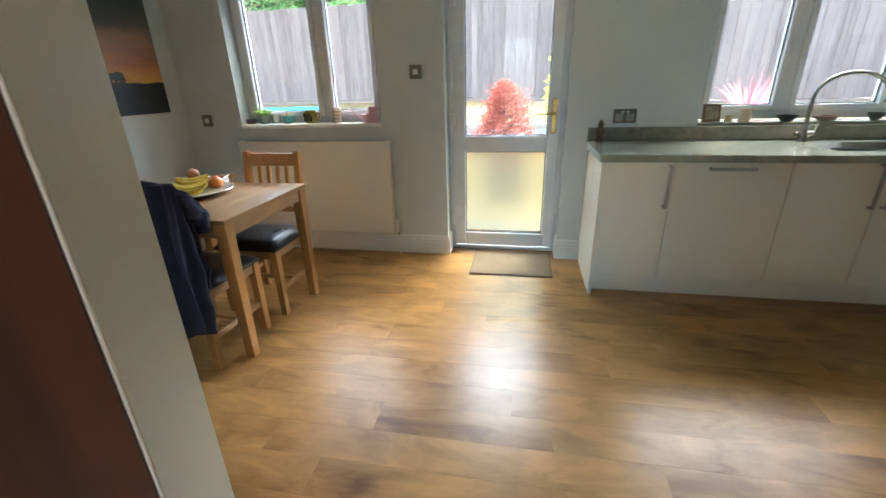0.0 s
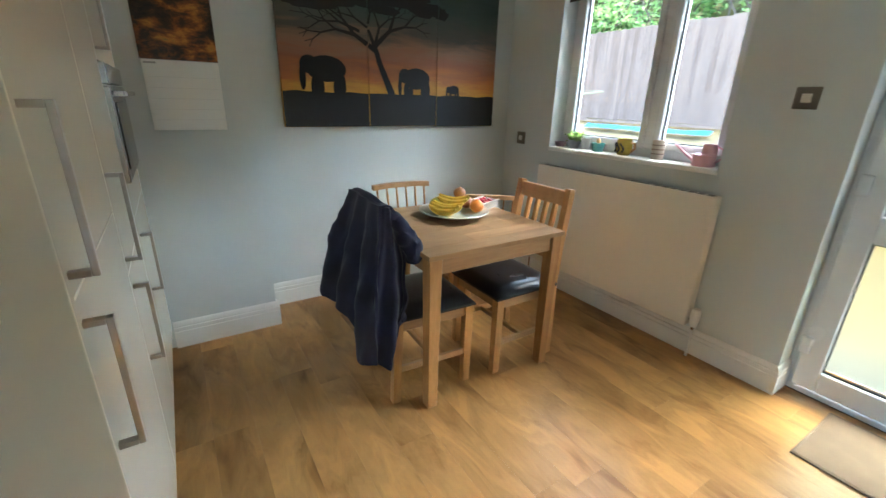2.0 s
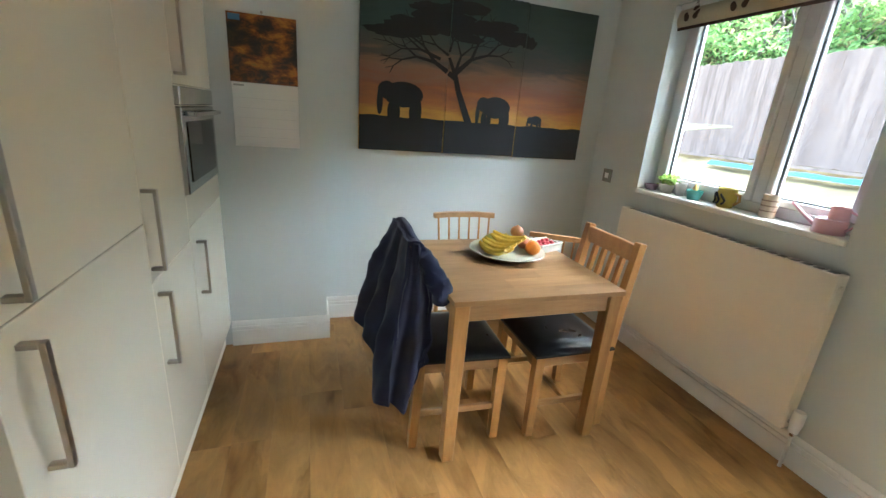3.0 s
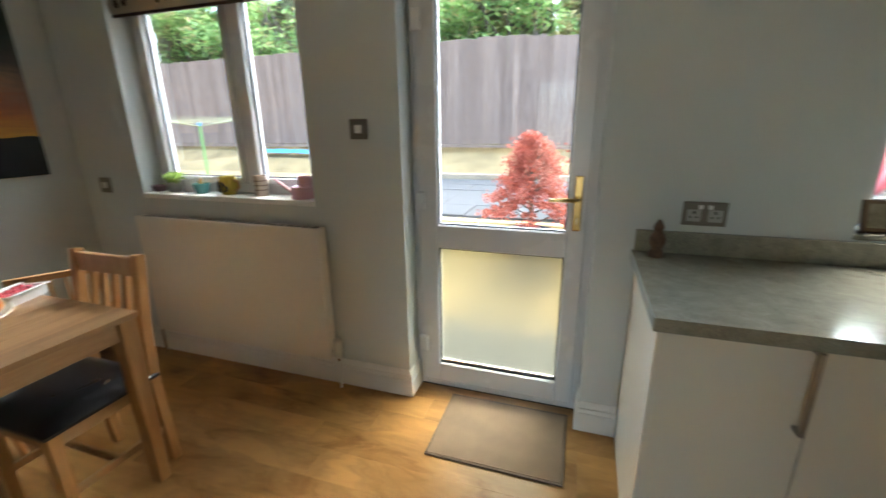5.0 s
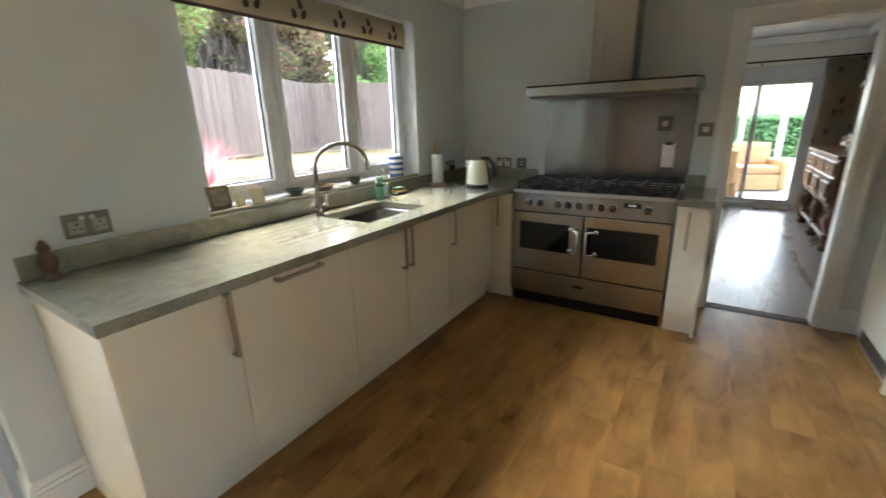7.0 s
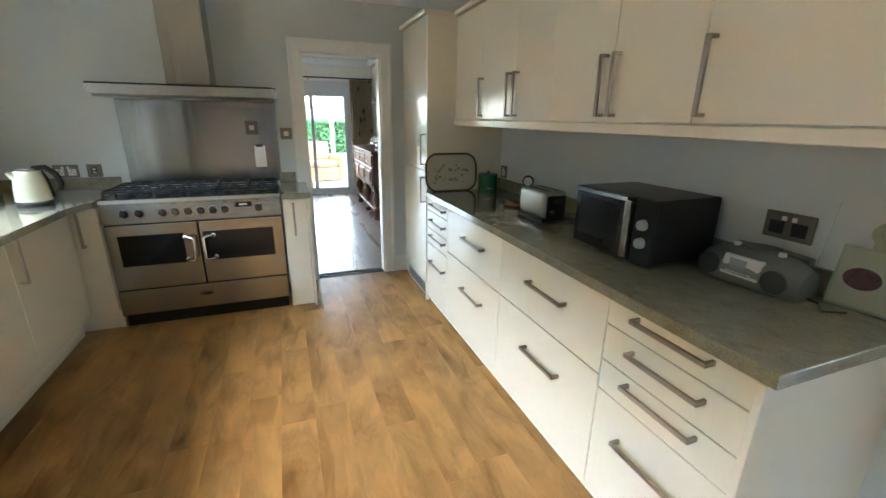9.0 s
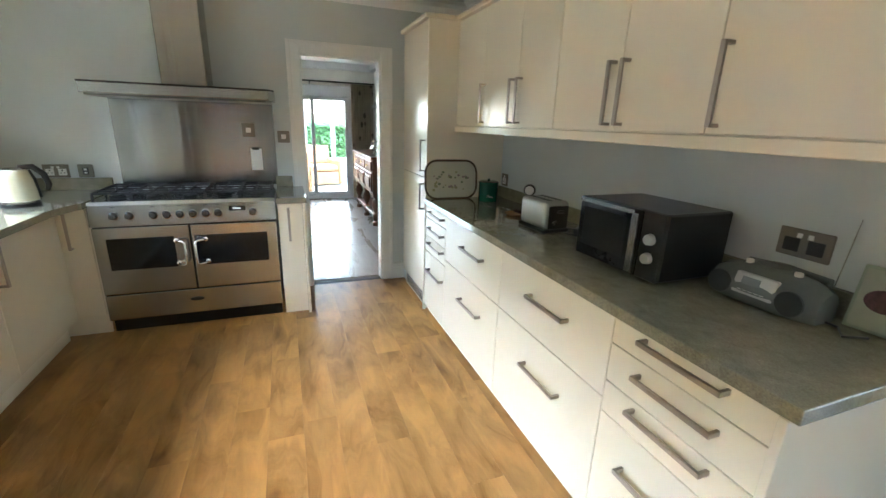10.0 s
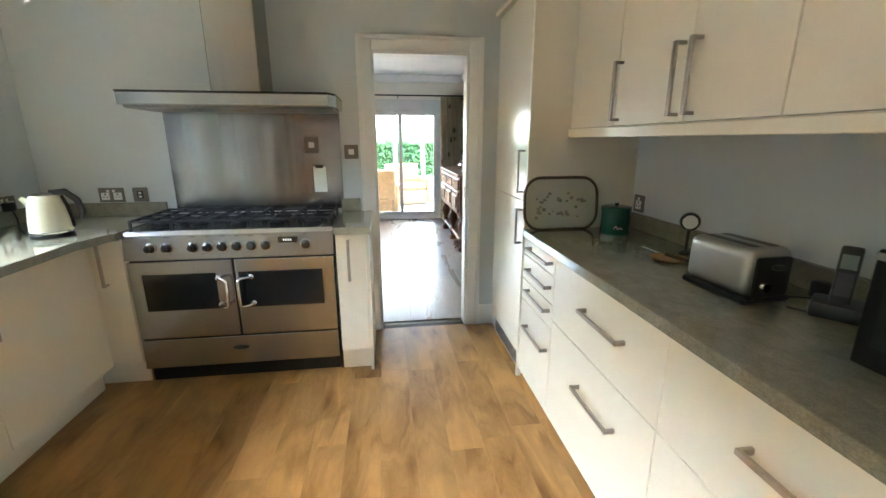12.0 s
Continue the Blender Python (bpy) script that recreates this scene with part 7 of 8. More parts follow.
part("neck", lathe([(0.036, 0.0645), (0.034, 0.115), (0.032, 0.115), (0.032, 0.07)], (-0.935, 4.13, Z1), 24, cap=False), pk, wc, smooth=True)
part("spout", tube([(-1.005, 4.13, Z1 + 0.02), (-1.06, 4.125, Z1 + 0.055), (-1.12, 4.12, Z1 + 0.10)], [0.010, 0.008, 0.006], 10), pk, wc, smooth=True)
part("handle", tube([(-0.90, 4.13, Z1 + 0.105), (-0.87, 4.13, Z1 + 0.095), (-0.868, 4.13, Z1 + 0.05), (-0.90, 4.13, Z1 + 0.02)], 0.005, 8), pk, wc, smooth=True)


# ---- things on the long worktop ----
def tray():
    th = thing("tray", "white floral tray with a dark rim leaning against the tall cabinet", "tray", (3.02, 0.90, 0.911))
    M = Matrix.Translation((3.018, 0.985, 0.9115)) @ Matrix.Rotation(radians(6), 4, "Y")

    def oval(w, h, r, n=7):
        pts = []
        for cx, cz, a0 in ((w / 2 - r, h - r, 0), (-w / 2 + r, h - r, 90), (-w / 2 + r, r, 180), (w / 2 - r, r, 270)):
            for k in range(n):
                a = radians(a0 + 90 * k / (n - 1))
                pts.append((cx + r * math.cos(a), cz + r * math.sin(a)))
        return pts

    def slab(w, h, r, x0, x1, dz):
        bm = bmesh.new()
        o = oval(w, h, r)
        a = [bm.verts.new((x0, u, v + dz)) for u, v in o]
        b = [bm.verts.new((x1, u, v + dz)) for u, v in o]
        bm.faces.new(a)
        bm.faces.new(b)
        for i in range(len(o)):
            j = (i + 1) % len(o)
            bm.faces.new((a[i], a[j], b[j], b[i]))
        return turned(bm, M)

    part("tray_face", slab(0.395, 0.265, 0.085, -0.004, 0.004, 0.008), surface("cream_tray_print", (0.55, 0.55, 0.48), 0.3, var=0.06, coat=0.3), th)
    rim = [M @ Vector((-0.006, u, v)) for u, v in oval(0.41, 0.28, 0.09)]
    part("rim", tube(rim + rim[:1], 0.008, 8), surface("dark_brown_rim", (0.07, 0.045, 0.03), 0.35, coat=0.3), th, "dark brown rim", True)
    rnd = random.Random(17)
    for k in range(34):
        u, v = rnd.uniform(-0.14, 0.14), 0.07 + rnd.uniform(0, 0.11) + 0.02 * math.sin(k)
        r = rnd.uniform(0.007, 0.014)
        bm = bmesh.new()
        bm.faces.new([bm.verts.new(M @ Vector((-0.0046, u + r * math.cos(q), v + r * 0.8 * math.sin(q)))) for q in [i * math.pi / 4 for i in range(8)]])
        part("flower_print", bm, (surface("grey_green_print", (0.20, 0.24, 0.17), 0.4, bump=0), surface("mauve_print", (0.30, 0.24, 0.26), 0.4, bump=0), surface("olive_print", (0.33, 0.33, 0.20), 0.4, bump=0))[k % 3], th, "printed leaf or flower")


tray()
cn2 = thing("canister", "dark green enamel canister with lid and pale lettering mark", "canister", (2.87, 0.69, 0.91))
grn = surface("dark_green_enamel", (0.012, 0.10, 0.065), 0.25, var=0.1, coat=0.4)
part("body", lathe([(0.07, 0.9105), (0.072, 0.915), (0.072, 1.03), (0.07, 1.034)], (2.90, 0.735, 0), 30), grn, cn2, smooth=True)
part("lid", lathe([(0.074, 1.0345), (0.074, 1.05), (0.06, 1.056), (0.0005, 1.058)], (2.90, 0.735, 0), 30), grn, cn2, smooth=True)
part("lid_knob", lathe([(0.008, 1.058), (0.012, 1.07), (0.008, 1.078), (0.0005, 1.08)], (2.90, 0.735, 0), 14), CHROME, cn2, "small metal knob", True)
part("lettering_mark", tube([(2.838, 0.777, 0.945), (2.833, 0.767, 0.96), (2.83, 0.757, 0.942), (2.828, 0.747, 0.952), (2.827, 0.735, 0.942)], 0.002, 6), WHITEPLASTIC, cn2, "pale script mark")


def toaster():
    th = thing("toaster", "brushed steel two-slot toaster with black ends", "toaster", (2.06, 0.76, 0.91))
    M = Matrix.Translation((2.03, 0.82, 0.911)) @ Matrix.Rotation(radians(3), 4, "Z")
    b2 = box(-0.118, 0.118, -0.08, 0.08, 0.018, 0.168, 0.032, seg=4)
    part("body", turned(b2, M), BRIGHTSTEEL, th, "brushed steel shell", True)
    part("base", turned(box(-0.123, 0.123, -0.084, 0.084, 0, 0.022, 0.006), M), BLACKPLASTIC, th, "black base")
    part("end_panel", turned(box(-0.13, -0.117, -0.06, 0.06, 0.022, 0.145, 0.01, seg=2), M), BLACKPLASTIC, th, "black control end", True)
    part("lever", turned(box(-0.15, -0.13, -0.02, 0.02, 0.11, 0.125, 0.005), M), BLACKPLASTIC, th, "black lever")
    part("dial", turned(lathe([(0.016, 0), (0.014, -0.012)], (-0.13, 0.03, 0.06), 16, axis="X"), M), CHROME, th, "dial", True)
    for yy in (-0.032, 0.032):
        part("slot", turned(box(-0.09, 0.09, yy - 0.014, yy + 0.014, 0.1682, 0.1696), M), BLACK, th, "dark bread slot")
    part("flex", tube([M @ Vector((-0.1, -0.09, 0.01)), Vector((1.92, 0.64, 0.915)), Vector((1.84, 0.66, 0.915)), Vector((1.80, 0.74, 0.915)), Vector((1.87, 0.78, 0.915)), Vector((1.93, 0.72, 0.915))], 0.0035, 6), BLACKPLASTIC, th, smooth=True)


toaster()
kd = thing("kitchen_timer", "round dial timer on a black stand", "timer", (2.467, 0.645, 0.91))
part("foot", lathe([(0.03, 0.9105), (0.03, 0.918), (0.007, 0.925), (0.007, 1.012)], (2.467, 0.65, 0), 16), BLACKPLASTIC, kd, smooth=True)
Mk = Matrix.Translation((2.467, 0.65, 1.05)) @ Matrix.Rotation(radians(55), 4, "Z")
part("case", turned(lathe([(0.036, -0.012), (0.04, 0.0), (0.036, 0.012), (0.03, 0.014)], (0, 0, 0), 24, axis="Y"), Mk), BLACKPLASTIC, kd, "black round case", True)
part("dial_face", turned(lathe([(0.0005, -0.01), (0.029, -0.01), (0.029, 0.0155), (0.0005, 0.0155)], (0, 0, 0), 20, axis="Y"), Mk), WHITEPLASTIC, kd, "pale dial face", True)
sr = thing("spoon_rest", "brown spoon rest with a dark-handled knife", "spoon rest", (2.35, 0.80, 0.911))
part("dish", lathe([(0.03, 0), (0.06, 0.006), (0.07, 0.014), (0.066, 0.014), (0.03, 0.004), (0.0005, 0.004)], (2.37, 0.80, 0.911), 24), surface("honey_glaze", (0.42, 0.26, 0.13), 0.25), sr, smooth=True)
part("knife_handle", tube([(2.40, 0.79, 0.932), (2.30, 0.77, 0.93)], [0.009, 0.007], 8), surface("dark_handle", (0.05, 0.02, 0.012), 0.4), sr, "dark wooden knife handle", True)
part("knife_blade", box(2.44, 2.55, 0.79, 0.81, 0.925, 0.927), CHROME, sr, "steel blade")


def phone():
    th = thing("cordless_phone", "black cordless telephone standing in its base", "telephone", (1.76, 0.66, 0.91))
    M = Matrix.Translation((1.80, 0.70, 0.911)) @ Matrix.Rotation(radians(35), 4, "Z")
    part("base", turned(box(-0.06, 0.06, -0.055, 0.055, 0, 0.045, 0.012, seg=2), M), BLACKPLASTIC, th, smooth=True)
    M2 = M @ Matrix.Translation((0, 0.01, 0.03)) @ Matrix.Rotation(radians(14), 4, "X")
    hs = part("handset", turned(box(-0.024, 0.024, -0.014, 0.014, 0, 0.17, 0.01, seg=2), M2), BLACKPLASTIC, th, smooth=True)
    part("screen", turned(box(-0.017, 0.017, 0.0142, 0.0152, 0.105, 0.145), M2), surface("grey_lcd", (0.22, 0.26, 0.24), 0.2, bump=0), hs, "grey display")
    part("keypad", turned(box(-0.017, 0.017, 0.0142, 0.015, 0.03, 0.095), M2), surface("dark_keys", (0.05, 0.05, 0.055), 0.4), hs, "dark keypad")
    ad = thing("power_adapter", "black plug adapter with cable on the worktop", "adapter", (1.92, 0.60, 0.91))
    part("adapter_body", box(1.89, 1.95, 0.585, 0.625, 0.9105, 0.965, 0.008, seg=2), BLACKPLASTIC, ad, smooth=True)
    part("white_cable", tube([(1.89, 0.61, 0.918), (1.84, 0.60, 0.915), (1.80, 0.62, 0.915), (1.775, 0.64, 0.92)], 0.006, 6), WHITEPLASTIC, ad, "white cable", True)


phone()


def microwave():
    th = thing("microwave", "black microwave oven with steel door frame and two dials", "microwave", (1.4, 0.76, 0.91))
    a, b = Vector((1.137, 0.938)), Vector((1.572, 0.945))
    d = (b - a).normalized()
    M = Matrix(((d.x, d.y, 0, a.x), (d.y, -d.x, 0, a.y), (0, 0, 1, 0.911), (0, 0, 0, 1)))
    w, dp, h = 0.435, 0.335, 0.262
    part("case", turned(box(0, w, 0.012, dp, 0.012, h, 0.006), M), BLACKPLASTIC, th)
    for fx in (0.04, w - 0.04):
        for fy in (0.05, dp - 0.04):
            part("foot", turned(box(fx - 0.012, fx + 0.012, fy - 0.012, fy + 0.012, 0, 0.012), M), BLACKPLASTIC, th)
    part("control_panel", turned(box(0.0, 0.098, 0.0, 0.0118, 0.012, h, 0.003), M), BLACKPLASTIC, th, "black control panel")
    dr = part("door", turned(box(0.099, w, -0.004, 0.0118, 0.012, h, 0.004), M), surface("dark_mirror_glass", (0.02, 0.02, 0.02), 0.05, var=0.1, bump=0), th, "dark mirrored door")
    part("window", turned(box(0.165, w - 0.03, -0.0052, -0.0042, 0.06, h - 0.04), M), surface("door_mesh_glass", (0.03, 0.03, 0.03), 0.1, 0.0, var=0.2, bump=0), dr, "glossy door window")
    part("handle", turned(box(0.102, 0.132, -0.022, -0.006, 0.02, h - 0.015, 0.005, seg=2), M), STEELZ, dr, "broad steel door handle")
    part("top_trim", turned(box(0.135, w, -0.006, -0.0043, h - 0.022, h - 0.006), M), STEEL, dr, "steel trim")
    for zz in (0.095, 0.165):
        part("dial", turned(lathe([(0.021, 0), (0.021, -0.006), (0.018, -0.02), (0.0005, -0.021)], (0.048, 0, zz), 20, axis="Y"), M), surface("silver_dial", (0.62, 0.62, 0.62), 0.3, 0.6), th, "silver dial", True)
    part("rear_vent", turned(box(0.05, w - 0.06, dp, dp + 0.02, 0.04, h - 0.04, 0.004), M), BLACKPLASTIC, th)


microwave()


def radio():
    th = thing("radio_cd_player", "rounded grey-green portable radio and disc player", "radio", (0.93, 0.68, 0.91))
    M = Matrix.Translation((0.925, 0.672, 0.911)) @ Matrix.Rotation(radians(182), 4, "Z") @ Matrix.Scale(0.86, 4)
    shell = surface("grey_green_plastic", (0.19, 0.21, 0.205), 0.25, var=0.1, coat=0.3)
    silver = surface("silver_plastic", (0.52, 0.53, 0.53), 0.3, 0.4, var=0.05)
    bm = bmesh.new()
    prof = [(-0.09, 0.0), (-0.105, 0.02), (-0.112, 0.06), (-0.095, 0.105), (-0.05, 0.135), (0.0, 0.145), (0.06, 0.135), (0.095, 0.10), (0.10, 0.04), (0.09, 0.0)]
    secs = []
    for i in range(13):
        t = i / 12 * 2 - 1
        k = (1 - abs(t) ** 3.2 * 0.42)
        secs.append([bm.verts.new(M @ Vector((t * 0.19, y * k, z * (1 - abs(t) ** 4 * 0.25) + 0.0))) for y, z in prof])
    for a, b in zip(secs, secs[1:]):
        for i in range(len(prof)):
            j = (i + 1) % len(prof)
            bm.faces.new((a[i], a[j], b[j], b[i]))
    bm.faces.new(secs[0])
    bm.faces.new(secs[-1])
    part("case", bm, shell, th, "", True)
    cp = part("control_panel", turned(box(-0.075, 0.075, -0.118, -0.085, 0.015, 0.10, 0.01, seg=2), M @ Matrix.Rotation(radians(-12), 4, "X")), silver, th, "silver control panel", True)
    part("tape_window", turned(box(-0.045, 0.02, -0.121, -0.1185, 0.055, 0.085, 0.001), M @ Matrix.Rotation(radians(-12), 4, "X")), surface("tuning_window", (0.22, 0.24, 0.24), 0.15, bump=0), cp, "grey tuning window")
    for k in range(5):
        part("button", turned(box(-0.05 + 0.02 * k, -0.034 + 0.02 * k, -0.121, -0.1185, 0.03, 0.038, 0.001), M @ Matrix.Rotation(radians(-12), 4, "X")), silver, cp)
    for s in (-1, 1):
        part("speaker_grille", turned(lathe([(0.046, -0.104), (0.044, -0.112), (0.0005, -0.113)], (s * 0.125, 0, 0.062), 24, axis="Y"), M), surface("dark_grille", (0.05, 0.06, 0.06), 0.6, grain=400, bump=0.8), th, "dark speaker grille", True)
        part("knob", turned(lathe([(0.014, 0.138), (0.013, 0.153), (0.0005, 0.154)], (s * 0.085, -0.01, 0), 16), M), WHITEPLASTIC, th, "pale round knob", True)
    part("disc_lid", turned(lathe([(0.066, 0.142), (0.06, 0.15), (0.0005, 0.153)], (0, 0.02, 0), 30), M), shell, th, "round disc lid", True)
    part("handle", tube([M @ Vector(p) for p in ((-0.15, 0.05, 0.10), (-0.14, 0.085, 0.125), (0.0, 0.1, 0.13), (0.14, 0.085, 0.125), (0.15, 0.05, 0.10))], 0.011, 10), shell, th, "carrying handle", True)
    part("aerial", tube([M @ Vector((0.15, 0.09, 0.11)), M @ Vector((0.165, 0.10, 0.36))], 0.0015, 6), CHROME, th, "telescopic aerial", True)
    part("flex", tube([M @ Vector((-0.17, 0.03, 0.01)), Vector((0.73, 0.66, 0.915)), Vector((0.69, 0.72, 0.915)), Vector((0.66, 0.66, 0.915))], 0.004, 6), BLACKPLASTIC, th, smooth=True)


radio()
cb = thing("chopping_board", "pale green decorated board with a handle leaning on the wall", "chopping board", (0.64, 0.6, 0.911))
Mb = Matrix.Translation((0.66, 0.605, 0.912)) @ Matrix.Rotation(radians(6), 4, "Z") @ Matrix.Rotation(radians(11), 4, "X")
pale = surface("pale_green_paint", (0.33, 0.38, 0.29), 0.5, var=0.12, scale=8, grain=60, bump=0.15)
bd = part("board", turned(box(-0.085, 0.085, -0.008, 0.008, 0, 0.19, 0.006, seg=2), Mb), pale, cb, smooth=True)
part("border", turned(box(-0.075, 0.075, 0.0082, 0.0092, 0.01, 0.18), Mb), surface("cream_border", (0.42, 0.44, 0.34), 0.5), bd, "cream printed panel")
part("dark_oval", turned(lathe([(1, 0.0095), (0.96, 0.0105), (0.0005, 0.0106)], (0, 0, 0), 24, axis="Y"), Mb @ Matrix.Translation((0.015, 0, 0.095)) @ Matrix.Diagonal((0.045, 1, 0.033, 1))), surface("dark_red_print", (0.10, 0.04, 0.05), 0.5, var=0.3, scale=60), bd, "dark oval fruit print")
part("handle", turned(lathe([(0.034, -0.008), (0.036, 0.0), (0.034, 0.008), (0.012, 0.008), (0.012, -0.008), (0.034, -0.008)], (0, 0, 0.235), 20, axis="Y", cap=False), Mb), pale, cb, "", True)
part("neck", turned(box(-0.02, 0.02, -0.008, 0.008, 0.188, 0.21, 0.002), Mb), pale, cb)


# ---- the sitting room through the doorway ----
RX0, RX1, RY0, RY1 = XE + 0.12, 8.36, 0.50, 4.6
RW = surface("warm_white_wall", (0.86, 0.83, 0.76), 0.8, var=0.03, grain=150, bump=0.06)
single("room_wall_south", box(RX0, RX1 + 0.2, RY0 - 0.12, RY0, 0, 2.6), RW, "warm white sitting-room wall", "wall", kind="structure")
single("room_wall_north", box(RX0, RX1 + 0.2, RY1, RY1 + 0.12, 0, 2.6), RW, "warm white sitting-room wall", "wall", kind="structure")
bm = box(RX1, RX1 + 0.2, RY0, 0.93, 0, 2.44)
box(RX1, RX1 + 0.2, 4.3, RY1, 0, 2.44, bm=bm)
box(RX1, RX1 + 0.2, 0.93, 4.3, 2.06, 2.44, bm=bm)
single("room_wall_east", bm, RW, "warm white wall with a wide patio door", "wall", kind="structure")
single("room_ceiling", box(RX0, RX1 + 0.2, RY0, RY1, 2.44, 2.55), CEIL, "white sitting-room ceiling", "ceiling", kind="structure")
single("room_wall_west", box(RX0, RX0 + 0.01, YW + 0.3, RY1, 0, 2.44), RW, "warm white sitting-room wall", "wall", kind="structure")
bm = box(RX1 - 0.11, RX1 - 0.001, RY0, RY1, 2.32, 2.4395, 0.03, seg=3)
box(RX0 + 0.02, RX1 - 0.12, RY0 + 0.001, RY0 + 0.11, 2.32, 2.4395, 0.03, bm=bm, seg=3)
single("trim_room_coving", bm, CEIL, "white plaster coving of the sitting room", "coving", kind="structure")
sub2 = box(RX0, RX1 + 0.2, RY0 - 0.1, RY1, -0.10, -0.016)
floor2 = single("room_floor", sub2, surface("dark_subfloor", (0.06, 0.04, 0.025), 0.7), "grey-brown sitting-room plank floor, shining", "floor", kind="structure")
single("threshold_strip", box(XE + 0.04, XE + 0.08, 1.358, 1.975, 0.0005, 0.004, 0.001), surface("dull_threshold", (0.14, 0.115, 0.09), 0.6), "dull grey-brown threshold strip in the doorway", "threshold", kind="structure")


def patio_door():
    x = RX1 + 0.08
    th = thing("patio_door", "white sliding patio door to the conservatory", "patio door", (x, 2.0, 0), kind="structure")
    part("frame_head", box(x - 0.05, x + 0.05, 0.931, 4.299, 1.86, 2.06, 0.005), UPVC, th)
    part("frame_sill", box(x - 0.06, x + 0.05, 0.931, 4.299, 0.0, 0.07, 0.005), UPVC, th)
    for y in (0.931, 4.239):
        part("frame_post", box(x - 0.05, x + 0.05, y, y + 0.06, 0.07, 1.86, 0.005), UPVC, th)
    for a, b, xo in ((0.99, 1.66, -0.02), (1.60, 2.35, 0.025), (2.29, 3.30, -0.02), (3.24, 4.24, 0.025)):
        bm = box(x + xo - 0.02, x + xo + 0.02, a, a + 0.06, 0.07, 1.86, 0.004)
        box(x + xo - 0.02, x + xo + 0.02, b - 0.06, b, 0.07, 1.86, 0.004, bm)
        box(x + xo - 0.02, x + xo + 0.02, a + 0.06, b - 0.06, 0.07, 0.13, 0.004, bm)
        box(x + xo - 0.02, x + xo + 0.02, a + 0.06, b - 0.06, 1.80, 1.86, 0.004, bm)
        sh = part("sash", bm, UPVC, th)
        g = part("pane", box(x + xo - 0.003, x + xo + 0.003, a + 0.055, b - 0.055, 0.125, 1.805), PANE, sh, "clear glass pane")
        g.visible_shadow = False


patio_door()


def curtain():
    th = thing("curtain", "beige curtain with dark leaf columns beside the patio door", "curtain", (RX1 - 0.12, 0.72, 0.02))
    m, nt, b = nodes_of("patterned_curtain")
    v = nt.nodes.new("ShaderNodeTexVoronoi")
    nt.links.new(coords(nt, "World", (0.1, 9, 4.5)).outputs[0], v.inputs["Vector"])
    v.inputs["Scale"].default_value = 1.2
    r = ramp(nt, [(0.0, (0.13, 0.10, 0.075)), (0.24, (0.18, 0.14, 0.10)), (0.34, (0.55, 0.45, 0.32)), (1.0, (0.62, 0.52, 0.37))])
    nt.links.new(v.outputs["Distance"], r.inputs[0])
    nt.links.new(r.outputs[0], b.inputs["Base Color"])
    b.inputs["Roughness"].default_value = 0.9
    bm = bmesh.new()
    n = 60
    rows = [[bm.verts.new((RX1 - 0.12 + 0.045 * math.sin(i * 0.95) * (0.7 + 0.3 * (z < 1)), 0.545 + 0.40 * i / n, z)) for z in (0.03, 0.8, 1.5, 2.09)] for i in range(n + 1)]
    for a, b2 in zip(rows, rows[1:]):
        for j in range(3):
            bm.faces.new((a[j], a[j + 1], b2[j + 1], b2[j]))
    bmesh.ops.solidify(bm, geom=bm.faces[:], thickness=0.006)
    part("drape", bm, m, th, "", True)
    pl = thing("curtain_pole", "slim dark curtain pole over the patio door", "curtain pole", (RX1 - 0.12, 1.8, 2.1))
    part("pole", tube([(RX1 - 0.12, 0.52, 2.11), (RX1 - 0.12, 3.3, 2.11)], 0.012, 10), BLACKPLASTIC, pl, smooth=True)
    for y in (1.66, 3.0):
        part("bracket", tube([(RX1 - 0.12, y, 2.09), (RX1 - 0.001, y, 2.07)], 0.008, 8), BLACKPLASTIC, pl)


curtain()


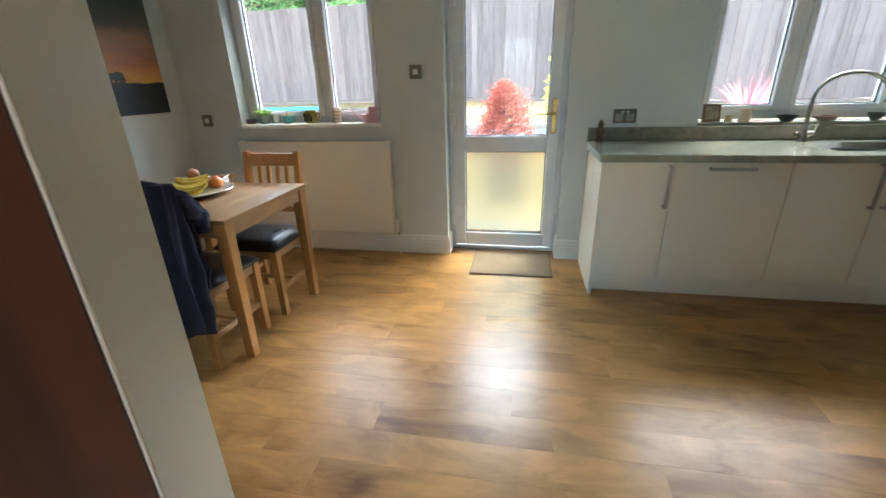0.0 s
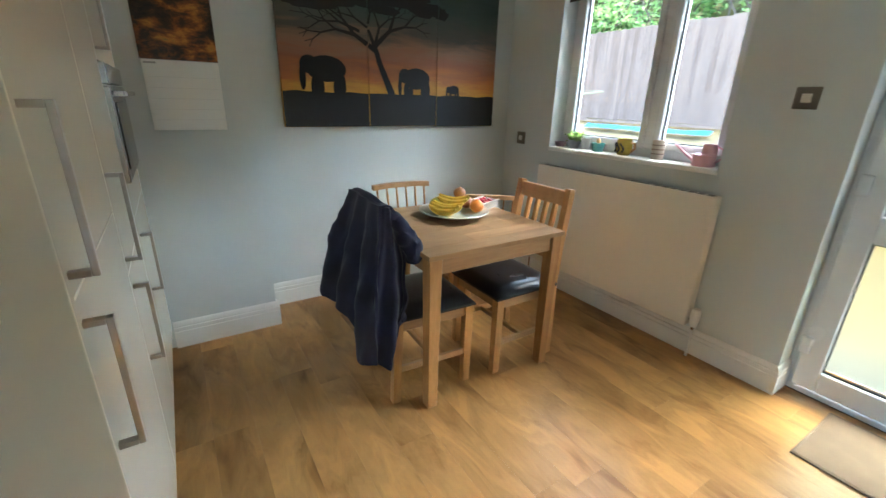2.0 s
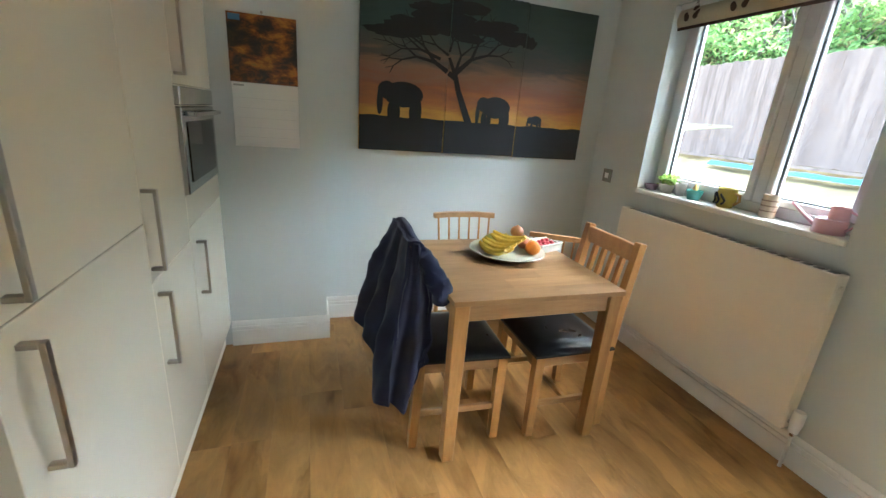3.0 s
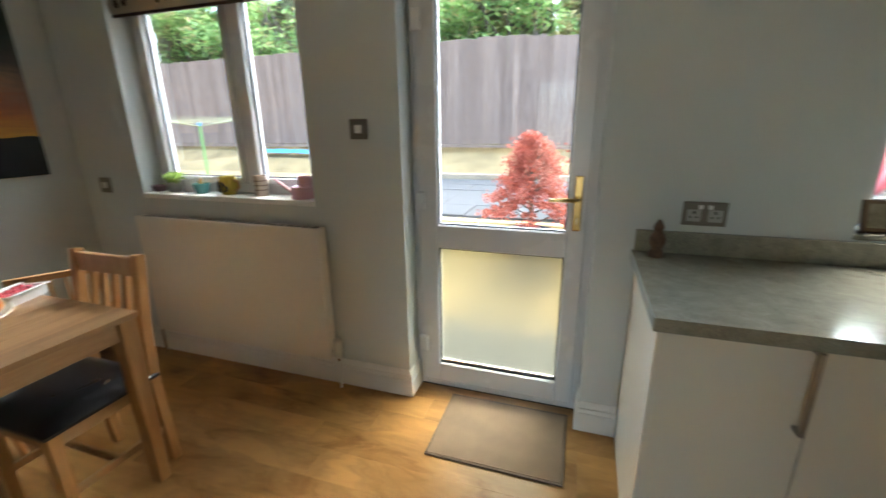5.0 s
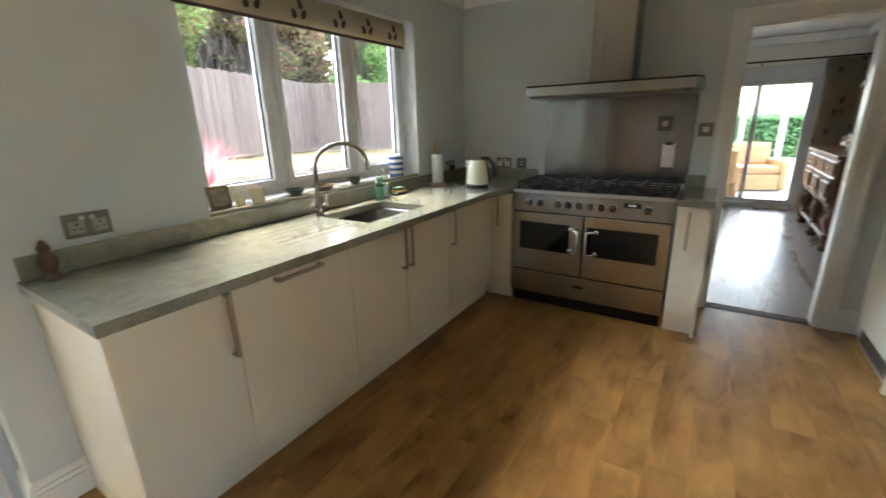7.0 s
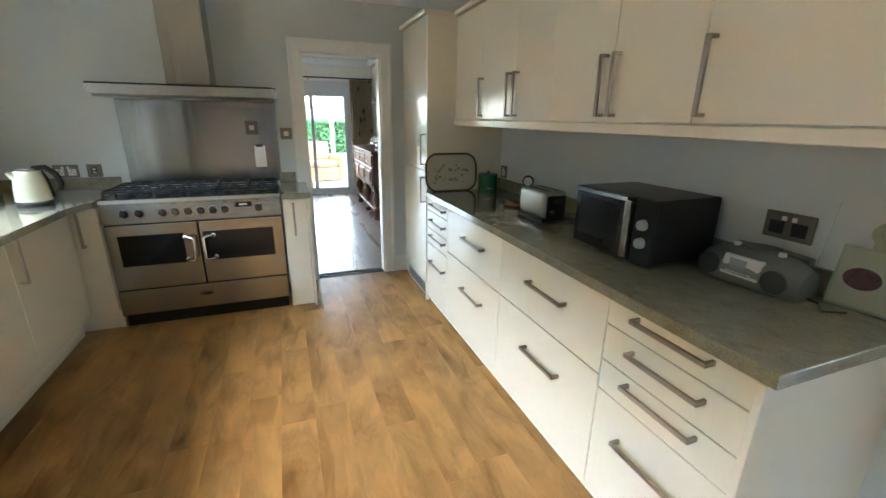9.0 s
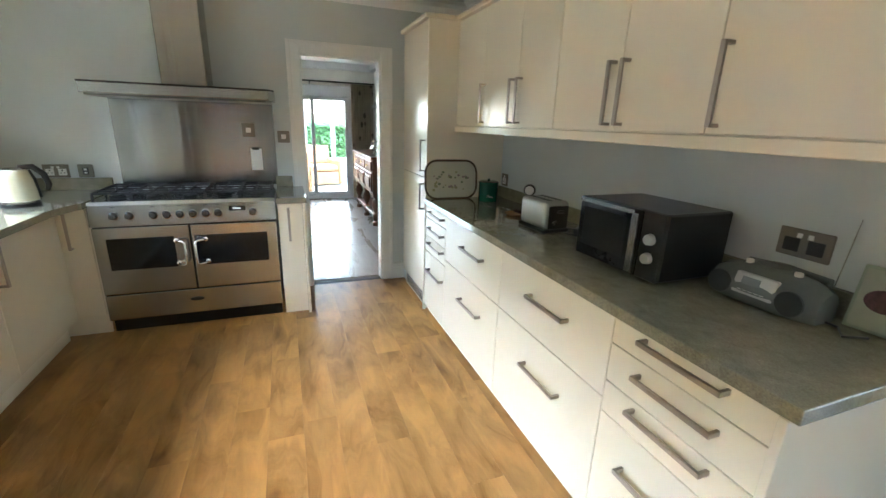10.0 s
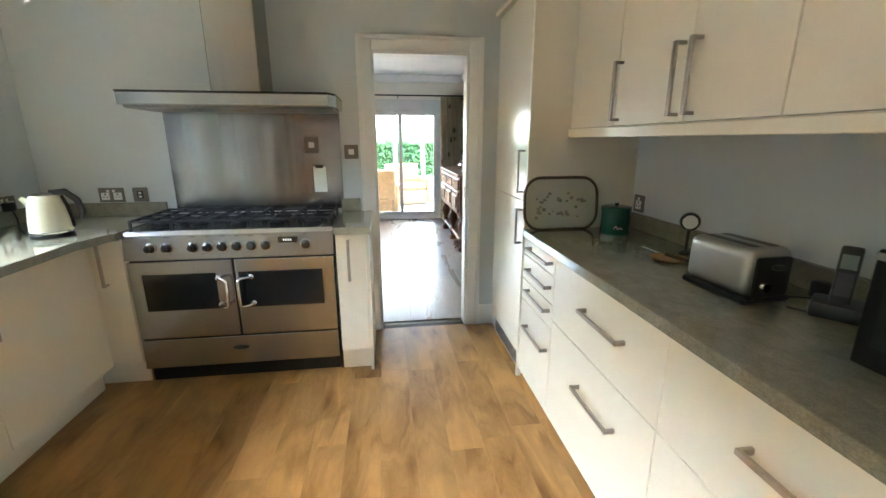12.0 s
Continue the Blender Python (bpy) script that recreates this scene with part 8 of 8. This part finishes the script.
def sideboard():
    th = thing("sideboard", "dark carved oak sideboard with bulbous turned legs", "sideboard", (6.7, 0.78, 0))
    x0, x1, y0, y1 = 5.93, 7.5, 0.52, 1.02
    part("carcass", box(x0, x1, y0, y1, 0.46, 0.95, 0.006), CARVED, th)
    part("top", box(x0 - 0.03, x1 + 0.03, y0 - 0.01, y1 + 0.03, 0.951, 0.985, 0.01, seg=2), CARVED, th)
    part("gallery", box(x0, x1, y0, y0 + 0.03, 0.986, 1.10, 0.006), CARVED, th)
    part("lower_shelf", box(x0 + 0.03, x1 - 0.03, y0 + 0.02, y1 - 0.02, 0.12, 0.16, 0.006), CARVED, th)
    for k in range(3):
        a = x0 + 0.04 + k * 0.5
        d = part("cupboard_door", box(a, a + 0.47, y1, y1 + 0.02, 0.50, 0.76, 0.008), CARVED, th)
        part("moulding", box(a + 0.06, a + 0.41, y1 + 0.02, y1 + 0.034, 0.55, 0.71, 0.01), CARVED, d)
        d = part("drawer", box(a, a + 0.47, y1, y1 + 0.02, 0.78, 0.92, 0.008), CARVED, th)
        part("drop_handle", tube([(a + 0.2, y1 + 0.02, 0.86), (a + 0.2, y1 + 0.04, 0.845), (a + 0.235, y1 + 0.045, 0.83), (a + 0.27, y1 + 0.04, 0.845), (a + 0.27, y1 + 0.02, 0.86)], 0.005, 8), BRASS, d, "brass drop handle", True)
    for lx in (x0 + 0.06, (x0 + x1) / 2, x1 - 0.06):
        for ly in (y0 + 0.06, y1 - 0.05):
            part("leg", lathe([(0.045, 0), (0.05, 0.05), (0.03, 0.07), (0.045, 0.10), (0.045, 0.17), (0.022, 0.19), (0.04, 0.24), (0.062, 0.30), (0.05, 0.36), (0.025, 0.40), (0.04, 0.43), (0.045, 0.46)], (lx, ly, 0), 16), CARVED, th, smooth=True)
    for k, xx in enumerate((6.0, 6.13, 6.3, 6.5)):
        th2 = thing("silver_ornament", "small bright silver ornament on the sideboard", "ornament", (xx, 0.86, 0.985), "silver ornaments on the sideboard")
        h = (0.16, 0.11, 0.2, 0.12)[k]
        part("vessel", lathe([(0.035, 0.9855), (0.015, 1.0), (0.015, 0.985 + h * 0.35), (0.05, 0.985 + h * 0.6), (0.042, 0.985 + h * 0.85), (0.05, 0.985 + h)], (xx, 0.88, 0), 16), CHROME, th2, smooth=True)
        part("handle", tube([(xx, 0.93, 0.985 + h * 0.6), (xx, 0.965, 0.985 + h * 0.75), (xx, 0.93, 0.985 + h * 0.92)], 0.006, 6), CHROME, th2, smooth=True)


sideboard()
wl = thing("wall_lamp", "wall lamp with a white glass shade, unlit", "lamp", (7.1, RY0, 1.7))
part("bracket", lathe([(0.05, 0.0005), (0.045, 0.02), (0.0005, 0.022)], (7.1, RY0, 1.78), 18, axis="Y"), BRASS, wl, "brass wall plate", True)
part("arm", tube([(7.1, RY0 + 0.02, 1.78), (7.1, RY0 + 0.14, 1.82), (7.1, RY0 + 0.2, 1.76)], 0.008, 8), BRASS, wl, "brass arm", True)
part("shade", lathe([(0.03, 1.76), (0.06, 1.73), (0.09, 1.68), (0.095, 1.66), (0.085, 1.665), (0.05, 1.725)], (7.1, RY0 + 0.2, 0), 22, cap=False), surface("opal_glass", (0.8, 0.8, 0.76), 0.2, bump=0), wl, "white glass shade", True)

# ---- conservatory beyond the patio door ----
CX = 11.6
single("conservatory_floor", box(RX1 + 0.2, CX + 0.2, -0.5, 4.8, -0.12, -0.01), surface("pale_tile", (0.40, 0.39, 0.37), 0.4, var=0.05), "pale tiled conservatory floor", "floor", kind="structure")
co = thing("conservatory", "white framed conservatory with low walls", "conservatory", (10, 2, 0), kind="structure")
part("dwarf_wall", box(CX, CX + 0.2, -0.5, 4.8, -0.12, 0.50, 0.005), UPVC, co)
part("dwarf_wall", box(RX1 + 0.2, CX, -0.6, -0.5, -0.12, 0.50, 0.005), UPVC, co)
part("eaves_beam", box(CX, CX + 0.12, -0.5, 4.8, 1.98, 2.12, 0.005), UPVC, co)
part("transom", box(CX + 0.02, CX + 0.09, -0.5, 4.8, 1.62, 1.68, 0.004), UPVC, co)
for k in range(8):
    y = -0.5 + 0.7 * k
    part("post", box(CX, CX + 0.1, y, y + 0.09, 0.50, 1.98, 0.004), UPVC, co)
for k in range(6):
    x = RX1 + 0.3 + 0.62 * k
    part("post", box(x, x + 0.07, -0.59, -0.51, 0.50, 2.05, 0.004), UPVC, co)
for k in range(5):
    y = 0.2 + 0.95 * k
    part("rafter", tube([(RX1 + 0.2, y, 2.75), (CX + 0.05, y, 2.12)], 0.03, square=True), UPVC, co)

roof_sheet, _rt, _rb = nodes_of("milky_roof_sheet")
_rb.inputs["Base Color"].default_value, _rb.inputs["Roughness"].default_value = (0.85, 0.86, 0.87, 1), 0.4
_tr = _rt.nodes.new("ShaderNodeBsdfTranslucent")
_tr.inputs[0].default_value = (0.6, 0.61, 0.62, 1)
_mx = _rt.nodes.new("ShaderNodeMixShader")
_mx.inputs[0].default_value = 0.7
_rt.links.new(_rb.outputs[0], _mx.inputs[1])
_rt.links.new(_tr.outputs[0], _mx.inputs[2])
_rt.links.new(_mx.outputs[0], _rt.nodes["Material Output"].inputs[0])
for k in range(6):
    y0, y1 = (-0.6, 0.17, 1.12, 2.07, 3.02, 3.97)[k], (0.165, 1.115, 2.065, 3.015, 3.965, 4.9)[k]
    bm = bmesh.new()
    lo = [bm.verts.new(p) for p in ((RX1 + 0.2, y0, 2.80), (CX + 0.12, y0, 2.17), (CX + 0.12, y1, 2.17), (RX1 + 0.2, y1, 2.80))]
    bm.faces.new(lo)
    bmesh.ops.solidify(bm, geom=bm.faces[:], thickness=0.016)
    part("roof_sheet", bm, roof_sheet, co, "milky plastic roof sheet")


def armchair(label, at, yaw):
    th = thing("armchair", label, "armchair", (0, 0, 0), "conservatory armchairs")
    cane = surface("honey_cane", (0.50, 0.30, 0.13), 0.5, var=0.2, scale=30, grain=80, bump=0.5)
    pad = surface("orange_cushion", (0.62, 0.27, 0.13), 0.85, var=0.1, scale=6, grain=140, bump=0.3)
    part("base", box(-0.34, 0.34, -0.34, 0.34, 0.02, 0.32, 0.03, seg=2), cane, th)
    for s in (-1, 1):
        part("arm", box(s * 0.40 - 0.06, s * 0.40 + 0.06, -0.36, 0.36, 0.02, 0.58, 0.05, seg=3), cane, th, smooth=True)
    part("back", turned(box(-0.40, 0.40, -0.06, 0.06, 0.3, 0.88, 0.05, seg=3), Matrix.Translation((0, 0.36, 0)) @ Matrix.Rotation(radians(-10), 4, "X")), cane, th, smooth=True)
    part("seat_cushion", box(-0.32, 0.32, -0.34, 0.28, 0.325, 0.46, 0.05, seg=3), pad, th, "orange seat cushion", True)
    part("back_cushion", turned(box(-0.31, 0.31, -0.07, 0.05, 0.45, 0.85, 0.05, seg=3), Matrix.Translation((0, 0.26, 0)) @ Matrix.Rotation(radians(-12), 4, "X")), pad, th, "orange back cushion", True)
    th.matrix_basis = pose(*at, 0, 0, yaw)
    return th


a1 = armchair("honey cane armchair with orange cushions", (9.35, 2.12, -0.01), 90)
a2 = copy_thing(a1, pose(10.5, 1.40, -0.01, 0, 0, -75))
hg = thing("clipped_hedge", "tall clipped green hedge beyond the conservatory", "hedge", (14.6, 1.5, -0.2))
rnd = random.Random(40)
# solid block, not stems; its near-black green paints the shade behind the leaves
part("stems", box(14.4, 15.2, -6, 9, -0.2, 1.30), surface("hedge_core_shade", (0.02, 0.05, 0.012), 0.9, var=0.3, scale=9, grain=30, bump=0.9), hg)
v_, f_ = leaves(14000, lambda r: (Vector((14.36 + r.gauss(0, 0.05) + (0.4 if r.random() < 0.3 else 0), r.uniform(-6, 9), r.uniform(-0.2, 1.35) if r.random() < 0.8 else 1.35 + r.gauss(0, 0.05))), None), 0.06, rnd)
raw_part("leaves", v_, f_, leaf_mat("bright_hedge_leaf", (0.10, 0.25, 0.09), (0.22, 0.40, 0.18)), hg)


# ---- floor ----
sub = box(XW - 0.25, XE + 0.12, YR - 0.12, 4.30, -0.10, -0.016)
box(-0.62, 0.62, -1.3, YR - 0.12, -0.10, -0.016, bm=sub)
floor = single("floor", sub, surface("dark_subfloor", (0.06, 0.04, 0.025), 0.7), "oak plank floor with knots and a satin sheen", "floor", kind="structure")


def plank_floor(parent, x0, x1, y0, y1, w, lengths, mat, seed, skip=None):
    rnd = random.Random(seed)
    cache = {}
    base = PLACE[parent.name]
    y = y0
    while y < y1 - 0.005:
        ww = min(w, y1 - y)
        x = x0 - rnd.random() * 1.2
        while x < x1:
            ln = rnd.choice(lengths)
            a, b = max(x, x0), min(x + ln, x1)
            x += ln
            if b - a < 0.02 or (skip and skip(a, b, y, y + ww)):
                continue
            key = (round(b - a, 3), round(ww, 3))
            if key not in cache:
                bm = box(-(b - a) / 2, (b - a) / 2, -ww / 2, ww / 2, -0.0155, 0)
                bmesh.ops.bevel(bm, geom=[e for e in bm.edges if all(v.co.z > -0.001 for v in e.verts)], offset=0.0005, segments=1, affect="EDGES")
                cache[key] = mesh_of(bm, "plank", mat)
            p = new("plank", cache[key])
            p.parent = parent
            p.location = Vector(((a + b) / 2, y + ww / 2, 0)) - base
        y += w


plank_floor(floor, XW, XE - 0.0, YR, 4.20, 0.16, [0.72, 0.96, 1.2, 1.5], OAKFLOOR, 5)
plank_floor(floor2, RX0, RX1 + 0.02, RY0, RY1, 0.192, [1.22, 1.83], wood("grey_brown_plank", (0.32, 0.27, 0.225), (0.22, 0.18, 0.148), 0.28, "X", False, 1.0), 9)
